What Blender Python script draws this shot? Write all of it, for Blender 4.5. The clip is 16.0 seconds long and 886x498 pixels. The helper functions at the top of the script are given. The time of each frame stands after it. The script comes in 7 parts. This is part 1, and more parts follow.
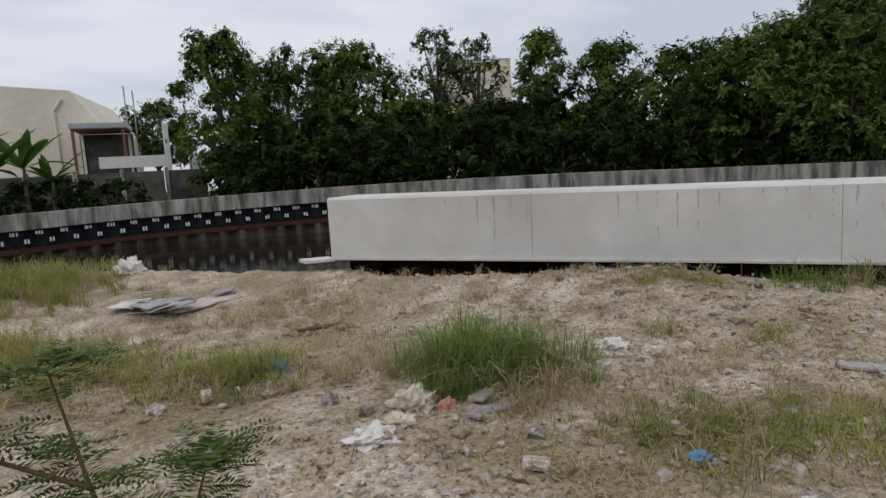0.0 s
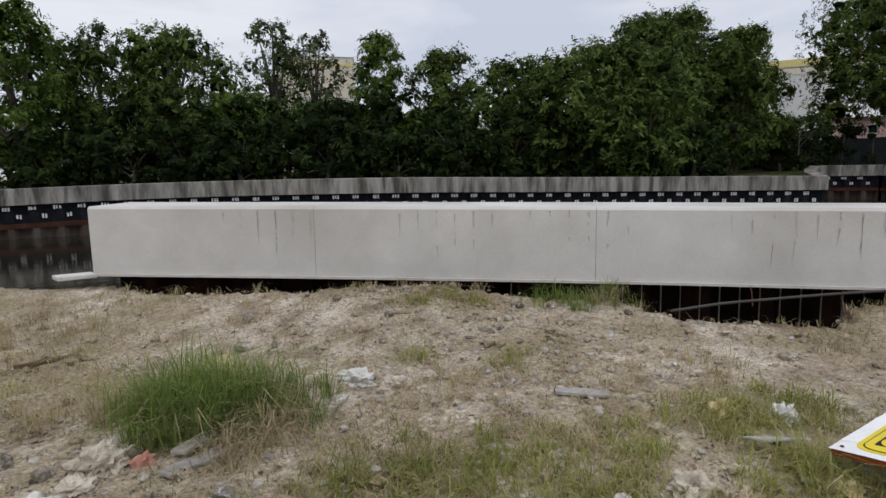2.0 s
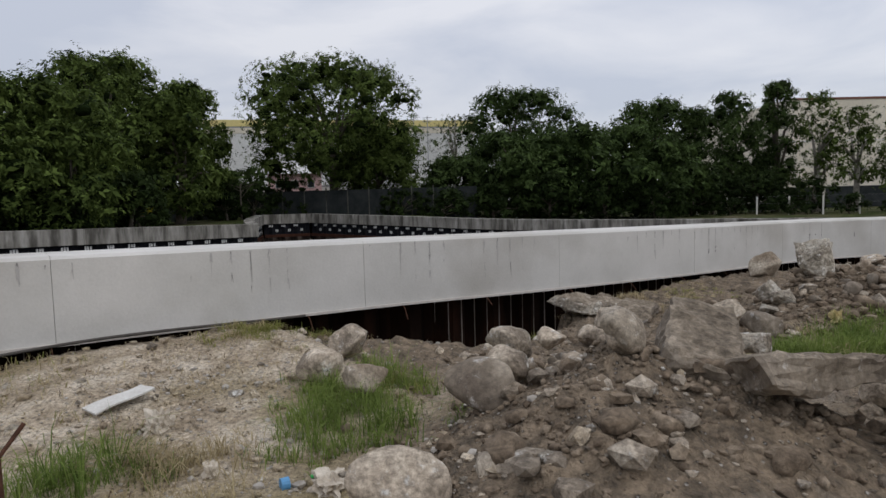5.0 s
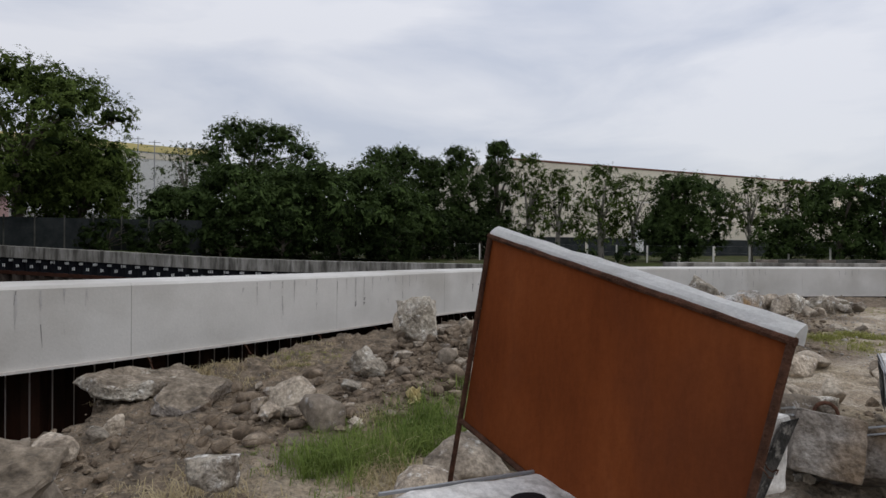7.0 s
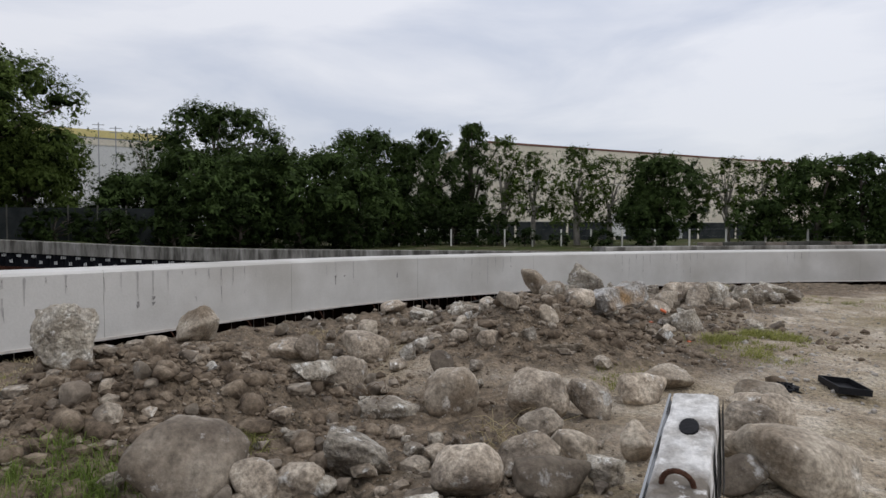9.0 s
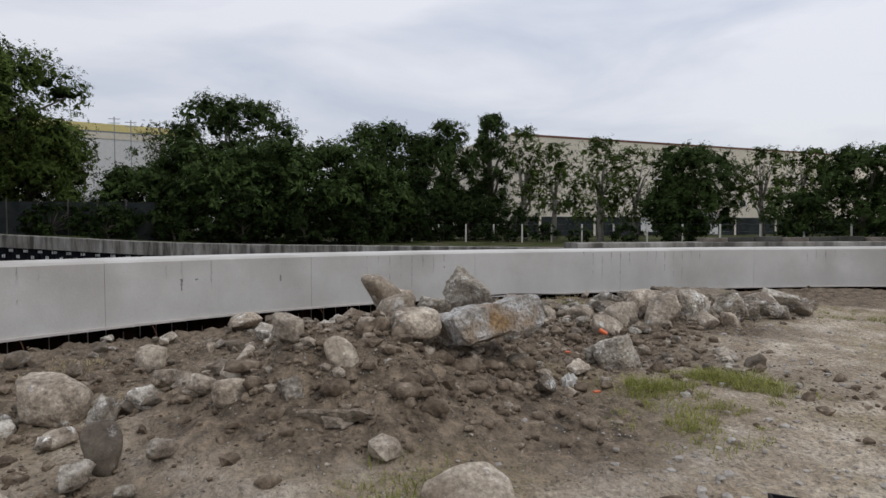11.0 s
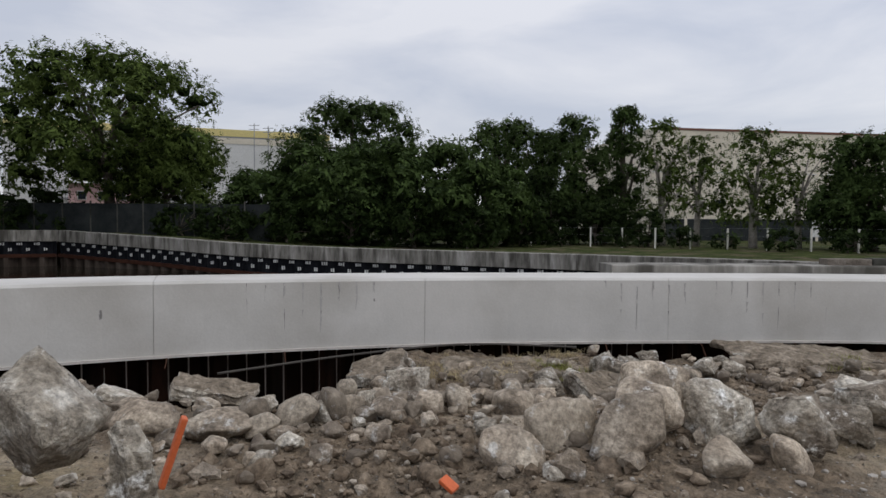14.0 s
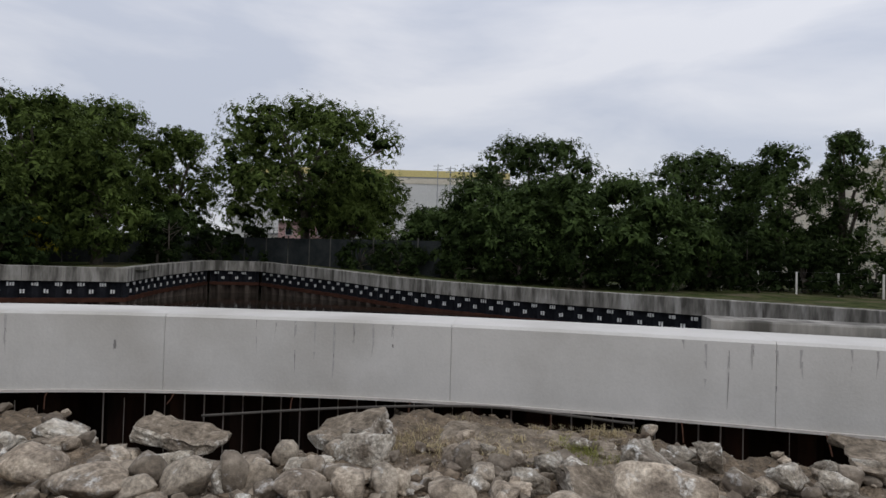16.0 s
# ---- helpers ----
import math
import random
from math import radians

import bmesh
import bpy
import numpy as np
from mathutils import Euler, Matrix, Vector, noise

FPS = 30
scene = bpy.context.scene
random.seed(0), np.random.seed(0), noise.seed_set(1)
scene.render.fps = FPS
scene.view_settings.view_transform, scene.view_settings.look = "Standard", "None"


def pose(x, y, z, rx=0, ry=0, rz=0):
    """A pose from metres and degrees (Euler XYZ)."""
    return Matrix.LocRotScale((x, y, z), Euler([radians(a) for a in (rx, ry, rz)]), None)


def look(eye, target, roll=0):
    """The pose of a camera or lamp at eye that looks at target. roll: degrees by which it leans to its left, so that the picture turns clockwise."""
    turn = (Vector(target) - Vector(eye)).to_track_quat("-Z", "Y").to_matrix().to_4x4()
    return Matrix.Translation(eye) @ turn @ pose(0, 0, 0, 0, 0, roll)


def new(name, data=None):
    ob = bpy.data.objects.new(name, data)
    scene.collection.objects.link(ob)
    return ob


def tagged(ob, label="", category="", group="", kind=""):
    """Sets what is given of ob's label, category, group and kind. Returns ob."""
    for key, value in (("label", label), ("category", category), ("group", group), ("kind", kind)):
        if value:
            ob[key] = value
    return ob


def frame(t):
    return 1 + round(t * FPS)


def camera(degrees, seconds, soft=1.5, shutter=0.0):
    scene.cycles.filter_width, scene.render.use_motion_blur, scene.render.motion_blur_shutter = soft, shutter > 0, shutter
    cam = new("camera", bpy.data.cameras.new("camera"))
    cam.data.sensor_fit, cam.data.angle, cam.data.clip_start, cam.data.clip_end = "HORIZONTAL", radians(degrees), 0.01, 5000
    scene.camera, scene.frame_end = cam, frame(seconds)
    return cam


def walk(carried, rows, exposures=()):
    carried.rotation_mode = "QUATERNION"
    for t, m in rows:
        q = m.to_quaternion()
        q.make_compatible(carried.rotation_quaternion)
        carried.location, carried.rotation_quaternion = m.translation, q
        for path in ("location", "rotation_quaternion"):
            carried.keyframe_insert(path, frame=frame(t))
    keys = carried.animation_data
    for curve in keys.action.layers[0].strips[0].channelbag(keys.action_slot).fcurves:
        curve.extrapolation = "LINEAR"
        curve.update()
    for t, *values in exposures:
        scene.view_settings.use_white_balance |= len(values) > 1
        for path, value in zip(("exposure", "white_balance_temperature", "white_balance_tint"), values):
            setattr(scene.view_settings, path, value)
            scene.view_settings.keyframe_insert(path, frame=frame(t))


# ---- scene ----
cam = camera(72.2, 16.0)

PATH = [
    (0, (-0.438, 7.434, 1.555), (0.274, 9.286, 1.305), -3.44),
    (0.5, (-0.084, 7.324, 1.686), (0.336, 9.266, 1.453), -3.98),
    (1, (0.034, 7.368, 1.704), (0.359, 9.327, 1.467), -3.19),
    (1.5, (0.116, 7.458, 1.673), (0.665, 9.367, 1.440), -2.07),
    (2, (0.479, 7.233, 1.736), (1.628, 8.848, 1.464), -1.12),
    (2.5, (0.867, 6.853, 1.648), (2.326, 8.188, 1.354), -0.68),
    (3, (1.286, 6.461, 1.587), (3.005, 7.445, 1.310), 0.30),
    (3.5, (1.714, 5.981, 1.640), (3.590, 6.627, 1.388), 0.57),
    (3.7, (1.911, 5.743, 1.631), (3.801, 6.350, 1.386), 0.09),
    (5.8, (4.469, 3.734, 1.550), (6.467, 3.756, 1.478), -0.11),
    (6, (4.692, 3.493, 1.602), (6.689, 3.417, 1.538), 0.74),
    (6.5, (5.144, 2.854, 1.594), (7.130, 2.625, 1.555), 1.21),
    (7, (5.585, 2.115, 1.601), (7.533, 1.663, 1.581), 0.63),
    (7.5, (5.851, 1.368, 1.609), (7.771, 0.810, 1.591), 0.68),
    (8, (6.364, 0.528, 1.634), (8.283, -0.036, 1.614), 0.38),
    (8.5, (6.791, -0.356, 1.597), (8.710, -0.917, 1.550), 0.18),
    (9, (7.168, -1.151, 1.565), (9.110, -1.626, 1.500), -0.06),
    (9.5, (7.735, -1.970, 1.576), (9.684, -2.412, 1.516), -0.38),
    (11.8, (10.585, -5.576, 1.426), (12.571, -5.787, 1.335), 0.71),
    (12, (10.796, -5.891, 1.426), (12.788, -6.047, 1.338), 0.88),
    (12.5, (11.429, -6.648, 1.379), (13.423, -6.758, 1.282), 0.66),
    (13, (12.172, -7.276, 1.390), (14.170, -7.304, 1.297), 0.81),
    (13.5, (12.904, -7.727, 1.441), (14.901, -7.638, 1.370), 0.56),
    (14, (13.581, -8.188, 1.662), (15.576, -8.066, 1.585), 0.34),
    (14.5, (13.880, -8.653, 1.665), (15.870, -8.463, 1.596), 0.60),
    (15, (14.325, -9.044, 1.681), (16.276, -8.605, 1.677), 0.58),
    (15.5, (14.841, -9.540, 1.684), (16.756, -8.966, 1.688), 0.91),
    (16, (15.253, -10.053, 1.686), (17.114, -9.323, 1.724), 1.63),
]
walk(cam, [(t, look(e, g, r)) for t, e, g, r in PATH], ((0, 0.0), (1, 0.04), (2, 0.12), (2.6, 0.14), (3.5, 0.0), (5.8, -0.02), (6.5, -0.06), (7.5, -0.05), (9, 0.03), (12, 0.0), (13, 0.04), (14.5, -0.06), (16, -0.04)))

# ---- world and light ----
world = bpy.data.worlds.new("sky")
scene.world = world
world.use_nodes = True
wn, wl = world.node_tree.nodes, world.node_tree.links
wn.clear()
w_out = wn.new("ShaderNodeOutputWorld")
w_bg = wn.new("ShaderNodeBackground")
w_sky = wn.new("ShaderNodeTexSky")
w_sky.sky_type = "NISHITA"
w_sky.sun_disc = False
w_sky.sun_elevation = radians(52)
w_sky.sun_rotation = radians(150)
w_tc = wn.new("ShaderNodeTexCoord")
w_map = wn.new("ShaderNodeMapping")
w_map.inputs["Scale"].default_value = (1.0, 1.0, 3.6)
w_n = wn.new("ShaderNodeTexNoise")
w_n.inputs["Scale"].default_value = 2.3
w_n.inputs["Detail"].default_value = 7
w_n.inputs["Roughness"].default_value = 0.52
w_n.inputs["Distortion"].default_value = 0.35
w_r = wn.new("ShaderNodeValToRGB")
w_r.color_ramp.elements[0].position, w_r.color_ramp.elements[0].color = 0.36, (0.605, 0.64, 0.74, 1)
w_r.color_ramp.elements[1].position, w_r.color_ramp.elements[1].color = 0.60, (0.84, 0.845, 0.895, 1)
w_sep = wn.new("ShaderNodeSeparateXYZ")
w_grad = wn.new("ShaderNodeMapRange")
for key, v in (("From Min", 0.0), ("From Max", 1.0), ("To Min", 0.90), ("To Max", 1.45)):
    w_grad.inputs[key].default_value = v
w_mul = wn.new("ShaderNodeVectorMath")
w_mul.operation = "SCALE"
w_blue = wn.new("ShaderNodeVectorMath")
w_blue.operation = "SCALE"
w_blue.inputs["Scale"].default_value = 0.02
w_add = wn.new("ShaderNodeVectorMath")
w_add.operation = "ADD"
wl.new(w_tc.outputs["Generated"], w_map.inputs["Vector"])
wl.new(w_map.outputs["Vector"], w_n.inputs["Vector"])
wl.new(w_n.outputs["Fac"], w_r.inputs["Fac"])
wl.new(w_tc.outputs["Generated"], w_sep.inputs[0])
wl.new(w_sep.outputs["Z"], w_grad.inputs["Value"])
wl.new(w_r.outputs["Color"], w_mul.inputs[0])
wl.new(w_grad.outputs["Result"], w_mul.inputs["Scale"])
wl.new(w_sky.outputs["Color"], w_blue.inputs[0])
wl.new(w_mul.outputs[0], w_add.inputs[0])
wl.new(w_blue.outputs[0], w_add.inputs[1])
wl.new(w_add.outputs[0], w_bg.inputs["Color"])
w_bg.inputs["Strength"].default_value = 0.80
wl.new(w_bg.outputs[0], w_out.inputs["Surface"])

sun_data = bpy.data.lights.new("sun", "SUN")
sun_data.energy, sun_data.angle, sun_data.color = 0.6, radians(30), (1.0, 0.96, 0.90)
sun = new("sun", sun_data)
sun.matrix_world = look((-20, -30, 50), (0, 0, 0))

# ---- materials ----


def rgb(c):
    return (c[0], c[1], c[2], 1.0)


def surface(name, stops, scale=3.0, rough=0.9, bump=0.3, bump_scale=40.0, detail=8.0, metal=0.0, vary=0.0, stain=None, stain_scale=0.6, stretch=(1, 1, 1), dist=0.02, scuff=None, grain=0.1, grain_scale=0.0):
    """A two-scale mottled surface: stops are colours from dark to light; stain is a second colour laid on in patches."""
    m = bpy.data.materials.new(name)
    m.use_nodes = True
    nt = m.node_tree
    n, l = nt.nodes, nt.links
    b = n["Principled BSDF"]
    tc = n.new("ShaderNodeTexCoord")
    mp = n.new("ShaderNodeMapping")
    mp.inputs["Scale"].default_value = stretch
    geo = n.new("ShaderNodeNewGeometry")
    l.new(geo.outputs["Position"], mp.inputs["Vector"])
    t1 = n.new("ShaderNodeTexNoise")
    t1.inputs["Scale"].default_value, t1.inputs["Detail"].default_value, t1.inputs["Roughness"].default_value = scale, detail, 0.62
    l.new(mp.outputs[0], t1.inputs["Vector"])
    ramp = n.new("ShaderNodeValToRGB")
    els = ramp.color_ramp.elements
    els[0].position, els[0].color = 0.30, rgb(stops[0])
    els[1].position, els[1].color = 0.70, rgb(stops[-1])
    for i, c in enumerate(stops[1:-1]):
        e = els.new(0.30 + 0.40 * (i + 1) / (len(stops) - 1))
        e.color = rgb(c)
    l.new(t1.outputs["Fac"], ramp.inputs["Fac"])
    col = ramp.outputs["Color"]
    if stain:
        t2 = n.new("ShaderNodeTexNoise")
        t2.inputs["Scale"].default_value, t2.inputs["Detail"].default_value = stain_scale, 6
        l.new(mp.outputs[0], t2.inputs["Vector"])
        r2 = n.new("ShaderNodeValToRGB")
        r2.color_ramp.elements[0].position, r2.color_ramp.elements[1].position = 0.48, 0.66
        l.new(t2.outputs["Fac"], r2.inputs["Fac"])
        mx = n.new("ShaderNodeMix")
        mx.data_type = "RGBA"
        l.new(r2.outputs["Color"], mx.inputs["Factor"])
        l.new(col, mx.inputs["A"])
        mx.inputs["B"].default_value = rgb(stain)
        col = mx.outputs["Result"]
    if scuff:
        t4 = n.new("ShaderNodeTexNoise")
        t4.inputs["Scale"].default_value, t4.inputs["Detail"].default_value, t4.inputs["Roughness"].default_value = 5.5, 10, 0.72
        l.new(geo.outputs["Position"], t4.inputs["Vector"])
        r4 = n.new("ShaderNodeValToRGB")
        r4.color_ramp.elements[0].position, r4.color_ramp.elements[1].position = 0.57, 0.66
        l.new(t4.outputs["Fac"], r4.inputs["Fac"])
        mx4 = n.new("ShaderNodeMix")
        mx4.data_type = "RGBA"
        l.new(r4.outputs["Color"], mx4.inputs["Factor"])
        l.new(col, mx4.inputs["A"])
        mx4.inputs["B"].default_value = rgb(scuff)
        col = mx4.outputs["Result"]
    if vary:
        oi = n.new("ShaderNodeObjectInfo")
        hsv = n.new("ShaderNodeHueSaturation")
        mr = n.new("ShaderNodeMapRange")
        mr.inputs["To Min"].default_value, mr.inputs["To Max"].default_value = 1 - vary, 1 + vary
        l.new(oi.outputs["Random"], mr.inputs["Value"])
        l.new(mr.outputs["Result"], hsv.inputs["Value"])
        l.new(col, hsv.inputs["Color"])
        col = hsv.outputs["Color"]
    # Fine value noise: dirt, and shade of small hollows put into the colour.
    t5 = n.new("ShaderNodeTexNoise")
    t5.inputs["Scale"].default_value, t5.inputs["Detail"].default_value, t5.inputs["Roughness"].default_value = grain_scale or bump_scale, 12, 0.75
    l.new(mp.outputs[0], t5.inputs["Vector"])
    m5 = n.new("ShaderNodeMapRange")
    for key, v in (("From Min", 0.34), ("From Max", 0.66), ("To Min", 1 - grain), ("To Max", 1 + grain)):
        m5.inputs[key].default_value = v
    l.new(t5.outputs["Fac"], m5.inputs["Value"])
    h5 = n.new("ShaderNodeHueSaturation")
    l.new(m5.outputs["Result"], h5.inputs["Value"])
    l.new(col, h5.inputs["Color"])
    col = h5.outputs["Color"]
    l.new(col, b.inputs["Base Color"])
    b.inputs["Roughness"].default_value = rough
    b.inputs["Metallic"].default_value = metal
    b.inputs["Specular IOR Level"].default_value = 0.3 if max(stops[-1]) > 0.15 else 0.05
    if bump:
        t3 = n.new("ShaderNodeTexNoise")
        t3.inputs["Scale"].default_value, t3.inputs["Detail"].default_value = bump_scale, 6
        l.new(geo.outputs["Position"], t3.inputs["Vector"])
        bp = n.new("ShaderNodeBump")
        bp.inputs["Strength"].default_value, bp.inputs["Distance"].default_value = bump, dist
        l.new(t3.outputs["Fac"], bp.inputs["Height"])
        l.new(bp.outputs["Normal"], b.inputs["Normal"])
    return m


def leafy(name, dark, light, through_light=0.18):
    """Foliage: each leaf has its own tone in darker and lighter patches, and lets some light through."""
    m = bpy.data.materials.new(name)
    m.use_nodes = True
    n, l = m.node_tree.nodes, m.node_tree.links
    b = n["Principled BSDF"]
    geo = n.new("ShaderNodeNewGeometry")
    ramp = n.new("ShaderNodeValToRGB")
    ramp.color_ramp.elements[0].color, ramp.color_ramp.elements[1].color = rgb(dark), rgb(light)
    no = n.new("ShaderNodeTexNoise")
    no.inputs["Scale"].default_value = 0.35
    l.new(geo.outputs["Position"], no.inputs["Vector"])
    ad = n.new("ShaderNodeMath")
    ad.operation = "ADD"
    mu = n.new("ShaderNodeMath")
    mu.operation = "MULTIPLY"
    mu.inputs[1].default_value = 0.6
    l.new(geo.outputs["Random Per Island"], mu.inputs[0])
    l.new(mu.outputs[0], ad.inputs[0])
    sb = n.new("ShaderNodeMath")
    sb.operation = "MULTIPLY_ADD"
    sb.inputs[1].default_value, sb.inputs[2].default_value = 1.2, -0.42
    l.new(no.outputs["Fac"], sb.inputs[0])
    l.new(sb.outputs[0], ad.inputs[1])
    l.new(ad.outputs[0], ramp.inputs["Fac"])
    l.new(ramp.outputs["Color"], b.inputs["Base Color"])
    b.inputs["Roughness"].default_value = 0.6
    b.inputs["Specular IOR Level"].default_value = 0.04
    tr = n.new("ShaderNodeBsdfTranslucent")
    l.new(ramp.outputs["Color"], tr.inputs["Color"])
    mx = n.new("ShaderNodeMixShader")
    mx.inputs[0].default_value = through_light
    l.new(b.outputs[0], mx.inputs[1])
    l.new(tr.outputs[0], mx.inputs[2])
    l.new(mx.outputs[0], n["Material Output"].inputs["Surface"])
    return m


def plain(name, c, rough=0.7, metal=0.0, bump=0.15, spread=0.12):
    return surface(name, [tuple(v * (1 - spread) for v in c), tuple(min(1, v * (1 + spread)) for v in c)], 5.0, rough, bump, 60.0, metal=metal)


M_DIRT = surface("dry_earth", [(0.225, 0.172, 0.112), (0.475, 0.395, 0.295), (0.70, 0.625, 0.52)], 1.9, 0.95, 1.0, 24.0, detail=14.0, grain=0.55, grain_scale=22.0, stain=(0.29, 0.235, 0.135), stain_scale=0.55, dist=0.08)
gn, gl = M_DIRT.node_tree.nodes, M_DIRT.node_tree.links
g_attr = gn.new("ShaderNodeAttribute")
g_attr.attribute_name = "soil"
g_noise = gn.new("ShaderNodeTexNoise")
g_noise.inputs["Scale"].default_value, g_noise.inputs["Detail"].default_value, g_noise.inputs["Roughness"].default_value = 6.5, 12, 0.72
g_geo = gn.new("ShaderNodeNewGeometry")
gl.new(g_geo.outputs["Position"], g_noise.inputs["Vector"])
# Soil tone, its dark end also carrying the shade of cavities.
g_ramp = gn.new("ShaderNodeValToRGB")
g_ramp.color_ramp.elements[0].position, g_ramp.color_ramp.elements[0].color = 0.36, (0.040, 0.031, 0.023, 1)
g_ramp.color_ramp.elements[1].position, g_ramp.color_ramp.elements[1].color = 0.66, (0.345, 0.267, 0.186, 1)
gl.new(g_noise.outputs["Fac"], g_ramp.inputs["Fac"])
g_edge = gn.new("ShaderNodeMath")
g_edge.operation = "MULTIPLY_ADD"
g_edge.inputs[1].default_value, g_edge.inputs[2].default_value = 0.8, -0.4
gl.new(g_noise.outputs["Fac"], g_edge.inputs[0])
g_sum = gn.new("ShaderNodeMath")
g_sum.operation, g_sum.use_clamp = "ADD", True
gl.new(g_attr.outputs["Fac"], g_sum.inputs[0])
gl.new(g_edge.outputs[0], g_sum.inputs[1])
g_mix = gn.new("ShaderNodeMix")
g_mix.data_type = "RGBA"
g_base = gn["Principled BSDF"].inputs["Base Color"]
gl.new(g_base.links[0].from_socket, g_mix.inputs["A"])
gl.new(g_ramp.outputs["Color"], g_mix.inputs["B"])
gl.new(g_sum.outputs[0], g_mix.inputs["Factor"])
gl.new(g_mix.outputs["Result"], g_base)
# grit and small pebbles: pale and dark specks with their own relief
g_vor = gn.new("ShaderNodeTexVoronoi")
g_vor.inputs["Scale"].default_value = 26.0
gl.new(g_geo.outputs["Position"], g_vor.inputs["Vector"])
g_sep = gn.new("ShaderNodeSeparateColor")
gl.new(g_vor.outputs["Color"], g_sep.inputs["Color"])
g_pick = gn.new("ShaderNodeMath")
g_pick.operation = "GREATER_THAN"
g_pick.inputs[1].default_value = 0.74
gl.new(g_sep.outputs["Red"], g_pick.inputs[0])
g_near = gn.new("ShaderNodeMapRange")
for key, v in (("From Min", 0.16), ("From Max", 0.36), ("To Min", 1.0), ("To Max", 0.0)):
    g_near.inputs[key].default_value = v
gl.new(g_vor.outputs["Distance"], g_near.inputs["Value"])
g_speck = gn.new("ShaderNodeMath")
g_speck.operation = "MULTIPLY"
gl.new(g_pick.outputs[0], g_speck.inputs[0])
gl.new(g_near.outputs["Result"], g_speck.inputs[1])
g_tone = gn.new("ShaderNodeValToRGB")
g_tone.color_ramp.elements[0].color, g_tone.color_ramp.elements[1].color = (0.13, 0.11, 0.09, 1), (0.60, 0.56, 0.51, 1)
gl.new(g_sep.outputs["Green"], g_tone.inputs["Fac"])
g_mix2 = gn.new("ShaderNodeMix")
g_mix2.data_type = "RGBA"
gl.new(g_mix.outputs["Result"], g_mix2.inputs["A"])
gl.new(g_tone.outputs["Color"], g_mix2.inputs["B"])
g_half = gn.new("ShaderNodeMath")
g_half.operation = "MULTIPLY"
g_half.inputs[1].default_value = 0.75
gl.new(g_speck.outputs[0], g_half.inputs[0])
gl.new(g_half.outputs[0], g_mix2.inputs["Factor"])
gl.new(g_mix2.outputs["Result"], g_base)
g_bump = gn.new("ShaderNodeBump")
g_bump.inputs["Strength"].default_value, g_bump.inputs["Distance"].default_value = 0.9, 0.03
gl.new(g_speck.outputs[0], g_bump.inputs["Height"])
g_normal = gn["Principled BSDF"].inputs["Normal"]
gl.new(g_normal.links[0].from_socket, g_bump.inputs["Normal"])
gl.new(g_bump.outputs["Normal"], g_normal)
M_SOIL = surface("dark_soil", [(0.085, 0.07, 0.055), (0.17, 0.145, 0.12), (0.24, 0.21, 0.18)], 3.0, 0.95, 0.8, 18.0, dist=0.05)
M_BANK = surface("bank_grass", [(0.014, 0.019, 0.006), (0.042, 0.056, 0.017), (0.095, 0.10, 0.036)], 1.2, 0.95, 0.6, 6.0, grain=0.5, grain_scale=4.0, stain=(0.10, 0.085, 0.055), stain_scale=0.3, dist=0.2)
M_BEAM = surface("pale_concrete", [(0.50, 0.485, 0.455), (0.575, 0.56, 0.53), (0.64, 0.62, 0.59)], 0.7, 0.85, 0.12, 30.0, stain=(0.44, 0.42, 0.385), stain_scale=0.45, grain=0.04)
M_COPING = surface("weathered_concrete", [(0.055, 0.05, 0.042), (0.24, 0.228, 0.203), (0.40, 0.385, 0.355)], 1.6, 0.9, 0.2, 12.0, stretch=(1, 1, 0.18), stain=(0.075, 0.07, 0.06), stain_scale=2.2)
# Rusted steel, with the deep shade below the beam put into its colour.
M_PILE = surface("rusted_shaded_sheet_pile", [(0.006, 0.005, 0.004), (0.018, 0.010, 0.007), (0.045, 0.02, 0.012)], 1.6, 0.8, 0.3, 14.0, stretch=(1, 1, 0.25))
M_PILEFAR = surface("silted_sheet_pile", [(0.03, 0.022, 0.018), (0.07, 0.055, 0.045), (0.13, 0.108, 0.092)], 0.8, 0.85, 0.2, 6.0, stretch=(1, 1, 0.3))
M_BLACK = surface("black_tar_paint", [(0.008, 0.009, 0.012), (0.02, 0.021, 0.025)], 2.0, 0.6, 0.1, 8.0)
M_WALER = surface("rust_brown_steel", [(0.035, 0.016, 0.011), (0.075, 0.033, 0.022)], 1.5, 0.7, 0.2, 10.0)
M_MARK = plain("white_marking_paint", (0.62, 0.62, 0.60), 0.7)
M_LIME = plain("lime_drip", (0.55, 0.51, 0.47), 0.9)
M_STREAK = plain("dark_streak", (0.24, 0.23, 0.22), 0.9)
M_STREAKPALE = plain("grey_streak", (0.42, 0.405, 0.39), 0.9)
M_DRIP = plain("dull_drip", (0.34, 0.30, 0.265), 0.9)
# Near-black colour that stands in for the shade inside tree crowns.
M_LEAFCORE = surface("crown_shade", [(0.004, 0.008, 0.002), (0.016, 0.027, 0.007)], 3.0, 0.95, 0.5, 6.0)
M_BARK = surface("bark", [(0.06, 0.05, 0.04), (0.16, 0.135, 0.11)], 4.0, 0.95, 0.5, 20.0)
M_BARKPALE = surface("pale_bark", [(0.20, 0.18, 0.15), (0.36, 0.33, 0.29)], 4.0, 0.95, 0.4, 20.0)
# Near-black ends put the shadow among the crowns' leaves into the colour.
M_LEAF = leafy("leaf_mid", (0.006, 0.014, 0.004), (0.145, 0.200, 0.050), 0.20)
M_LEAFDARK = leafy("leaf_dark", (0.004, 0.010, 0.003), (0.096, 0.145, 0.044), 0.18)
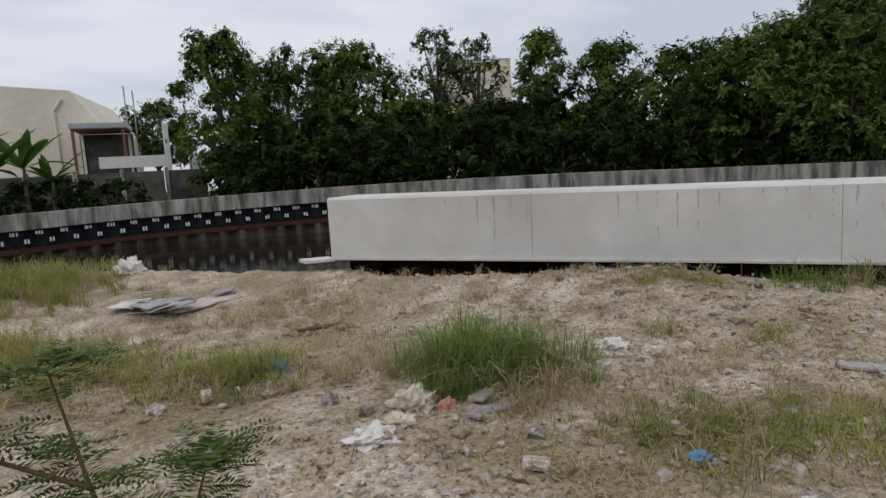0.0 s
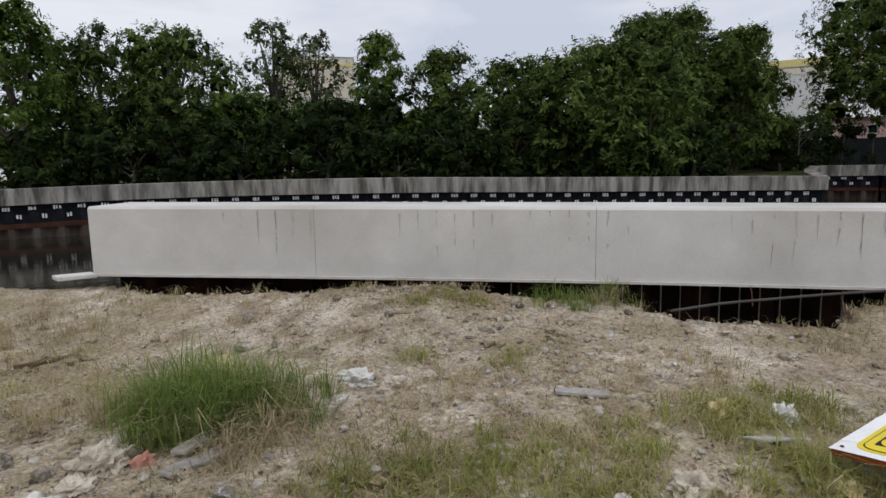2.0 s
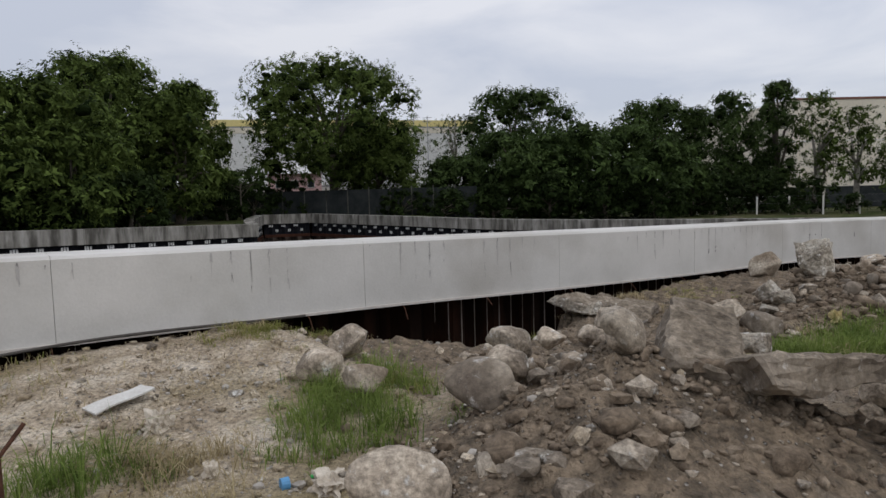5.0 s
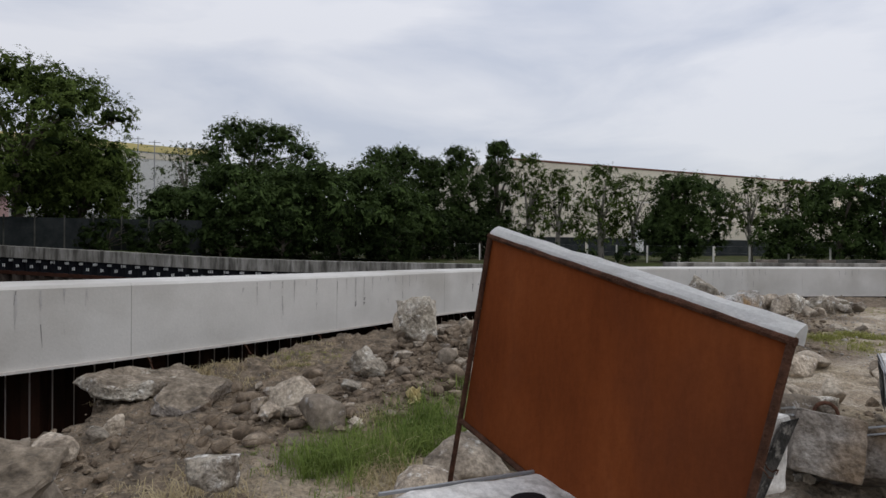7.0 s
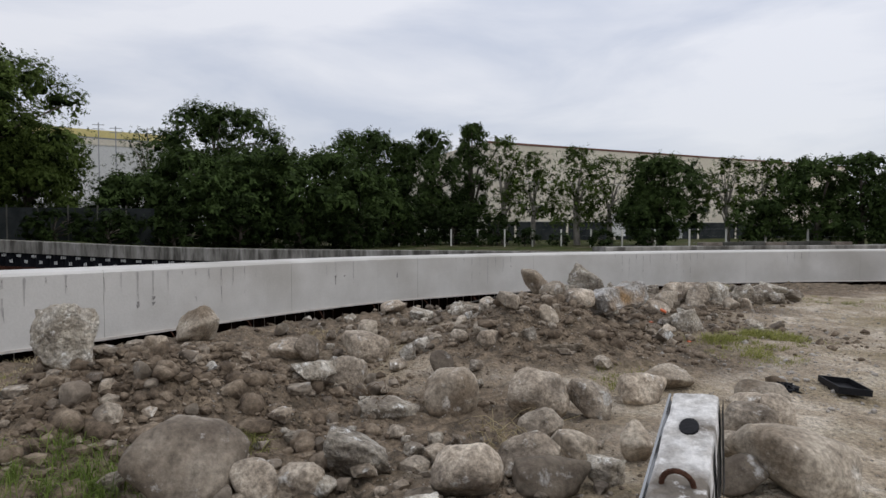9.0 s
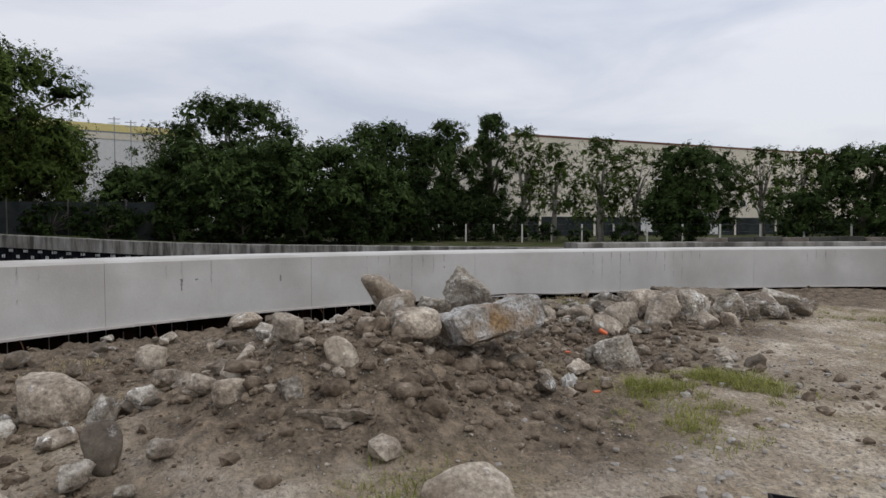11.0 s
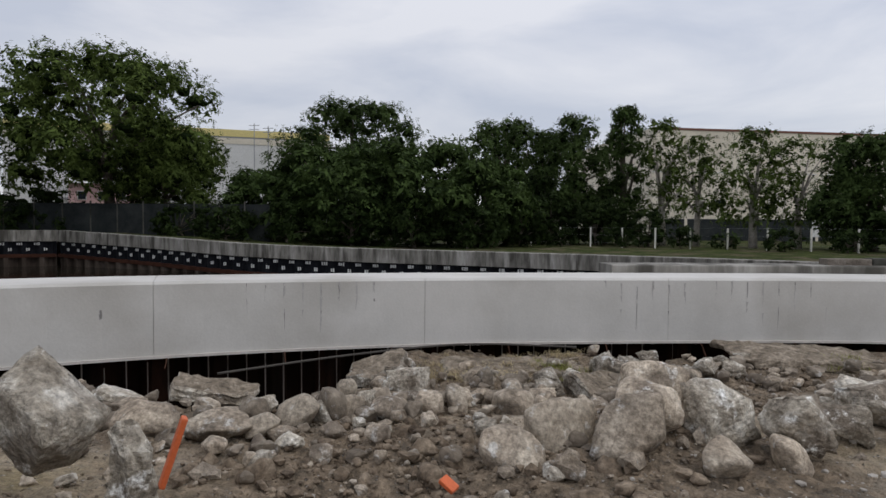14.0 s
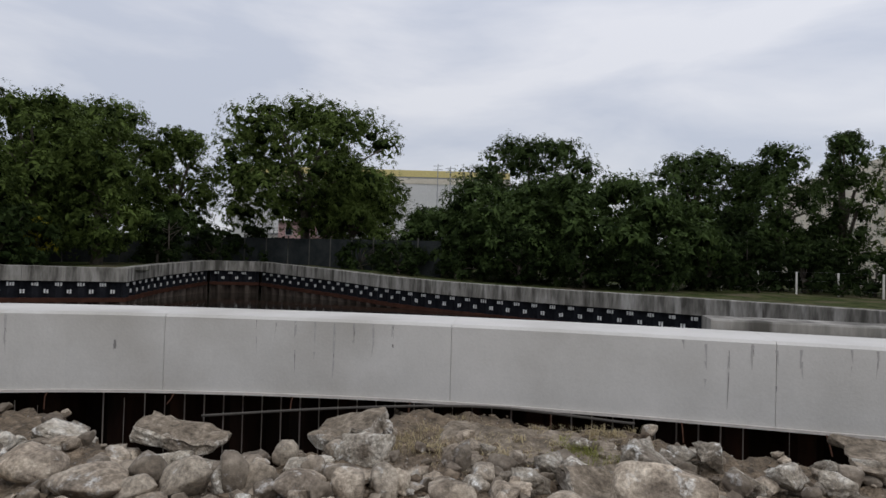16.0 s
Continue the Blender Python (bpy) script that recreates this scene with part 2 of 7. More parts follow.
# Undergrowth leaves darkened for the shade below the overhanging crowns.
M_LEAFSHADE = leafy("leaf_undergrowth_shaded", (0.002, 0.005, 0.002), (0.040, 0.062, 0.018), 0.1)
M_LEAFVINE = leafy("leaf_vine", (0.010, 0.026, 0.005), (0.150, 0.220, 0.046), 0.16)
M_LEAFGREY = leafy("leaf_grey", (0.018, 0.032, 0.012), (0.135, 0.170, 0.070))
M_LEAFYELLOW = leafy("leaf_yellow", (0.20, 0.20, 0.02), (0.45, 0.40, 0.04))
M_CREAM = surface("cream_render", [(0.64, 0.585, 0.48), (0.72, 0.67, 0.56)], 0.25, 0.85, 0.05, 3.0, stain=(0.60, 0.55, 0.45), stain_scale=0.12)
M_WHITEWALL = plain("white_sheet_wall", (0.62, 0.62, 0.60), 0.7)
M_YELLOWTRIM = plain("yellow_trim", (0.66, 0.56, 0.24), 0.6)
M_REDTRIM = plain("dull_red_trim", (0.16, 0.07, 0.05), 0.6)
M_PINK = plain("pink_render", (0.60, 0.40, 0.39), 0.85)
M_GREYFENCE = surface("grey_fence_sheet", [(0.016, 0.019, 0.02), (0.045, 0.05, 0.05)], 0.7, 0.7, 0.1, 6.0)
M_DARKGLASS = plain("dark_glass", (0.02, 0.024, 0.028), 0.15, bump=0)
M_MOSSWALL = surface("mossy_block_wall", [(0.03, 0.032, 0.025), (0.09, 0.088, 0.078), (0.15, 0.145, 0.13)], 0.6, 0.95, 0.3, 5.0)
M_GALV = plain("galvanised_steel", (0.33, 0.34, 0.35), 0.5, 0.4)
M_WATER = bpy.data.materials.new("canal_water")
M_WATER.use_nodes = True
wb = M_WATER.node_tree.nodes["Principled BSDF"]
wb.inputs["Base Color"].default_value = (0.018, 0.016, 0.012, 1)
wb.inputs["Roughness"].default_value = 0.07
wno = M_WATER.node_tree.nodes.new("ShaderNodeTexNoise")
wno.inputs["Scale"].default_value, wno.inputs["Detail"].default_value = 2.2, 4
wgeo = M_WATER.node_tree.nodes.new("ShaderNodeNewGeometry")
M_WATER.node_tree.links.new(wgeo.outputs["Position"], wno.inputs["Vector"])
wbp = M_WATER.node_tree.nodes.new("ShaderNodeBump")
wbp.inputs["Strength"].default_value, wbp.inputs["Distance"].default_value = 0.18, 0.04
M_WATER.node_tree.links.new(wno.outputs["Fac"], wbp.inputs["Height"])
M_WATER.node_tree.links.new(wbp.outputs["Normal"], wb.inputs["Normal"])

# ---- mesh helpers ----


def from_arrays(name, verts, faces, material, smooth=False):
    """A mesh from arrays of corners and of faces that all have the same number of corners."""
    verts, faces = np.asarray(verts, np.float32), np.asarray(faces, np.int32)
    me = bpy.data.meshes.new(name)
    k = faces.shape[1]
    me.vertices.add(len(verts))
    me.vertices.foreach_set("co", verts.ravel())
    me.loops.add(faces.size)
    me.loops.foreach_set("vertex_index", faces.ravel())
    me.polygons.add(len(faces))
    me.polygons.foreach_set("loop_start", np.arange(0, faces.size, k, dtype=np.int32))
    me.polygons.foreach_set("loop_total", np.full(len(faces), k, dtype=np.int32))
    me.polygons.foreach_set("use_smooth", np.full(len(faces), smooth))
    me.update(calc_edges=True)
    me.materials.append(material)
    return me


def from_bm(name, bm, material, smooth=False):
    me = bpy.data.meshes.new(name)
    bm.normal_update()
    bm.to_mesh(me)
    bm.free()
    me.materials.append(material)
    if smooth:
        me.polygons.foreach_set("use_smooth", np.full(len(me.polygons), True))
    return me


def part(name, bm, material, parent, label="", smooth=False):
    ob = new(name, from_bm(name, bm, material, smooth) if isinstance(bm, bmesh.types.BMesh) else bm)
    ob.parent = parent
    if label:
        ob["label"] = label
    return ob


def thing(name, m, label, category, group="", kind=""):
    ob = new(name)
    ob.matrix_world = m
    return tagged(ob, label, category, group, kind)


def add_box(bm, cx, cy, cz, sx, sy, sz, m=None, bevel=0.0):
    """A box into bm by centre and full sizes."""
    mat = (m or Matrix()) @ Matrix.Translation((cx, cy, cz)) @ Matrix.Diagonal((sx, sy, sz, 1))
    got = bmesh.ops.create_cube(bm, size=1, matrix=mat)
    if bevel:
        edges = {e for v in got["verts"] for e in v.link_edges}
        bmesh.ops.bevel(bm, geom=list(edges), offset=bevel, segments=2, affect="EDGES", profile=0.6)


def box(*a, **k):
    bm = bmesh.new()
    add_box(bm, *a, **k)
    return bm


def tube(path, radii, sides=8):
    """A closed tapered tube along points."""
    bm = bmesh.new()
    add_tube(bm, path, radii, sides)
    return bm


def add_tube(bm, path, radii, sides=8):
    pts = [Vector(p) for p in path]
    rings = []
    for i, p in enumerate(pts):
        d = (pts[min(i + 1, len(pts) - 1)] - pts[max(i - 1, 0)]).normalized()
        a = d.orthogonal().normalized() if i == 0 else (last - d * last.dot(d)).normalized()
        last = a
        b = d.cross(a)
        r = radii[i] if hasattr(radii, "__len__") else radii
        rings.append([bm.verts.new(p + (a * math.cos(2 * math.pi * j / sides) + b * math.sin(2 * math.pi * j / sides)) * r) for j in range(sides)])
    for u, v in zip(rings, rings[1:]):
        for j in range(sides):
            bm.faces.new((u[j], u[(j + 1) % sides], v[(j + 1) % sides], v[j]))
    bm.faces.new(rings[0][::-1])
    bm.faces.new(rings[-1])


def curve_points(ctrl, step):
    """Evenly spaced points on a smooth curve through control points of any dimension."""
    c = np.array(ctrl, float)
    c = np.vstack([2 * c[0] - c[1], c, 2 * c[-1] - c[-2]])
    out = []
    for i in range(1, len(c) - 2):
        for u in np.linspace(0, 1, 24, endpoint=False):
            p0, p1, p2, p3 = c[i - 1 : i + 3]
            out.append(0.5 * (2 * p1 + (p2 - p0) * u + (2 * p0 - 5 * p1 + 4 * p2 - p3) * u * u + (3 * p1 - p0 - 3 * p2 + p3) * u ** 3))
    out.append(c[-2])
    out = np.array(out)
    s = np.concatenate([[0], np.cumsum(np.linalg.norm(np.diff(out[:, :2], axis=0), axis=1))])
    n = max(2, int(round(s[-1] / step)) + 1)
    t = np.linspace(0, s[-1], n)
    return np.stack([np.interp(t, s, out[:, k]) for k in range(out.shape[1])], 1), t


def side_normals(p):
    d = np.gradient(p[:, :2], axis=0)
    d /= np.linalg.norm(d, axis=1)[:, None]
    return np.stack([-d[:, 1], d[:, 0]], 1)  # to the left of the way


def sweep(p, profile, nrm=None):
    """Sweeps (across, up) profile points along p; across is to the left. Closed cross-section, capped."""
    nrm = side_normals(p) if nrm is None else nrm
    bm = bmesh.new()
    rings = [[bm.verts.new((q[0] + n[0] * a, q[1] + n[1] * a, q[2] + u)) for a, u in profile] for q, n in zip(p, nrm)]
    k = len(profile)
    for u, v in zip(rings, rings[1:]):
        for j in range(k):
            bm.faces.new((u[j], v[j], v[(j + 1) % k], u[(j + 1) % k]))
    bm.faces.new(rings[0])
    bm.faces.new(rings[-1][::-1])
    return bm


# ---- plan ----
BEAM_H, BEAM_W = 0.97, 1.1
BEAM = [(1.38, 17.22), (3.86, 15.07), (6.65, 12.50), (9.25, 9.90), (11.97, 7.20), (14.15, 4.45), (16.55, 1.65), (19.3, -1.2), (21.0, -3.6), (22.37, -7.15), (23.05, -11.0), (23.35, -14.4), (23.0, -18.0), (21.6, -23.0), (18.0, -30.0), (8.0, -44.0)]
BEAM = [(x, y, 1.28 - 0.01745 * x) for x, y in BEAM]
FAR_LEFT = [(-75, 30, 0.3), (-40, 41, 0.38), (-20, 47.6, 0.45), (-12, 50.3, 0.55), (-2.7, 51.8, 0.78), (8.9, 49.0, 1.0), (20.6, 41.3, 1.03), (31, 36.0, 0.80), (47, 26.2, 0.52)]
NOTCH_L = [(47, 26.2, 0.52), (54, 30.0, 0.75), (63, 33.5, 1.05)]
NOTCH_B = [(63, 33.5, 1.05), (65.5, 29.5, 1.05)]
FAR_RIGHT = [(65.5, 29.5, 1.05), (61.5, 18.5, 0.62), (58, 9.6, 0.25), (56.3, 1.2, 0.03), (54.6, -7, -0.06), (50.4, -17.5, -0.1), (45, -28, -0.15), (33, -45, -0.2), (10, -70, -0.2)]
WATER_Z = -2.15
BANK_LEFT = [(-75, 14), (-30, 25.5), (-14, 24.2), (-8, 22.6), (-4, 21.2), (-1.8, 20.3), (-0.2, 19.0), (1.2, 18.6), (2.6, 18.2)]

beam_p, beam_s = curve_points(BEAM, 0.25)
beam_n = side_normals(beam_p)


def smooth_noise(x, y, f, seed=0.0):
    return noise.noise(Vector((x * f, y * f, seed)))


def inside(px, py, poly):
    res = np.zeros(px.shape, bool)
    j = len(poly) - 1
    for i in range(len(poly)):
        xi, yi, xj, yj = poly[i][0], poly[i][1], poly[j][0], poly[j][1]
        c = (yi > py) != (yj > py)
        res ^= c & (px < (xj - xi) * (py - yi) / (yj - yi + 1e-12) + xi)
        j = i
    return res


# heaps and hollows of the near ground: x, y, radius, height
HEAPS = [(15.2, -4.2, 1.4, 0.56), (15.95, -5.3, 1.3, 0.36), (14.6, -4.9, 1.1, 0.20), (12.9, 0.5, 1.1, 0.60), (13.45, -0.5, 0.9, 0.50), (11.9, 1.2, 0.8, 0.15), (7.85, 4.0, 1.25, 0.66), (7.7, 2.95, 0.8, 0.16), (6.7, 4.55, 0.9, 0.22), (17.4, -7.9, 1.5, -0.18), (18.8, -9.7, 0.8, 0.16), (9.8, -2.6, 1.6, 0.1), (18.0, -8.8, 1.2, 0.1), (-6.0, 17.0, 3.5, 0.6)]
# rise of the ground towards the beam, by the same key
BERM = [(-20.0, 0.33), (-8.5, 0.30), (-6.5, 0.10), (-2.6, 0.10), (-0.8, 0.26), (2.5, 0.24), (4.2, 0.05), (9.5, 0.05), (11.5, 0.16), (24.0, 0.08), (25.0, 0.0), (28.0, 0.05), (29.5, 0.10), (31.0, 0.0), (60.0, 0.0)]
# width of the dug-out gap before the beam along the beam's x (then along y past the bend): x-y key, width
GAP = [(-20.0, 0.2), (-11.5, 0.25), (-5.4, 0.3), (-4.7, 1.0), (-2.3, 1.0), (-1.6, 0.35), (-1.0, 0.3), (2.5, 0.3), (4.5, 1.2), (6.0, 2.2), (8.0, 2.0), (9.0, 0.9), (13.5, 0.5), (16.0, 0.5), (20.0, 0.7), (24.0, 0.8), (25.6, 2.0), (26.3, 2.5), (28.2, 2.4), (28.8, 1.0), (29.1, 0.5), (32.3, 0.4), (32.9, 1.1), (34.8, 1.1), (35.3, 0.35), (60.0, 0.35)]


SOIL_PATCHES = [(14.9, -5.8, 1.5), (17.4, -7.4, 2.0), (11.6, 2.8, 1.5), (12.6, -1.6, 2.0), (10.6, -1.4, 1.4), (18.4, -10.0, 1.2), (9.6, 3.4, 1.2), (7.9, 4.1, 1.5), (7.6, 3.1, 1.0), (6.7, 4.6, 0.9)]


def dug(x, y):
    """How far the ground is dug-up soil: along the beam past the bend, fading towards the path."""
    off, key, dist = beam_near(x, y)
    if key < 3:
        return 0.0
    share = (4.2 - off) * 0.6
    for px, py, pr in SOIL_PATCHES:
        share = max(share, 1.5 * math.exp(-((x - px) ** 2 + (y - py) ** 2) / (pr * pr)))
    return min(1.0, max(0.0, share + 0.7 * smooth_noise(x, y, 0.7, 6.0)))


def near_height(x, y):
    z = -0.14 + 0.10 * smooth_noise(x, y, 0.22, 3.1) + 0.045 * smooth_noise(x, y, 0.8, 7.7) + 0.028 * smooth_noise(x, y, 2.6, 1.3) + 0.012 * smooth_noise(x, y, 6.5, 2.3)
    lumps = 0.0
    for hx, hy, hr, hh in HEAPS:
        d2 = ((x - hx) ** 2 + (y - hy) ** 2) / (hr * hr)
        if d2 < 6:
            z += hh * math.exp(-d2 * 1.6) * (1 + 0.35 * smooth_noise(x, y, 1.7, hx))
            lumps = max(lumps, math.exp(-d2 * 0.9)) if hr < 3 else lumps
    lumps = min(1.0, max(lumps, dug(x, y)))
    rough = 0.09 * abs(smooth_noise(x, y, 3.1, 8.0)) + 0.075 * abs(smooth_noise(x, y, 6.5, 5.0)) + 0.04 * smooth_noise(x, y, 12.0, 2.0) - 0.06
    return z + lumps * rough + (1 - lumps) * (0.040 * abs(smooth_noise(x, y, 4.6, 3.0)) + 0.020 * smooth_noise(x, y, 9.0, 9.0) - 0.012)


def beam_near(x, y):
    """Distance out from the beam's front (positive on land), and the key x - y of the nearest point."""
    d = (beam_p[:, 0] - x) ** 2 + (beam_p[:, 1] - y) ** 2
    i = int(d.argmin())
    return -((x - beam_p[i, 0]) * beam_n[i, 0] + (y - beam_p[i, 1]) * beam_n[i, 1]), beam_p[i, 0] - beam_p[i, 1], math.sqrt(d[i])


def ground_height(x, y):
    z = near_height(x, y)
    off, key, dist = beam_near(x, y)
    if -2 < off < 6:
        z += np.interp(key, [g[0] for g in BERM], [g[1] for g in BERM]) * math.exp(-((max(off, 0.0) / 1.9) ** 2))
    if dist < 5 and off > -1:
        w = np.interp(key, [g[0] for g in GAP], [g[1] for g in GAP]) + 0.22 * smooth_noise(x, y, 1.1, 5.0) + 0.08 * smooth_noise(x, y, 4.0, 2.0)
        if off < w:
            z = z - min(1.0, (w - off) / 0.22) * 1.5
    return z


axis_x = np.concatenate([[-600, -300, -160, -90, -60], np.arange(-44, -12, 2.0), np.arange(-12, -5, 0.16), np.arange(-5, 4, 0.1), np.arange(4, 24, 0.075), np.arange(24, 30, 0.2), np.arange(30, 110, 2.5), [125, 150, 200, 320, 600]])
axis_y = np.concatenate([[-600, -300, -160, -110, -80], np.arange(-60, -26, 2.0), np.arange(-26, -14, 0.2), np.arange(-14, 8, 0.075), np.arange(8, 14, 0.1), np.arange(14, 22, 0.16), np.arange(22, 100, 2.5), [120, 150, 200, 320, 600]])
gx, gy = np.meshgrid(axis_x, axis_y)
beam_mid = np.stack([beam_p[:, 0] + beam_n[:, 0] * 0.55, beam_p[:, 1] + beam_n[:, 1] * 0.55], 1)
land_edge = [tuple(b) for b in BANK_LEFT] + [tuple(b) for b in beam_mid[4:]]
far_edge = [(p[0], p[1]) for p in FAR_LEFT + NOTCH_L[1:] + NOTCH_B[1:] + FAR_RIGHT[1:]]
canal = inside(gx, gy, land_edge + far_edge[::-1])
near_land = inside(gx, gy, land_edge + [(-20, -700), (-700, -700), (-700, 14)])
gz = np.zeros_like(gx)
far_p = np.array([p for p in FAR_LEFT + NOTCH_L[1:] + NOTCH_B[1:] + FAR_RIGHT[1:]], float)
far_s, _ = curve_points(far_p, 1.5)
for j in range(gx.shape[0]):
    for i in range(gx.shape[1]):
        x, y = float(gx[j, i]), float(gy[j, i])
        if canal[j, i]:
            gz[j, i] = -3.2
        elif near_land[j, i]:
            gz[j, i] = ground_height(x, y)
        else:
            d = (far_s[:, 0] - x) ** 2 + (far_s[:, 1] - y) ** 2
            gz[j, i] = -3.2 if d.min() < 36 else -1.2
# the left bank slopes down into the water
for j in range(gx.shape[0]):
    for i in range(gx.shape[1]):
        if near_land[j, i] and gx[j, i] < 2.6 and gy[j, i] > 12:
            x, y = float(gx[j, i]), float(gy[j, i])
            e = np.interp(x, [b[0] for b in BANK_LEFT], [b[1] for b in BANK_LEFT])
            if e - y < 1.0:
                gz[j, i] -= (1.0 - (e - y)) ** 1.3 * 2.2
ny, nx = gx.shape
idx = np.arange(nx * ny).reshape(ny, nx)
quads = np.stack([idx[:-1, :-1], idx[:-1, 1:], idx[1:, 1:], idx[1:, :-1]], -1).reshape(-1, 4)
def heap_share(x, y):
    return sum(abs(hh) * math.exp(-1.6 * ((x - hx) ** 2 + (y - hy) ** 2) / hr ** 2) for hx, hy, hr, hh in HEAPS[:-1])


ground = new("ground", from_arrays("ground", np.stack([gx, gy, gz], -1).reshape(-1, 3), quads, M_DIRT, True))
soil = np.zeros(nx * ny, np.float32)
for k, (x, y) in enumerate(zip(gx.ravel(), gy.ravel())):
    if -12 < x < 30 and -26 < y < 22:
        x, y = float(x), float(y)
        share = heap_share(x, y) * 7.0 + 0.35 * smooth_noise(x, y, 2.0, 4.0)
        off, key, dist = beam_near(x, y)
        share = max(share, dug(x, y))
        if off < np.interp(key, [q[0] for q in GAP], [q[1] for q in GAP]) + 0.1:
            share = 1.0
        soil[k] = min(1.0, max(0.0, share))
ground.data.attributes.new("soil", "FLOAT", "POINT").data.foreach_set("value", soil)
tagged(ground, "dry grey-brown earth ground with gravel and dug-out edges", "ground", kind="structure")

bm = bmesh.new()
vs = [bm.verts.new((x, y, WATER_Z)) for x, y in ((-120, 5), (60, -120), (110, 30), (40, 90), (-120, 80))]
bm.faces.new(vs)
water = tagged(new("water", from_bm("water", bm, M_WATER)), "still dark canal water", "water", kind="structure")


def strip_mesh(p, base, lo, hi, amp, period, off=0.0):
    """Corrugated sheet piling along p: trapezoid waves of the given depth; base adds to the height of p."""
    q, s = curve_points(p, period / 8)
    nrm = side_normals(q)
    wave = np.clip(np.sin(s * 2 * math.pi / period) * 1.9, -1, 1) * amp + off
    a = np.stack([q[:, 0] + nrm[:, 0] * wave, q[:, 1] + nrm[:, 1] * wave, q[:, 2] * base + lo], 1)
    b = a.copy()
    b[:, 2] = q[:, 2] * base + hi
    n = len(a)
    i = np.arange(n - 1)
    return np.vstack([a, b]), np.stack([i, i + 1, i + 1 + n, i + n], 1), q, nrm, s


# far bank: a sloping strip of rough grass behind the coping
far_line = np.array(FAR_LEFT + NOTCH_L[1:] + NOTCH_B[1:] + FAR_RIGHT[1:], float)
fl, fs_ = curve_points(far_line, 2.0)
fn = side_normals(fl)
bank_v, cols = [], [0.8, 2.0, 5.0, 10.0, 20.0, 45.0, 120.0]
for q, nn in zip(fl, fn):
    for c in cols:
        bank_v.append((q[0] + nn[0] * c, q[1] + nn[1] * c, q[2] - 0.22 - (0.25 if c > 6 else 0.0) + 0.18 * smooth_noise(q[0] + nn[0] * c, q[1] + nn[1] * c, 0.3)))
kk = len(cols)
bank_f = [(i * kk + j, (i + 1) * kk + j, (i + 1) * kk + j + 1, i * kk + j + 1) for i in range(len(fl) - 1) for j in range(kk - 1)]
tagged(new("bank", from_arrays("bank", bank_v, bank_f, M_BANK, True)), "rough dark green grass bank behind the canal wall", "bank", kind="structure")

# ---- near beam: one crown of concrete in bays, on sheet piles ----
beam = thing("concrete_beam", Matrix(), "long curved pale concrete cap beam with streaks, standing on rusty sheet piles", "beam", kind="structure")
JOINTS = [0.0, 3.3, 7.1, 10.8, 14.65, 18.3, 22.0, 25.6, 29.1, 32.75, 36.5, 40.3, 44.2, 48.1, 52.0, 56.0, 61.0, 66.0, 71.0]
b = 0.035
for s0, s1 in zip(JOINTS, JOINTS[1:]):
    s1 = min(s1, beam_s[-1])
    if s0 >= s1 - 0.5:
        continue
    t = np.linspace(s0 + 0.0025, s1 - 0.0025, max(3, int((s1 - s0) / 0.5)))
    q = np.stack([np.interp(t, beam_s, beam_p[:, k]) for k in range(3)], 1)
    prof = [(0, -BEAM_H), (0, -b), (b, 0), (BEAM_W - b, 0), (BEAM_W, -b), (BEAM_W, -BEAM_H)]
    part("bay", sweep(q, prof, np.stack([np.interp(t, beam_s, beam_n[:, k]) for k in range(2)], 1)), M_BEAM, beam)
# pale ledge of formwork grout along the foot of the beam
q = beam_p.copy()
part("foot_lip", sweep(q, [(-0.035, -BEAM_H - 0.03), (-0.035, -BEAM_H + 0.004), (0.05, -BEAM_H + 0.004), (0.05, -BEAM_H - 0.03)]), M_LIME, beam, "thin chalky grout lip")
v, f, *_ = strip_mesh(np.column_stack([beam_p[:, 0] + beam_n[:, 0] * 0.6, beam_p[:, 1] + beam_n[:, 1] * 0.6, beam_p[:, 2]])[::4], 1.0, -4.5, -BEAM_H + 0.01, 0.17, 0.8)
piles = tagged(new("sheet_pile_wall", from_arrays("sheet_pile_wall", v, f, M_PILE)), "rusted steel sheet piles below the beam, darkened for its shade", "sheet piles", kind="structure")


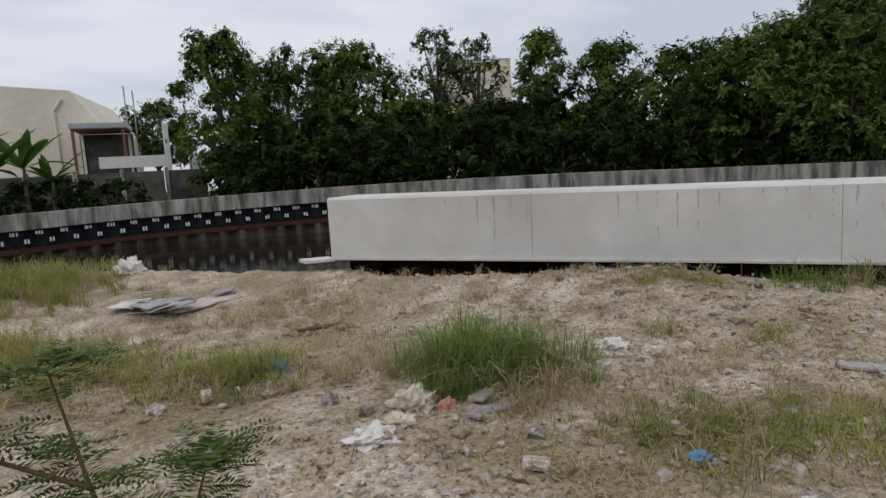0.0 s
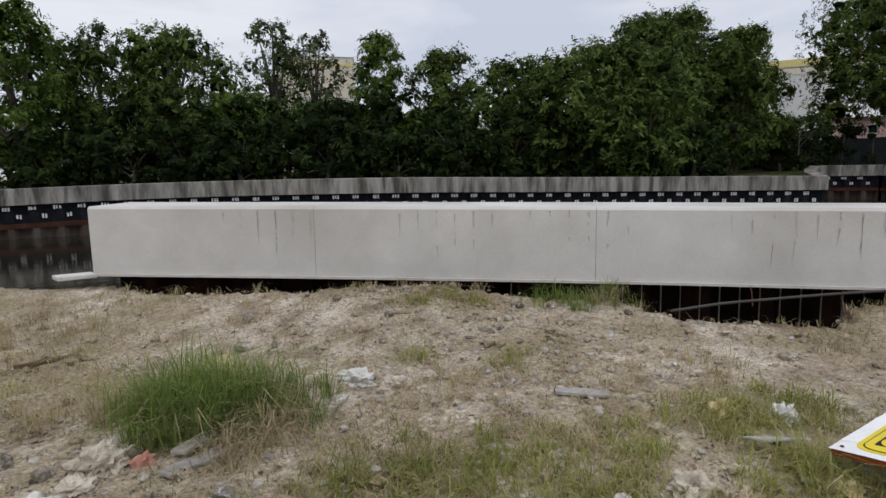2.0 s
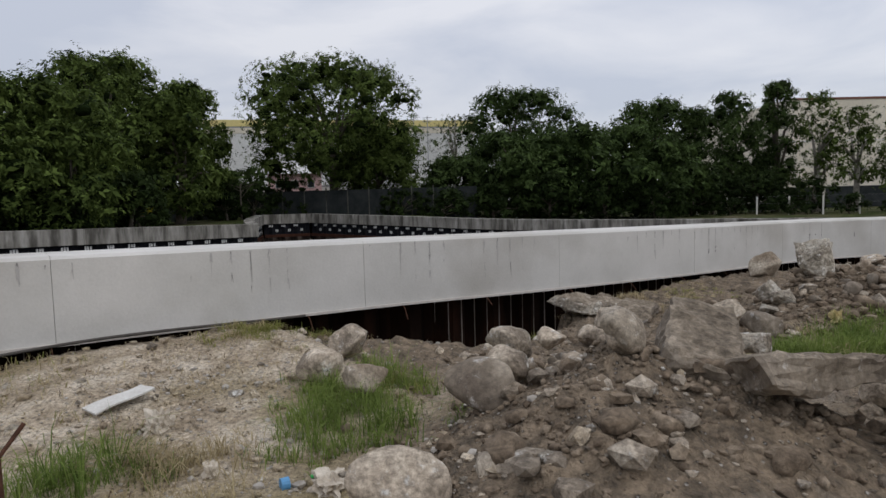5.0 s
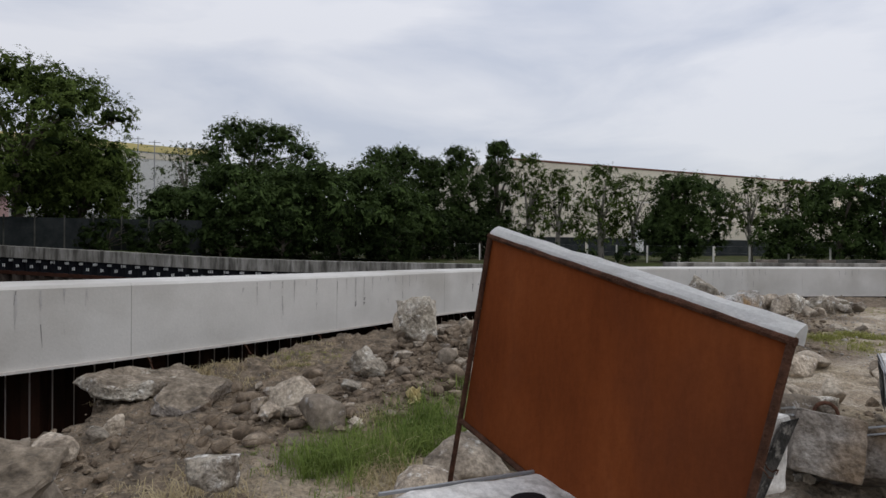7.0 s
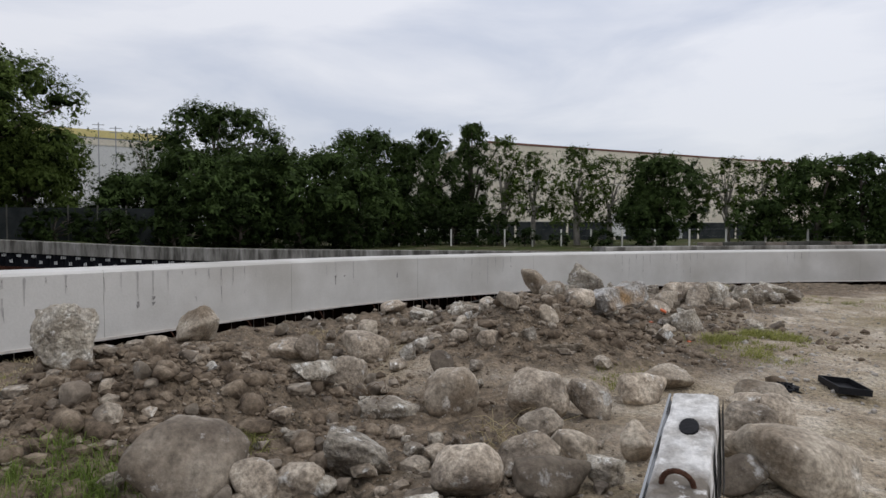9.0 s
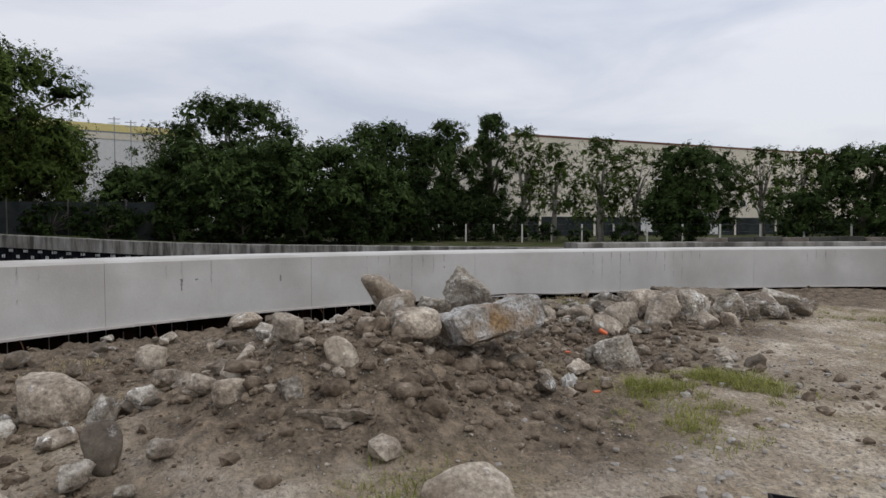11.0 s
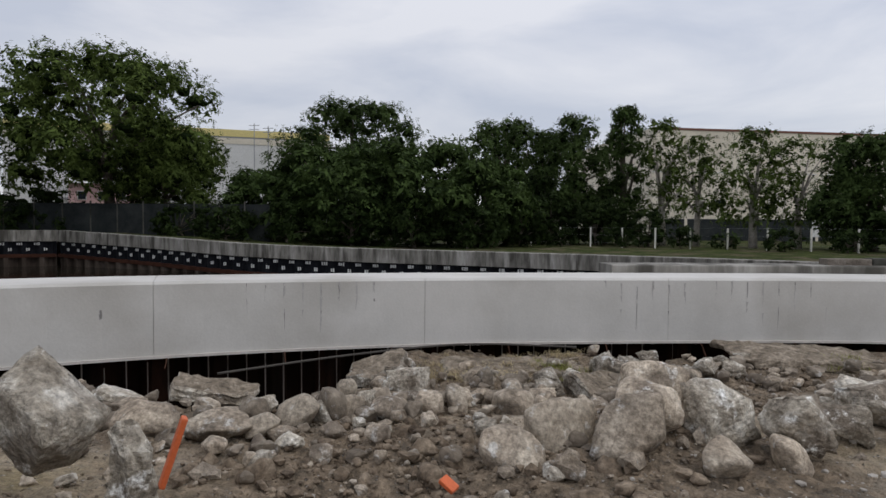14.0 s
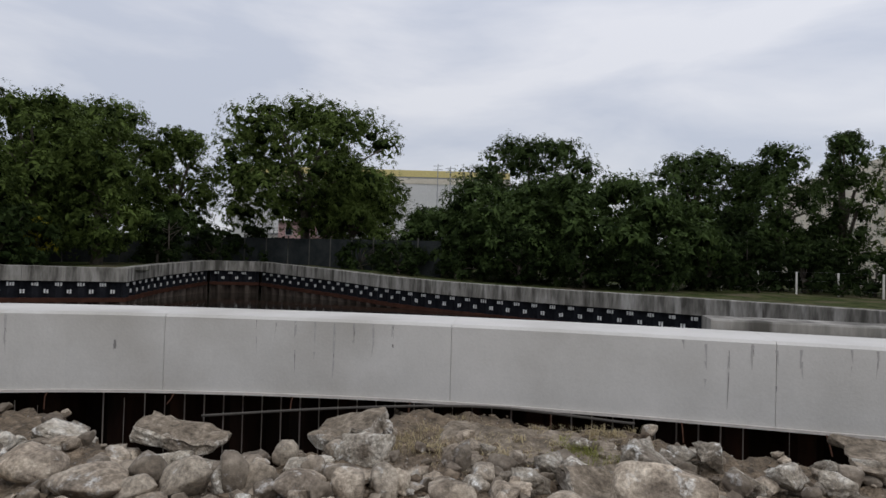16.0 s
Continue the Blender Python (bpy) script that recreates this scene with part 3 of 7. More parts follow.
def far_wall(p, name, marks=True):
    """A coping of weathered concrete over a tarred band with painted marks, a waler and silted piles."""
    w = thing(name, Matrix(), "weathered concrete coping over tarred sheet piles with painted white marks", "canal wall", kind="structure")
    q, s = curve_points(p, 0.6)
    s_end = s[-1]
    for s0 in np.arange(0, s_end - 0.5, 6.0):
        t = np.linspace(s0, min(s0 + 5.985, s_end), 9)
        c = np.stack([np.interp(t, s, q[:, k]) for k in range(3)], 1)
        part("coping", sweep(c, [(0.0, -0.98), (0.0, -0.03), (0.03, 0.0), (0.9, 0.0), (0.9, -0.98)]), M_COPING, w)
    back = np.column_stack([q[:, 0] + side_normals(q)[:, 0] * 0.35, q[:, 1] + side_normals(q)[:, 1] * 0.35, q[:, 2]])
    v, f, c, nrm, s2 = strip_mesh(back, 1.0, -2.1, -0.97, 0.12, 1.3)
    part("tarred_band", from_arrays("tarred_band", v, f, M_BLACK), None, w, "tarred black sheet piles")
    part("waler", sweep(np.column_stack([back[:, 0], back[:, 1], back[:, 2]]), [(-0.22, -2.4), (-0.22, -2.1), (0.1, -2.1), (0.1, -2.4)]), M_WALER, w, "rust-brown steel waler")
    v, f, *_ = strip_mesh(back, 1.0, -4.2, -2.35, 0.2, 1.3)
    part("pile_row", from_arrays("pile_row", v, f, M_PILEFAR), None, w, "silt-stained piles at the waterline")
    bm = bmesh.new()
    rng = random.Random(len(p))
    for k, s0 in enumerate(np.arange(0.65, s_end - 0.5, 1.3)):
        x, y, z = (np.interp(s0, s, q[:, j]) for j in range(3))
        i = int(np.argmin(abs(s - s0)))
        d = q[min(i + 1, len(q) - 1)] - q[max(i - 1, 0)]
        m = Matrix.Translation((x, y, z)) @ Matrix.Rotation(math.atan2(d[1], d[0]), 4, "Z")
        for a in (-0.15, 0.0, 0.15):
            add_box(bm, a + rng.uniform(-0.02, 0.02), 0.19, -1.20, 0.10, 0.03, 0.24 * rng.uniform(0.75, 1), m)
        for a in (-0.08, 0.08):
            add_box(bm, 0.62 + a, 0.19, -1.66 - 0.04 * rng.random(), 0.10, 0.03, 0.28 * rng.uniform(0.8, 1), m)
    part("painted_marks", bm, M_MARK, w, "rows of small white painted marks")["kind"] = "stuff"
    return w


far_wall(FAR_LEFT, "canal_wall_left_bank")
far_wall(NOTCH_L, "canal_wall_inlet_side")
far_wall(NOTCH_B, "canal_wall_inlet_back")
far_wall(FAR_RIGHT, "canal_wall_right_bank")

# ---- trees ----


bm = bmesh.new()
bmesh.ops.create_cube(bm, size=1.6)
bmesh.ops.subdivide_edges(bm, edges=bm.edges, cuts=2, use_grid_fill=True)
CORE_V = np.array([v.co.normalized()[:] for v in bm.verts])
CORE_F = np.array([[v.index for v in f.verts] for f in bm.faces])
bm.free()


def crown_mesh(rng, r, h, leaf, count, ragged, material, core=0.55):
    """A crown of leaf-covered boughs in real size, its foot at z = 0: lumpy outline, dark gaps, leaves in whorls on twig ends."""
    r, h = r * 1.12, h * 0.985
    nb = max(16, int(12 + 1.9 * h + 4.4 * r))
    u = (np.arange(nb) + rng.random(nb)) / nb
    prof = np.sin(np.pi * np.clip(u * 0.66 + 0.22, 0, 1)) ** 0.7
    th = np.arange(nb) * 2.4 + rng.normal(size=nb) * 0.5
    br = np.minimum(r * (0.22 + 0.24 * rng.random(nb) ** 1.5), h * 0.24) * (0.65 + 0.35 * prof)
    rad = np.maximum(0.0, r * prof - br * 0.75) * np.where(rng.random(nb) < 0.30, 0.45, 0.72 + 0.42 * rng.random(nb))
    flat = 0.62 + 0.2 * rng.random(nb)
    c = np.stack([np.cos(th) * rad, np.sin(th) * rad, np.clip(u * h, br * 0.5, h - br * flat)], 1)
    per = 9
    nc = max(30, count // per)
    which = rng.choice(nb, nc, p=br ** 2 / (br ** 2).sum())
    d = rng.normal(size=(nc, 3))
    d[:, 2] += 0.40
    d /= np.linalg.norm(d, axis=1)[:, None]
    shell = 0.48 + 0.57 * rng.random(nc) ** 0.55 + np.where(rng.random(nc) < 0.30, ragged * 0.32 * np.abs(rng.normal(size=nc)), 0.0)
    squash = np.stack([np.ones(nc), np.ones(nc), flat[which]], 1)
    hub = c[which] + d * squash * (br[which] * shell)[:, None]
    lump = np.sin(hub[:, 0] * 3.1 / r * 4 + hub[:, 2] * 2.7) * np.cos(hub[:, 1] * 3.3 / r * 4 - hub[:, 2] * 2.1)
    hub += d * (lump * 0.16 * br[which])[:, None]
    count = nc * per
    d = np.repeat(d, per, 0)
    # leaves stand out round the twig's end and droop at their tips
    a = np.cross(d, rng.normal(size=(count, 3)))
    a /= np.linalg.norm(a, axis=1)[:, None] + 1e-9
    # the broad leaves deep inside each bough close it to the light
    deep = np.repeat(shell < 0.76, per)
    ln = (leaf * (0.55 + 0.6 * rng.random(count)) * np.where(deep, 2.1, 1.0))[:, None]
    pos = np.repeat(hub, per, 0) + rng.normal(size=(count, 3)) * leaf * 0.38 + a * ln * 0.25
    nrm = d + rng.normal(size=(count, 3)) * 0.42 + np.array([0, 0, 0.35])
    a = a + d * 0.25 - np.array([0, 0, 0.30]) + rng.normal(size=(count, 3)) * 0.2
    a -= nrm * ((a * nrm).sum(1) / (nrm * nrm).sum(1))[:, None]
    a /= np.linalg.norm(a, axis=1)[:, None] + 1e-9
    bb = np.cross(nrm, a)
    bb /= np.linalg.norm(bb, axis=1)[:, None] + 1e-9
    wd = ln * 0.21
    verts = np.stack([pos - a * ln * 0.45, pos + bb * wd, pos + a * ln * 0.55 - np.array([0, 0, 0.12]) * ln, pos - bb * wd], 1).reshape(-1, 3)
    faces = np.arange(count * 4).reshape(-1, 4)
    # Added dark balls inside the boughs: painted inner shade that fills the gaps.
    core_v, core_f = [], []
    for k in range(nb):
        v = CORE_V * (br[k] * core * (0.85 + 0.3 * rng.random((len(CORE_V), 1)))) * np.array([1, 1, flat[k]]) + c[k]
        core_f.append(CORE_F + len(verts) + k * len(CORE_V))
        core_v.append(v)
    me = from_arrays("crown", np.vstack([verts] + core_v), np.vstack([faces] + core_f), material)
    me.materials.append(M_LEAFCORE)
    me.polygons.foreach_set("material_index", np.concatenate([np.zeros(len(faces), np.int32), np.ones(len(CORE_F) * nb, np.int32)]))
    return me, c, br


KINDS = {
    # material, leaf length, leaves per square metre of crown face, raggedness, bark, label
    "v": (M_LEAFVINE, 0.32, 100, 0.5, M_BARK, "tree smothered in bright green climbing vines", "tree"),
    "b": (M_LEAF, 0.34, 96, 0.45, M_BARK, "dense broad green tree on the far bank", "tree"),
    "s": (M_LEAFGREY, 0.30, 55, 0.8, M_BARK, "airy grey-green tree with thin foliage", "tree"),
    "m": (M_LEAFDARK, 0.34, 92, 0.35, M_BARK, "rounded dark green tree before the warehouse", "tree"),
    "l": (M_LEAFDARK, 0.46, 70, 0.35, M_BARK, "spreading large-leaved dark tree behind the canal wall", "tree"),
    "y": (M_LEAF, 0.30, 46, 0.8, M_BARKPALE, "slender young tree with patchy foliage", "tree"),
    "t": (M_LEAFGREY, 0.26, 26, 1.0, M_BARKPALE, "thin yellowish tree with sparse leaves", "tree"),
    "n": (M_LEAFDARK, 0.16, 430, 1.2, M_BARK, "dark small-leaved tree on the near bank", "tree"),
    "u": (M_LEAFSHADE, 0.34, 70, 0.5, M_BARK, "tangled undergrowth bush on the far bank, its leaves darkened as shade", "bush"),
    "k": (M_LEAFYELLOW, 0.24, 60, 0.8, M_BARK, "small shrub with yellow leaves by the canal wall", "shrub"),
}
grown = [0]


def tree(kind, x, y, top, bottom, r):
    grown[0] += 1
    number = grown[0]
    material, leaf, dens, ragged, bark, label, category = KINDS[kind]
    rng = np.random.default_rng(100 + number)
    h = top - bottom
    d2 = (far_s[:, 0] - x) ** 2 + (far_s[:, 1] - y) ** 2
    base = far_s[int(d2.argmin()), 2] - 0.45 if kind != "n" else ground_height(x, y)
    bottom = max(bottom, base + 0.1)
    h = top - bottom
    it = thing(category, Matrix.Translation((x, y, base)), label, category, "trees on the far bank" if kind != "n" else "")
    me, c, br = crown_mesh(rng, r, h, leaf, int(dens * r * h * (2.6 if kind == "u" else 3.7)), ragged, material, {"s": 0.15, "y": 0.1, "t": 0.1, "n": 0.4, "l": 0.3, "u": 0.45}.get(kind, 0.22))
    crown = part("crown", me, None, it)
    crown.location = (0, 0, bottom - base)
    bm = bmesh.new()
    lean = rng.normal(size=2) * 0.05 * r
    tr = max(0.07, 0.035 * h)
    fork = bottom - base + 0.3 * h
    add_tube(bm, [(0, 0, -0.3), (lean[0], lean[1], 0.5 * fork), (lean[0] * 2, lean[1] * 2, fork)], [tr * 1.25, tr, tr * 0.7], 7)
    for k in rng.choice(len(c), min(9, len(c)), replace=False):
        e = c[k] + np.array([0, 0, bottom - base])
        s = np.array([lean[0] * 1.5, lean[1] * 1.5, fork * (0.55 + 0.45 * rng.random())])
        if e[2] < s[2] + 0.2:
            s[2] = max(0.2, e[2] * 0.6)
        mid = (s + e) / 2 + np.array([0, 0, 0.08 * h])
        add_tube(bm, [s, mid, e], [tr * 0.5, tr * 0.32, tr * 0.12], 5)
    part("trunk", bm, bark, it, smooth=True)


tree("v", 1.4, 57.4, 13.3, 1.5, 3.0)
tree("b", 4.9, 61.2, 11.5, 0.8, 4.0)
tree("s", 7.7, 66.9, 14.2, 8.0, 1.8)
tree("b", 11.7, 59.0, 12.7, 0.8, 5.6)
tree("v", 15.3, 54.9, 7.8, 1.1, 3.6)
tree("s", 21.5, 63.3, 15.2, 4.6, 2.9)
tree("s", 25.2, 61.7, 14.3, 4.3, 2.7)
tree("v", 25.4, 50.2, 12.2, 0.8, 2.5)
tree("b", 31.9, 50.6, 11.8, 1.0, 3.5)
tree("v", 22.9, 53.9, 7.1, 0.6, 4.8)
tree("v", 26.5, 48.4, 6.0, 0.8, 3.9)
tree("b", 34.5, 43.2, 10.1, 0.6, 5.2)
tree("b", 38.2, 39.2, 11.0, 0.5, 6.6)
tree("b", 38.8, 35.1, 7.7, 0.4, 3.7)
tree("b", 51.5, 42.4, 15.5, 2.0, 5.9)
tree("b", 52.8, 36.5, 13.3, 1.4, 3.9)
tree("b", 43.4, 40.0, 9.9, 1.6, 4.7)
tree("b", 66.9, 53.7, 19.6, 5.0, 7.2)
tree("b", 72.3, 47.3, 17.2, 5.0, 4.3)
tree("b", 58.6, 54.8, 13.6, 2.9, 5.4)
tree("b", 73.5, 29.4, 19.2, 5.0, 10.0)
tree("b", 74.5, 24.0, 10.0, 2.0, 5.2)
tree("b", 78.8, 27.8, 12.3, 5.5, 6.8)
tree("m", 95.0, 8.7, 18.5, 7.9, 7.7)
tree("l", 78.0, 7.1, 10.2, 0.5, 8.2)
tree("l", 77.2, -1.5, 10.6, -0.0, 8.8)
tree("l", 77.4, -8.1, 8.0, 0.1, 5.5)
tree("l", 77.7, 15.9, 7.6, 0.4, 5.0)
tree("m", 99.3, -11.8, 16.7, 3.7, 6.4)
tree("m", 100.8, -17.4, 15.4, 3.0, 4.1)
tree("m", 90.3, -19.8, 15.7, 2.4, 3.6)
tree("m", 93.1, -26.4, 17.1, 2.2, 3.2)
tree("y", 89.9, -30.5, 15.1, 1.9, 2.9)
tree("y", 86.8, -33.5, 12.5, 3.0, 3.8)
tree("y", 82.7, -38.3, 12.9, 1.6, 4.1)
tree("y", 80.9, -42.2, 11.5, 2.0, 3.4)
tree("m", 75.9, -46.9, 11.2, 0.5, 5.5)
tree("m", 75.8, -45.1, 7.2, 0.2, 4.1)
tree("y", 69.4, -51.4, 10.1, 3.3, 2.7)
tree("y", 66.9, -54.3, 9.7, 3.9, 2.8)
tree("m", 65.8, -52.6, 5.1, -0.0, 3.6)
tree("m", 63.0, -57.1, 9.7, 0.0, 4.4)
tree("m", 59.8, -60.1, 9.7, 0.1, 3.4)
tree("m", 57.0, -62.5, 8.9, 0.1, 3.2)
tree("t", 97.1, 18.3, 15.8, 7.4, 3.6)
tree("b", -4.5, 82.3, 11.3, 4.4, 3.8)
tree("l", 57.3, 33.0, 5.3, 3.9, 2.6)
tree("n", -8.5, 26.7, 9.3, 2.6, 2.7)
tree("n", -9.5, 26.4, 5.2, 0.3, 2.2)
tree("k", 47.9, 37.0, 4.3, 1.2, 1.5)
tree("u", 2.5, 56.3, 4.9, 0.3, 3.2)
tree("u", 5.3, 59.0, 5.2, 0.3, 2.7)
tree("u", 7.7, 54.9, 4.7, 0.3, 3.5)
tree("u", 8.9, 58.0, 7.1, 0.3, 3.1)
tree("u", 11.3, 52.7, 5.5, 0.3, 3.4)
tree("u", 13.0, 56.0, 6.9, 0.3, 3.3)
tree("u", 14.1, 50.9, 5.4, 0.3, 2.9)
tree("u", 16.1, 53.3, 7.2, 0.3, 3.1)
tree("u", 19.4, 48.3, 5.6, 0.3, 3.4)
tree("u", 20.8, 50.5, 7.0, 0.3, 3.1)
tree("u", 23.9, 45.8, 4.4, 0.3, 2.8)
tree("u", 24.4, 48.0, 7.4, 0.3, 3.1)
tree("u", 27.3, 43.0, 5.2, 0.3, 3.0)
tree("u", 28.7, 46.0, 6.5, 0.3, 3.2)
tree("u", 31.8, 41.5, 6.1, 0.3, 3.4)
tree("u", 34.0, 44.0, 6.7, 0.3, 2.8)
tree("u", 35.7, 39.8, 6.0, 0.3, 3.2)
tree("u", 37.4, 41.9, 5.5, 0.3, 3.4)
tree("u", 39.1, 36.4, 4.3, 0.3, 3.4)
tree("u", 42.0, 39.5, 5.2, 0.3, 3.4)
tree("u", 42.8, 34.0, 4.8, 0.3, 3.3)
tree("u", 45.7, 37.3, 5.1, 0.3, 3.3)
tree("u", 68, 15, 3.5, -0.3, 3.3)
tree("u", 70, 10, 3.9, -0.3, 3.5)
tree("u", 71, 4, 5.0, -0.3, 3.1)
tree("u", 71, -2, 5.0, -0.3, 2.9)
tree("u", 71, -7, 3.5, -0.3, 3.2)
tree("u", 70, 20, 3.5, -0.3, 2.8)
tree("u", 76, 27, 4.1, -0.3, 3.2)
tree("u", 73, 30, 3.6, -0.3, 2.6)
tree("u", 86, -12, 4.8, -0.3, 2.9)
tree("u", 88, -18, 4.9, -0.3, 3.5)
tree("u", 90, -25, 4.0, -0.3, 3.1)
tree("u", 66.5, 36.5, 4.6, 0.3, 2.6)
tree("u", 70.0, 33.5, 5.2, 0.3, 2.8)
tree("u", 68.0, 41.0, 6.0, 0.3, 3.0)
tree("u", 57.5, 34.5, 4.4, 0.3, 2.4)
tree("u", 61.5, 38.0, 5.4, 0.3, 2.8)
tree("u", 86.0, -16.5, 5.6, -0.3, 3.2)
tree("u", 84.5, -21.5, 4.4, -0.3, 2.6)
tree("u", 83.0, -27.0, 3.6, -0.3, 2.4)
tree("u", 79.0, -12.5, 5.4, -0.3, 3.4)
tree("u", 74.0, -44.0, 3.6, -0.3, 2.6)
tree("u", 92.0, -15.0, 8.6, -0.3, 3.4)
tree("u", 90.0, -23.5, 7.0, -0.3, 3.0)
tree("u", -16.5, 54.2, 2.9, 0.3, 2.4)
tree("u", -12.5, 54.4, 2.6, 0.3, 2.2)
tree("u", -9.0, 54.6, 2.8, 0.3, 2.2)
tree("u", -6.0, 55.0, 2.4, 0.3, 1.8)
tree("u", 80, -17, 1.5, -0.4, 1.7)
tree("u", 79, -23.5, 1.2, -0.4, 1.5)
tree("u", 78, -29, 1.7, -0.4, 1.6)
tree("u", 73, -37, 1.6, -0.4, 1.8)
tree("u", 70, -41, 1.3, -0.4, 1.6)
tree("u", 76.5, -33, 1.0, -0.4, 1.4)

# ---- buildings beyond the canal ----


def wall_panel(bm, a, c, z0, z1, thick=0.3):
    """An upright slab between two plan points."""
    a, c = Vector((a[0], a[1], 0)), Vector((c[0], c[1], 0))
    d = c - a
    m = Matrix.Translation((a + c) / 2) @ Matrix.Rotation(math.atan2(d.y, d.x), 4, "Z")
    add_box(bm, 0, 0, (z0 + z1) / 2, d.length, thick, z1 - z0, m)


def along(a, c, s, z, out=0.0):
    """A pose on the wall line a-c, s metres along, z high, out metres in front (to the right of the way)."""
    d = Vector((c[0] - a[0], c[1] - a[1], 0)).normalized()
    p = Vector((a[0], a[1], z)) + d * s + Vector((d.y, -d.x, 0)) * out
    return Matrix.Translation(p) @ Matrix.Rotation(math.atan2(d.y, d.x), 4, "Z")


def quad_building(name, a, c, depth, z0, z1, mat, label, trims=(), cat="building"):
    """A long hall: four walls and a flat roof, with bands along its front."""
    b = thing(name, Matrix(), label, cat)
    d = Vector((c[0] - a[0], c[1] - a[1], 0)).normalized()
    n = Vector((-d.y, d.x, 0)) * depth
    e, f = (a[0] + n.x, a[1] + n.y), (c[0] + n.x, c[1] + n.y)
    for nm, p, q in (("front_wall", a, c), ("side_wall", c, f), ("back_wall", f, e), ("side_wall", e, a)):
        bm = bmesh.new()
        wall_panel(bm, p, q, z0, z1)
        part(nm, bm, mat, b)
    bm = bmesh.new()
    wall_panel(bm, ((a[0] + e[0]) / 2, (a[1] + e[1]) / 2), ((c[0] + f[0]) / 2, (c[1] + f[1]) / 2), z1 - 0.25, z1 - 0.01, depth - 0.4)
    part("roof", bm, M_GALV, b)
    for z, h, m, out in trims:
        bm = bmesh.new()
        wall_panel(bm, (a[0] - n.x / depth * out, a[1] - n.y / depth * out), (c[0] - n.x / depth * out, c[1] - n.y / depth * out), z, z + h, 0.34)
        part("trim", bm, m, b)
    return b


# long cream warehouse
WA, WC = (114.9, -36.0), (137.0, -142.0)
# front faces the canal, so the way runs with the canal on its right
hall = quad_building("warehouse", WA, WC, 40, -1.2, 17.7, M_CREAM, "long windowless cream warehouse with a thin dark red eaves line", ((17.5, 0.35, M_REDTRIM, 0.08), (10.6, 0.14, M_WHITEWALL, 0.05), (-1.0, 4.0, M_GREYFENCE, 0.06)))
span = math.hypot(WC[0] - WA[0], WC[1] - WA[1])
for s in np.arange(6, span, 12.0):
    w = part("pilaster", box(0, 0, 0, 0.5, 0.2, 18.4), M_CREAM, hall)
    w.matrix_world = along(WA, WC, s, 8.1, 0.16)
for s, z, w, h in ((12.0, 5.6, 2.0, 1.2), (31.0, 2.4, 4.0, 4.6), (47.0, 1.8, 4.2, 4.6), (56.0, 5.9, 1.8, 1.2)):
    fr = part("window" if h < 2 else "door", box(0, 0, 0, w, 0.2, h), M_WHITEWALL, hall)
    fr.matrix_world = along(WA, WC, s, z, 0.2)
    if h < 2:
        pane = part("pane", box(0, -0.12, 0, w - 0.2, 0.04, h - 0.2), M_DARKGLASS, fr)
# white hall with yellow parapet
quad_building("factory_hall", (114.0, 17.0), (97.0, 60.0), -25, -0.5, 15.6, M_WHITEWALL, "pale factory hall with a yellow parapet band", ((15.55, 1.1, M_YELLOWTRIM, -0.1), (14.4, 0.9, M_CREAM, -0.06)))
quad_building("distant_block", (51.4, 104.5), (40.0, 108.0), -12, 0.0, 20.6, M_CREAM, "distant cream building rising above the trees", ((19.0, 0.4, M_YELLOWTRIM, -0.1),))
low = quad_building("low_shed", (101.0, 22.0), (92.0, 52.0), -8, -0.5, 5.2, M_WHITEWALL, "low white shed seen in gaps below the trees")
# pink house with a pitched pale roof
ph = thing("pink_house", Matrix.Translation((95.0, 43.5, 0)) @ Matrix.Rotation(radians(112), 4, "Z"), "small pink house with a pale pitched roof", "house")
part("wall", box(0, 0, 3.4, 8.0, 6.0, 7.4), M_PINK, ph)
bm = bmesh.new()
pr = [bm.verts.new(v) for v in ((-4.5, -3.6, 7.0), (4.5, -3.6, 7.0), (4.5, 3.6, 7.0), (-4.5, 3.6, 7.0), (-4.5, 0, 9.0), (4.5, 0, 9.0))]
for f in ((0, 1, 5, 4), (2, 3, 4, 5), (0, 4, 3), (1, 2, 5), (3, 2, 1, 0)):
    bm.faces.new([pr[i] for i in f])
part("roof", bm, M_WHITEWALL, ph)
for x in (-2.4, 0.0, 2.4):
    for sy in (-3.02, 3.02):
        wdw = part("window", box(x, sy, 5.4, 1.1, 0.12, 1.2), M_WHITEWALL, ph)
        part("pane", box(x, sy * 1.02, 5.4, 0.9, 0.06, 1.0), M_DARKGLASS, wdw)

# cream house on the left bank, with a canopy and a low parapet
house = thing("cream_house", Matrix.Translation((-10.3, 66.5, 0)), "large cream rendered house with a sloping gable edge", "house")
bm = bmesh.new()
outline = [(-26, -0.4), (2.6, -0.4), (2.6, 6.9), (0.3, 10.1), (-26, 12.2)]
fv = [bm.verts.new((x, 0, z)) for x, z in outline]
bv = [bm.verts.new((x + (1.5 if x > 0 else 0), 14, z)) for x, z in outline]
bm.faces.new(fv)
bm.faces.new(bv[::-1])
for i in range(5):
    j = (i + 1) % 5
    bm.faces.new((fv[j], fv[i], bv[i], bv[j]))
part("wall", bm, M_CREAM, house)
part("downpipe", tube([(-0.3, -0.12, 9.4), (-1.0, -0.12, 8.4), (-0.9, -0.12, 0.5)], 0.14), M_CREAM, house)
win = part("window", box(-8.4, -0.05, 5.9, 1.2, 0.2, 1.5), M_GALV, house)
part("pane", box(-8.4, -0.17, 5.9, 1.0, 0.06, 1.3), M_DARKGLASS, win)
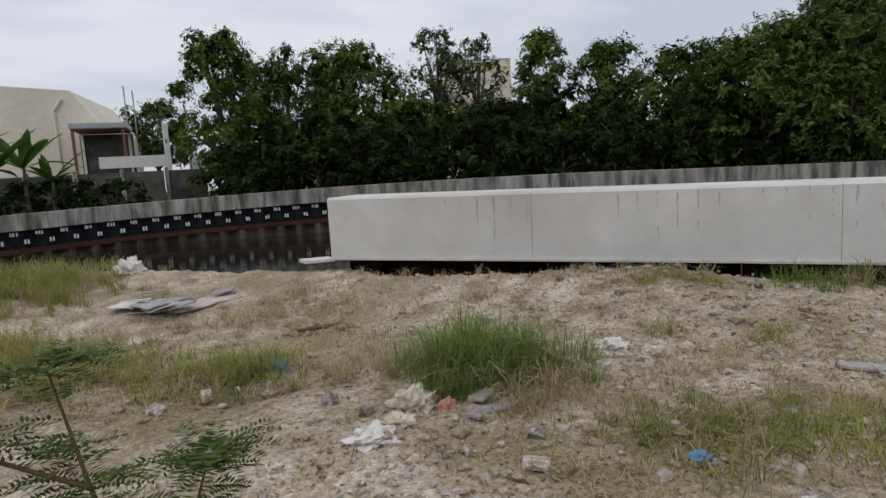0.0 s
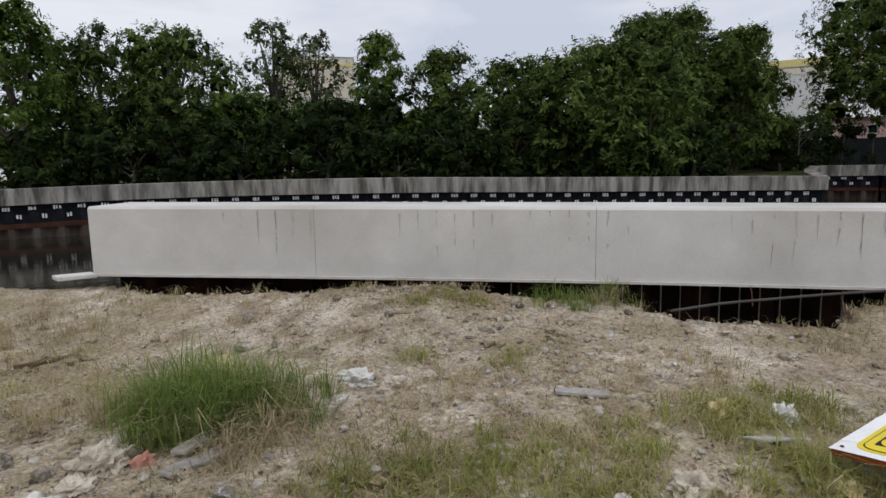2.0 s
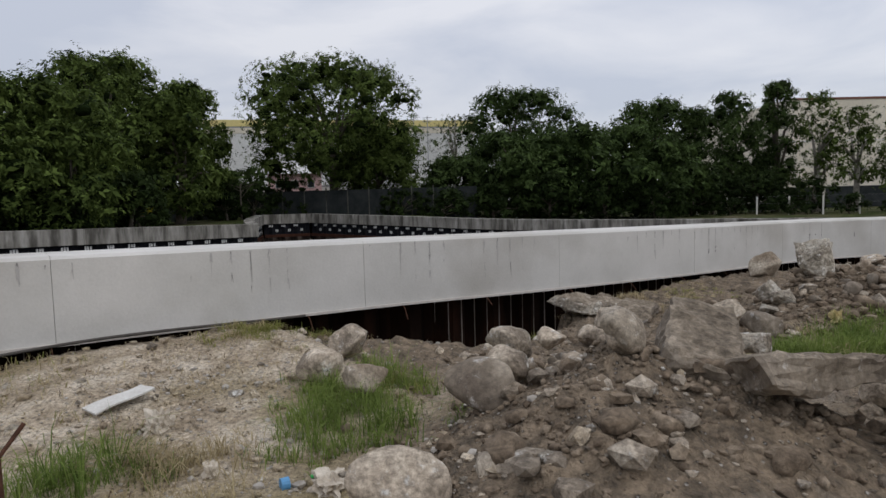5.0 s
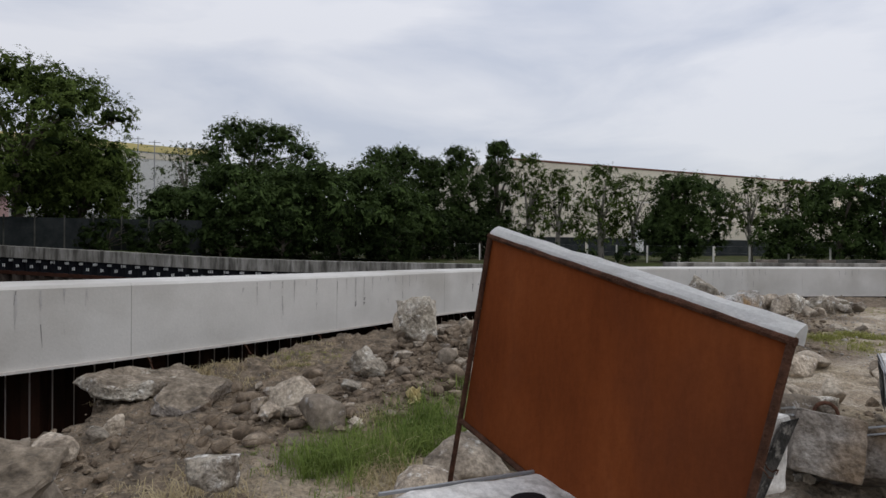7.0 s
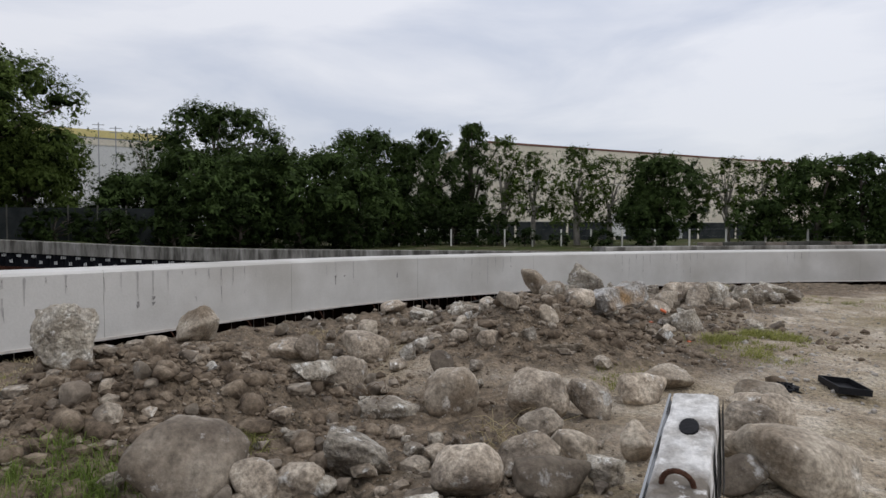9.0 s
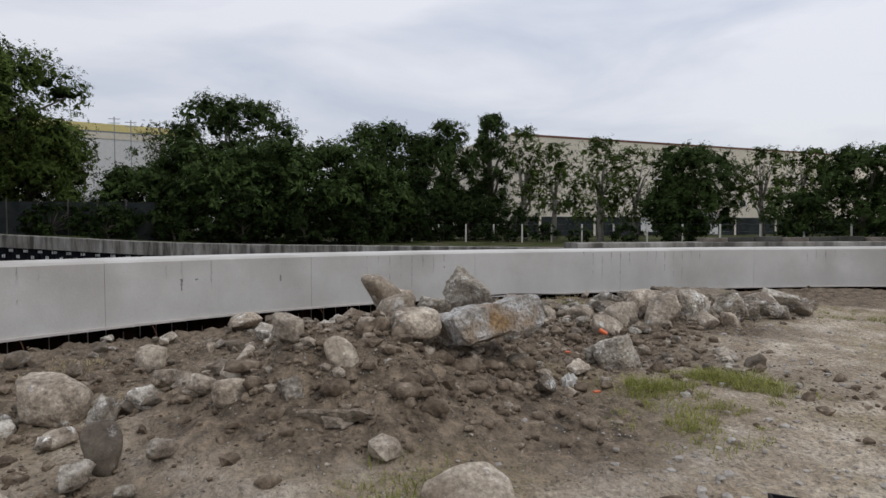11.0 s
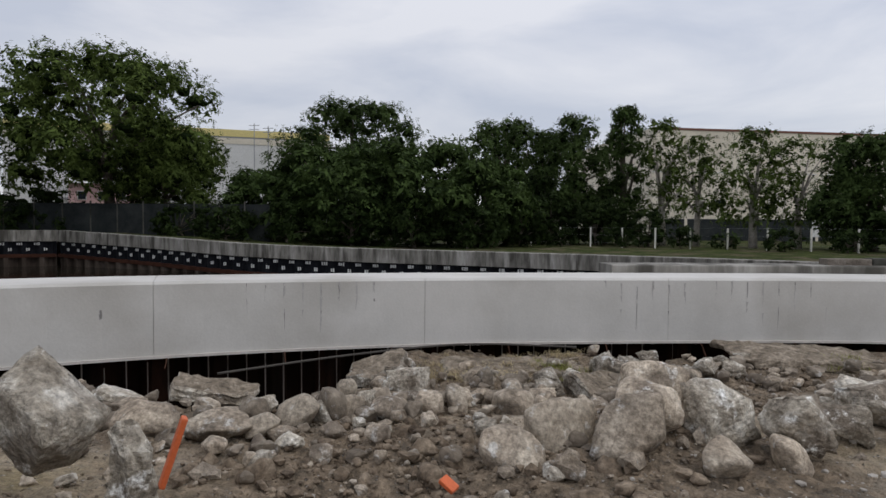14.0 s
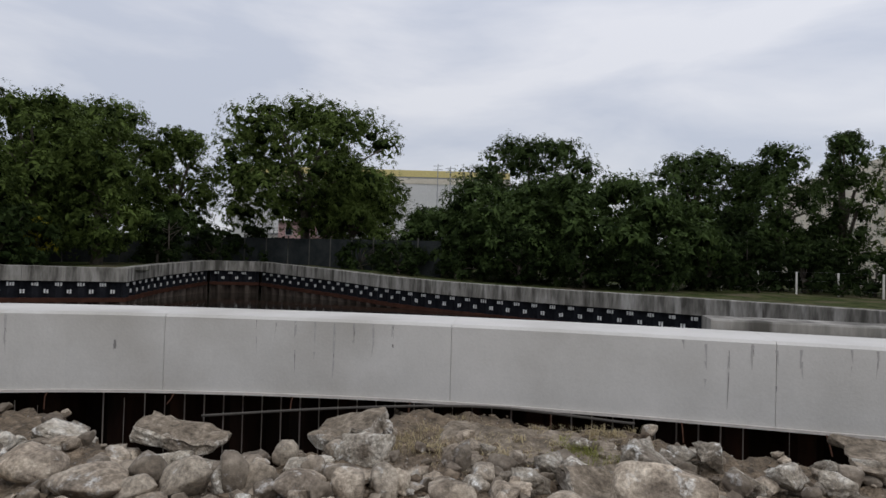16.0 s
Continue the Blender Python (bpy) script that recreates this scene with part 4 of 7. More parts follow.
canopy = thing("canopy", Matrix.Translation((-7.6, 64.0, 0)), "flat dark canopy on red-brown posts beside the house", "canopy")
part("roof", box(0, 0, 6.75, 4.0, 4.4, 0.42, bevel=0.03), M_GALV, canopy)
part("soffit", box(0, 0, 6.5, 3.8, 4.2, 0.1), M_REDTRIM, canopy)
for x, y in ((-1.8, -2.0), (1.7, -2.0), (-1.8, 2.0), (1.7, 2.0)):
    part("post", box(x, y, 3.2, 0.2, 0.2, 6.6), M_REDTRIM if y < 0 else M_CREAM, canopy)
part("back_wall", box(0, 2.15, 4.6, 4.0, 0.1, 3.6), M_MOSSWALL, canopy)
parapet = thing("parapet", Matrix.Translation((-5.2, 61.8, 0)), "low white parapet with a tall end pillar", "parapet")
part("wall", box(0, 0, 3.85, 5.2, 0.25, 0.9), M_WHITEWALL, parapet)
part("pillar", box(2.35, 0, 3.9, 0.42, 0.42, 5.8, bevel=0.03), M_WHITEWALL, parapet)
part("pillar", box(4.4, 0.4, 3.0, 0.9, 0.4, 2.6, bevel=0.03), M_WHITEWALL, parapet)
bw = thing("block_wall", Matrix(), "mossy concrete block boundary wall with posts", "boundary wall")
for i in range(11):
    x0 = -34 + 3.1 * i
    y0 = 58.6 + 0.05 * (x0 + 34)
    part("panel", box(x0 + 1.5, y0, 1.4, 2.8, 0.16, 3.2), M_MOSSWALL, bw)
    part("post", box(x0, y0 - 0.05, 1.5, 0.28, 0.3, 3.5), M_COPING, bw)
for x, y, z in ((-1.2, 60.5, 8.0), (8.0, 72.0, 9.0)):
    pole = thing("utility_pole", Matrix.Translation((x, y, 0)), "slim pale utility pole on the far bank", "pole")
    part("shaft", tube([(0, 0, -0.3), (0, 0, z)], [0.11, 0.08]), M_GALV, pole)
    part("arm", box(0.2, 0, z - 0.4, 0.9, 0.08, 0.08), M_GALV, pole)
for x, y, z in ((104.0, 26.0, 16.9), (103.0, 23.5, 16.3), (-7.2, 80.0, 12.5), (-6.4, 80.0, 12.0)):
    pole = thing("antenna_pole", Matrix.Translation((x, y, 0)), "thin pole with crossbars above the roofs", "pole")
    part("shaft", tube([(0, 0, -0.3), (0, 0, z)], 0.07, 6), M_GALV, pole)
    for dz in (0.3, 0.9):
        part("arm", box(0, 0, z - dz, 0.06, 1.6, 0.08), M_GALV, pole)

# grey sheet fence behind the inlet
fence = thing("sheet_fence", Matrix(), "dull grey corrugated sheet fence behind the inlet", "fence")
fp, fs2 = curve_points([(46, 52), (56, 46), (66.5, 37.5), (69.5, 30), (70.5, 22), (71.0, 12)], 2.4)
for p, q in zip(fp, fp[1:]):
    bm = bmesh.new()
    wall_panel(bm, p[:2], q[:2], 0.0, 3.6, 0.06)
    part("panel", bm, M_GREYFENCE, fence)
    part("post", box(p[0], p[1], 1.9, 0.12, 0.12, 3.9), M_MOSSWALL, fence)

# pale posts of a wire fence on the grass bank
PALE = plain("pale_post_paint", (0.66, 0.64, 0.58), 0.8)
post_mesh = from_bm("post", box(0, 0, 1.0, 0.17, 0.17, 2.9, bevel=0.02), PALE)
wire = thing("post_fence", Matrix(), "row of pale concrete fence posts with thin wires on the bank", "fence")
prev = None
for i in range(22):
    x, y = 84.6 - 0.06 * i * i * 0.5 - 0.45 * i, 2.0 - 3.18 * i
    x = 83.6 - 0.014 * (y + 2) ** 2 * 0.55 if y < -2 else 83.6
    p = part("post", post_mesh, None, wire)
    p.location = (x, y, -0.50)
    p.scale = (0.9, 0.9, 0.84)
    if prev:
        bm = bmesh.new()
        for z in (0.35, 1.15, 1.95):
            add_tube(bm, [(prev[0], prev[1], z - 0.4), (x, y, z - 0.4)], 0.005, 4)
        part("wire", bm, M_GALV, wire)
    prev = (x, y)

# rear wall that stands behind the beam past the bend, with a stub of old brown blockwork on it
i0 = int(np.argmin(abs(beam_p[:, 1] + 10.5) + (beam_p[:, 0] < 15) * 99))
rear_q = np.column_stack([beam_p[i0::3, 0] + beam_n[i0::3, 0] * (BEAM_W + 0.012), beam_p[i0::3, 1] + beam_n[i0::3, 1] * (BEAM_W + 0.012), beam_p[i0::3, 2] + 0.13])
tagged(new("rear_wall", from_bm("rear_wall", sweep(rear_q, [(0, -3.5), (0, -0.02), (0.02, 0), (0.7, 0), (0.7, -3.5)]), M_COPING)), "weathered concrete wall standing close behind the pale beam", "wall", kind="structure")
stub_wall = thing("blockwork_stub", Matrix(), "low stub of brown weathered blockwork on the rear wall", "wall stub")
n_stub = len(rear_q)
for k in range(7):
    q0 = rear_q[min(n_stub - 2, 5 + k)]
    q1 = rear_q[min(n_stub - 1, 6 + k)]
    d = Vector((q1[0] - q0[0], q1[1] - q0[1], 0))
    m = Matrix.Translation(((q0[0] + q1[0]) / 2 + 0.4, (q0[1] + q1[1]) / 2, q0[2] + 0.045)) @ Matrix.Rotation(math.atan2(d.y, d.x), 4, "Z")
    part("block", box(0, 0, 0.015 * (k % 3), d.length * 0.96, 0.3, 0.13, m=None, bevel=0.012), M_MOSSWALL if k % 3 else M_SOIL, stub_wall).matrix_world = m

# ---- materials of the near things ----
M_STONE = surface("river_stone", [(0.175, 0.138, 0.100), (0.36, 0.302, 0.235), (0.54, 0.475, 0.385)], 3.0, 0.9, 0.9, 22.0, vary=0.26, stain=(0.15, 0.122, 0.094), stain_scale=2.4, dist=0.03, scuff=(0.56, 0.54, 0.50), grain=0.5, grain_scale=24.0)
M_STONETAN = surface("tan_stone", [(0.225, 0.185, 0.138), (0.345, 0.295, 0.232), (0.46, 0.405, 0.325)], 3.0, 0.9, 0.7, 20.0, vary=0.2, stain=(0.19, 0.148, 0.105), stain_scale=2.0, scuff=(0.58, 0.54, 0.48), grain=0.48, grain_scale=24.0)
M_STONEDARK = surface("dark_stone", [(0.105, 0.084, 0.062), (0.20, 0.166, 0.128), (0.33, 0.285, 0.228)], 2.6, 0.9, 0.6, 22.0, vary=0.2, stain=(0.12, 0.096, 0.074), stain_scale=2.2, scuff=(0.44, 0.42, 0.39), grain=0.4, grain_scale=16.0)
M_RUBBLE = surface("broken_concrete", [(0.15, 0.125, 0.095), (0.38, 0.338, 0.275), (0.68, 0.645, 0.575)], 4.5, 0.93, 1.0, 24.0, vary=0.22, stain=(0.19, 0.157, 0.122), stain_scale=2.2, dist=0.05, scuff=(0.66, 0.655, 0.63), grain=0.55, grain_scale=22.0)
M_SLABDIRT = surface("dirt_covered_slab", [(0.10, 0.080, 0.058), (0.195, 0.160, 0.120), (0.31, 0.262, 0.205)], 4.0, 0.95, 0.7, 30.0, dist=0.03, grain=0.45, grain_scale=16.0)
M_SLABSTAIN = surface("stained_slab", [(0.15, 0.128, 0.105), (0.35, 0.325, 0.29), (0.60, 0.60, 0.595)], 3.6, 0.92, 1.0, 26.0, stain=(0.27, 0.175, 0.09), stain_scale=2.1, dist=0.05, grain=0.55, grain_scale=26.0)
M_SLABSIDE = surface("stained_slab_side", [(0.10, 0.085, 0.07), (0.21, 0.185, 0.16), (0.36, 0.335, 0.305)], 3.5, 0.93, 0.9, 22.0, stain=(0.20, 0.145, 0.095), stain_scale=1.6, dist=0.05, grain=0.45, grain_scale=14.0)
M_RUST = surface("rusted_sheet", [(0.115, 0.029, 0.008), (0.18, 0.047, 0.013), (0.235, 0.068, 0.021)], 1.6, 0.75, 0.12, 40.0, stretch=(1, 1, 0.4), stain=(0.14, 0.04, 0.015), stain_scale=2.2)
M_RUST.node_tree.nodes["Principled BSDF"].inputs["Specular IOR Level"].default_value = 0.08
M_CABLE = plain("grey_cable_sheath", (0.085, 0.078, 0.07), 0.8)
M_REBAR = surface("rusty_bar", [(0.045, 0.025, 0.018), (0.12, 0.06, 0.04)], 20.0, 0.85, 0.6, 90.0)
M_CANVAS = plain("white_canvas", (0.78, 0.78, 0.77), 0.75, spread=0.05)
M_SIGNYELLOW = plain("sign_yellow", (0.72, 0.56, 0.02), 0.5, spread=0.05)
M_SIGNBLACK = plain("sign_black", (0.016, 0.016, 0.018), 0.5)
M_SIGNRED = plain("faded_red", (0.42, 0.10, 0.09), 0.6)
M_SIGNBLUE = plain("faded_blue", (0.10, 0.13, 0.30), 0.6)
M_PAINTWHITE = surface("flaking_white_paint", [(0.27, 0.25, 0.22), (0.64, 0.625, 0.60), (0.78, 0.77, 0.75)], 5.0, 0.88, 0.7, 26.0, stain=(0.17, 0.148, 0.122), stain_scale=3.0, scuff=(0.72, 0.71, 0.69), grain=0.28, grain_scale=16.0)
M_WHITECHIP = surface("chipped_whitewash", [(0.42, 0.40, 0.37), (0.66, 0.65, 0.63), (0.76, 0.75, 0.73)], 5.0, 0.88, 0.7, 26.0, stain=(0.40, 0.36, 0.31), stain_scale=3.0, grain=0.18, grain_scale=16.0)
M_PAINTBLACK = surface("worn_black_paint", [(0.015, 0.015, 0.016), (0.055, 0.053, 0.05), (0.17, 0.16, 0.15)], 6.0, 0.85, 0.7, 26.0, scuff=(0.38, 0.36, 0.33), grain=0.4, grain_scale=16.0)
M_ORANGE = plain("orange_plastic", (0.62, 0.14, 0.05), 0.5)
M_PINKPIPE = plain("pink_pipe", (0.52, 0.22, 0.15), 0.6)
M_BLACKPLASTIC = plain("black_plastic", (0.018, 0.018, 0.02), 0.4)
M_TANBOARD = surface("tan_board", [(0.36, 0.25, 0.16), (0.50, 0.37, 0.25), (0.58, 0.45, 0.33)], 2.0, 0.85, 0.3, 25.0)
M_PURPLEBOARD = surface("mauve_grey_board", [(0.22, 0.19, 0.19), (0.34, 0.31, 0.31), (0.45, 0.42, 0.42)], 3.0, 0.9, 0.4, 25.0)
M_CARDBOARD = surface("weathered_board", [(0.30, 0.24, 0.18), (0.46, 0.40, 0.34), (0.56, 0.51, 0.46)], 3.0, 0.9, 0.4, 25.0)
M_RAG = surface("dirty_rag", [(0.26, 0.21, 0.16), (0.50, 0.44, 0.36), (0.68, 0.62, 0.53)], 6.0, 0.95, 0.5, 60.0)
M_BAGWHITE = surface("white_plastic_bag", [(0.52, 0.50, 0.46), (0.68, 0.67, 0.64)], 5.0, 0.6, 0.3, 40.0)
M_BAGYELLOW = surface("yellowed_bag", [(0.45, 0.36, 0.16), (0.60, 0.52, 0.30)], 5.0, 0.7, 0.3, 40.0)
M_BAGBLUE = plain("blue_wrapper", (0.10, 0.28, 0.50), 0.45)
M_SALMON = plain("faded_salmon_cloth", (0.46, 0.22, 0.17), 0.8)
M_TEAL = plain("teal_bag", (0.06, 0.36, 0.27), 0.5)
M_GREENPET = plain("green_bottle_plastic", (0.06, 0.38, 0.10), 0.25, bump=0)
M_CLEARPET = plain("dusty_clear_plastic", (0.42, 0.44, 0.46), 0.3)
M_WOODGREY = surface("grey_wood", [(0.24, 0.22, 0.20), (0.40, 0.385, 0.37)], 4.0, 0.9, 0.4, 30.0, stretch=(1, 6, 1))
M_TILE = plain("grey_tile", (0.40, 0.40, 0.385), 0.6)
M_GRASS = leafy("grass_green", (0.115, 0.13, 0.034), (0.42, 0.42, 0.14), 0.4)
M_GRASSLUSH = leafy("grass_lush", (0.07, 0.12, 0.024), (0.30, 0.37, 0.105), 0.4)
M_GRASSDRY = leafy("grass_dry", (0.26, 0.205, 0.11), (0.60, 0.51, 0.32), 0.3)
M_BANANA = leafy("banana_leaf", (0.030, 0.075, 0.015), (0.12, 0.21, 0.05), 0.3)
M_CLOD = surface("soil_clod", [(0.058, 0.042, 0.029), (0.160, 0.122, 0.086), (0.30, 0.243, 0.180)], 5.0, 0.95, 0.6, 30.0, grain=0.5, grain_scale=22.0)
M_TWIG = plain("twig", (0.12, 0.085, 0.055), 0.9)

# ---- stones ----
STONES, CHUNKS = [], []
for k in range(9):
    # worn stone: a hull of few corners, rounded off
    bm = bmesh.new()
    rng = random.Random(70 + k)
    for _ in range(17 + k % 4):
        d = Vector((rng.gauss(0, 1), rng.gauss(0, 1), rng.gauss(0, 0.9))).normalized()
        s = 1 / max(abs(d.x), abs(d.y), abs(d.z))
        bm.verts.new(d * (0.45 + 0.55 * s) * rng.uniform(0.97, 1.12))
    bmesh.ops.convex_hull(bm, input=bm.verts)
    bmesh.ops.delete(bm, geom=[v for v in bm.verts if not v.link_faces], context="VERTS")
    bmesh.ops.subdivide_edges(bm, edges=bm.edges, cuts=2, use_grid_fill=True)
    bmesh.ops.triangulate(bm, faces=bm.faces)
    bmesh.ops.subdivide_edges(bm, edges=bm.edges, cuts=1, use_grid_fill=True)
    for _ in range(4):
        bmesh.ops.smooth_vert(bm, verts=bm.verts, factor=0.5, use_axis_x=True, use_axis_y=True, use_axis_z=True)
    for v in bm.verts:
        v.co *= 1.04 * (1 + 0.10 * noise.noise(v.co * 1.6 + Vector((k, 2, 5))) + 0.035 * noise.noise(v.co * 5.0 + Vector((3, k, 1))))
    STONES.append(bm)
for k in range(7):
    bm = bmesh.new()
    rng = random.Random(40 + k)
    for _ in range(15):
        d = Vector((rng.gauss(0, 1), rng.gauss(0, 1), rng.gauss(0, 0.8))).normalized()
        s = 1 / max(abs(d.x), abs(d.y), abs(d.z)) * 0.92
        bm.verts.new(d * min(s, 1.25))
    bmesh.ops.convex_hull(bm, input=bm.verts)
    bmesh.ops.delete(bm, geom=[v for v in bm.verts if not v.link_faces], context="VERTS")
    bmesh.ops.triangulate(bm, faces=bm.faces)
    bmesh.ops.subdivide_edges(bm, edges=bm.edges, cuts=5, use_grid_fill=True)
    for v in bm.verts:
        n1 = noise.noise(v.co * 2.2 + Vector((k * 3.3, 1, 2)))
        n2 = noise.noise(v.co * 6.0 + Vector((k, 4, 2)))
        n3 = noise.noise(v.co * 13.0 + Vector((4, k, 2)))
        v.co *= 1 + 0.13 * n1 + 0.08 * n2 + 0.035 * n3
    CHUNKS.append(bm)
MESHES = {}


def stone_mesh(source, k, material, name, smooth):
    key = (name, k, material.name)
    if key not in MESHES:
        MESHES[key] = from_bm(name, source[k].copy(), material, smooth)
    return MESHES[key]


placed = [0]


def lay(me, x, y, w, d, h, yaw, turn, label, category, name, sink=0.33):
    z = max(ground_height(x, y), near_height(x, y) - 0.5)
    ob = new(name, me)
    ob.matrix_world = Matrix.Translation((x, y, z + h * sink)) @ Matrix.Rotation(radians(yaw), 4, "Z") @ Matrix.Rotation(radians(-turn), 4, "Y") @ Matrix.Diagonal((w / 2, d / 2, h / 2, 1))
    return tagged(ob, label, category, "stones along the bank")


def rest(me, x, y, z, w, d, h, yaw, turn, label, category, name):
    """A stone wedged on others, its middle at height z."""
    ob = lay(me, x, y, w, d, h, yaw, turn, label, category, name)
    ob.matrix_world = Matrix.Translation((0, 0, z - ob.matrix_world.translation.z)) @ ob.matrix_world
    return ob


def boulder(x, y, w, d, h, yaw, turn):
    placed[0] += 1
    k = placed[0]
    mat = (M_STONE, M_STONE, M_STONETAN, M_STONE, M_STONEDARK, M_STONE, M_STONETAN)[(k * 5) % 7]
    word = {"tan_stone": "tan", "dark_stone": "dark grey", "river_stone": "grey"}[mat.name]
    size = "large" if w > 0.55 else "small" if w < 0.3 else "medium"
    return lay(stone_mesh(STONES, k % 9, mat, "boulder", True), x, y, w, d, h, yaw, turn, f"{size} rounded {word} river boulder lying on the soil", "boulder", "boulder")


def chunk(x, y, w, d, h, yaw, turn):
    placed[0] += 1
    k = placed[0]
    size = "large" if w > 0.55 else "small" if w < 0.3 else "medium"
    return lay(stone_mesh(CHUNKS, k % 7, M_RUBBLE, "concrete_chunk", True), x, y, w, d, h, yaw, turn, f"{size} jagged chunk of pale broken concrete", "concrete chunk", "concrete_chunk")



boulder(6.42, 5.30, 0.58, 0.46, 0.38, -71, 6)
boulder(5.71, 6.46, 0.66, 0.44, 0.30, -71, -8)
boulder(10.86, 4.00, 0.35, 0.30, 0.29, -92, 0)
boulder(11.90, 2.19, 0.45, 0.42, 0.45, -92, 0)
boulder(11.37, 1.93, 0.45, 0.39, 0.38, -92, 0)
boulder(10.17, 0.31, 0.51, 0.45, 0.46, -92, 0)
boulder(9.75, 0.97, 0.59, 0.50, 0.50, -92, 0)
boulder(9.08, 1.38, 0.47, 0.42, 0.43, -92, 0)
boulder(8.60, 1.88, 0.45, 0.36, 0.33, -92, 0)
chunk(12.72, 1.40, 0.35, 0.34, 0.38, -92, 50)
chunk(12.37, 1.28, 0.41, 0.30, 0.24, -92, 0)
chunk(12.11, 1.57, 0.27, 0.21, 0.17, -92, 0)
boulder(16.48, 0.20, 0.57, 0.54, 0.59, -104, 0)
boulder(15.20, -2.02, 0.70, 0.53, 0.43, -104, 0)
boulder(13.75, -1.74, 0.36, 0.35, 0.39, -104, 0)
boulder(15.36, -1.05, 0.46, 0.37, 0.34, -104, 0)
boulder(15.24, -1.29, 0.32, 0.32, 0.37, -104, 0)
boulder(17.04, -2.30, 0.34, 0.30, 0.31, -104, 0)
boulder(14.05, -2.81, 0.31, 0.30, 0.34, -104, 0)
boulder(12.79, -2.61, 0.51, 0.46, 0.49, -104, 0)
boulder(12.39, -3.30, 0.56, 0.50, 0.53, -104, 0)
boulder(11.70, -3.07, 0.36, 0.32, 0.33, -104, 0)
boulder(12.29, -3.79, 0.41, 0.38, 0.40, -104, 0)
boulder(12.53, -4.54, 0.51, 0.39, 0.32, -104, 0)
boulder(12.98, -5.10, 0.52, 0.38, 0.31, -104, 0)
boulder(11.35, -0.43, 0.76, 0.63, 0.59, -104, 0)
boulder(11.71, -0.70, 0.26, 0.20, 0.16, -104, 0)
boulder(11.22, -0.88, 0.34, 0.29, 0.29, -104, 0)
boulder(11.26, -1.17, 0.31, 0.25, 0.21, -104, 0)
boulder(10.85, -2.18, 0.47, 0.38, 0.36, -104, 20)
boulder(11.04, -2.71, 0.41, 0.35, 0.33, -104, 0)
boulder(11.20, -3.12, 0.33, 0.27, 0.25, -104, 0)
boulder(10.69, -2.75, 0.52, 0.36, 0.24, -104, 0)
boulder(11.08, -3.55, 0.23, 0.24, 0.34, -104, 0)
boulder(10.93, -4.27, 0.33, 0.26, 0.24, -104, 0)
boulder(11.28, -4.68, 0.41, 0.33, 0.31, -104, 0)
boulder(11.56, -5.19, 0.31, 0.28, 0.28, -104, 0)
boulder(11.77, -5.12, 0.31, 0.27, 0.26, -104, 0)
boulder(12.14, -5.52, 0.52, 0.37, 0.28, -104, 0)
boulder(10.42, -3.89, 0.31, 0.27, 0.28, -104, 0)
boulder(10.37, -4.24, 0.74, 0.56, 0.47, -104, 0)
chunk(13.38, -1.32, 0.49, 0.38, 0.33, -104, 0)
chunk(11.55, -1.57, 0.43, 0.43, 0.49, -104, 20)
chunk(12.89, -2.01, 0.62, 0.39, 0.20, -104, 0)
chunk(10.74, -3.13, 0.28, 0.25, 0.25, -104, 0)
chunk(15.02, -2.82, 0.31, 0.26, 0.25, -104, 0)
chunk(18.36, -3.46, 0.49, 0.40, 0.35, -104, 0)
boulder(14.82, -3.53, 0.21, 0.19, 0.21, -104, 0)
boulder(19.18, -3.06, 0.49, 0.36, 0.28, -104, 0)
boulder(14.93, -3.95, 0.32, 0.27, 0.25, -104, 0)
boulder(19.80, -10.00, 0.72, 0.58, 0.53, -93, 0)
chunk(16.03, -7.50, 0.52, 0.49, 0.53, -93, 25)
chunk(19.40, -12.06, 0.96, 0.69, 0.52, -93, 0)
chunk(20.33, -13.24, 0.81, 0.63, 0.53, -93, 0)
chunk(18.86, -11.33, 0.53, 0.43, 0.40, -93, 0)
chunk(14.77, -6.22, 0.19, 0.20, 0.26, -93, 20)
chunk(20.87, -9.85, 0.55, 0.44, 0.40, -93, 0)
chunk(16.21, -7.31, 0.23, 0.20, 0.20, -93, 0)
chunk(16.31, -7.86, 0.19, 0.18, 0.21, -93, 0)
chunk(16.00, -8.90, 0.19, 0.14, 0.11, -93, 0)
chunk(20.23, -12.29, 0.52, 0.42, 0.38, -93, 0)
chunk(18.81, -11.86, 0.51, 0.39, 0.32, -93, 0)
chunk(18.92, -12.45, 0.52, 0.41, 0.36, -93, 0)
boulder(20.06, -3.89, 0.58, 0.43, 0.33, -69, 0)
boulder(19.97, -4.74, 0.37, 0.36, 0.40, -69, 0)
boulder(18.56, -5.31, 0.55, 0.42, 0.36, -69, 0)
boulder(18.91, -6.57, 0.37, 0.33, 0.34, -69, 0)
boulder(19.13, -6.82, 0.26, 0.28, 0.35, -69, 0)
boulder(19.24, -7.00, 0.25, 0.24, 0.27, -69, 0)
boulder(18.56, -5.97, 0.56, 0.40, 0.28, -69, 0)
boulder(19.25, -7.34, 0.41, 0.31, 0.25, -69, 0)
boulder(19.38, -7.70, 0.28, 0.25, 0.26, -69, 0)
boulder(19.51, -7.95, 0.24, 0.25, 0.30, -69, 0)
boulder(19.84, -6.80, 0.21, 0.20, 0.23, -69, 0)
boulder(18.94, -6.13, 0.28, 0.27, 0.30, -69, 0)
boulder(18.67, -6.32, 0.30, 0.25, 0.23, -69, 0)
boulder(19.09, -5.63, 0.25, 0.21, 0.21, -69, 0)
chunk(19.39, -4.60, 0.57, 0.41, 0.30, -69, 0)
chunk(20.11, -5.98, 0.87, 0.56, 0.33, -69, -12)
chunk(20.25, -7.42, 0.55, 0.42, 0.35, -69, 8)
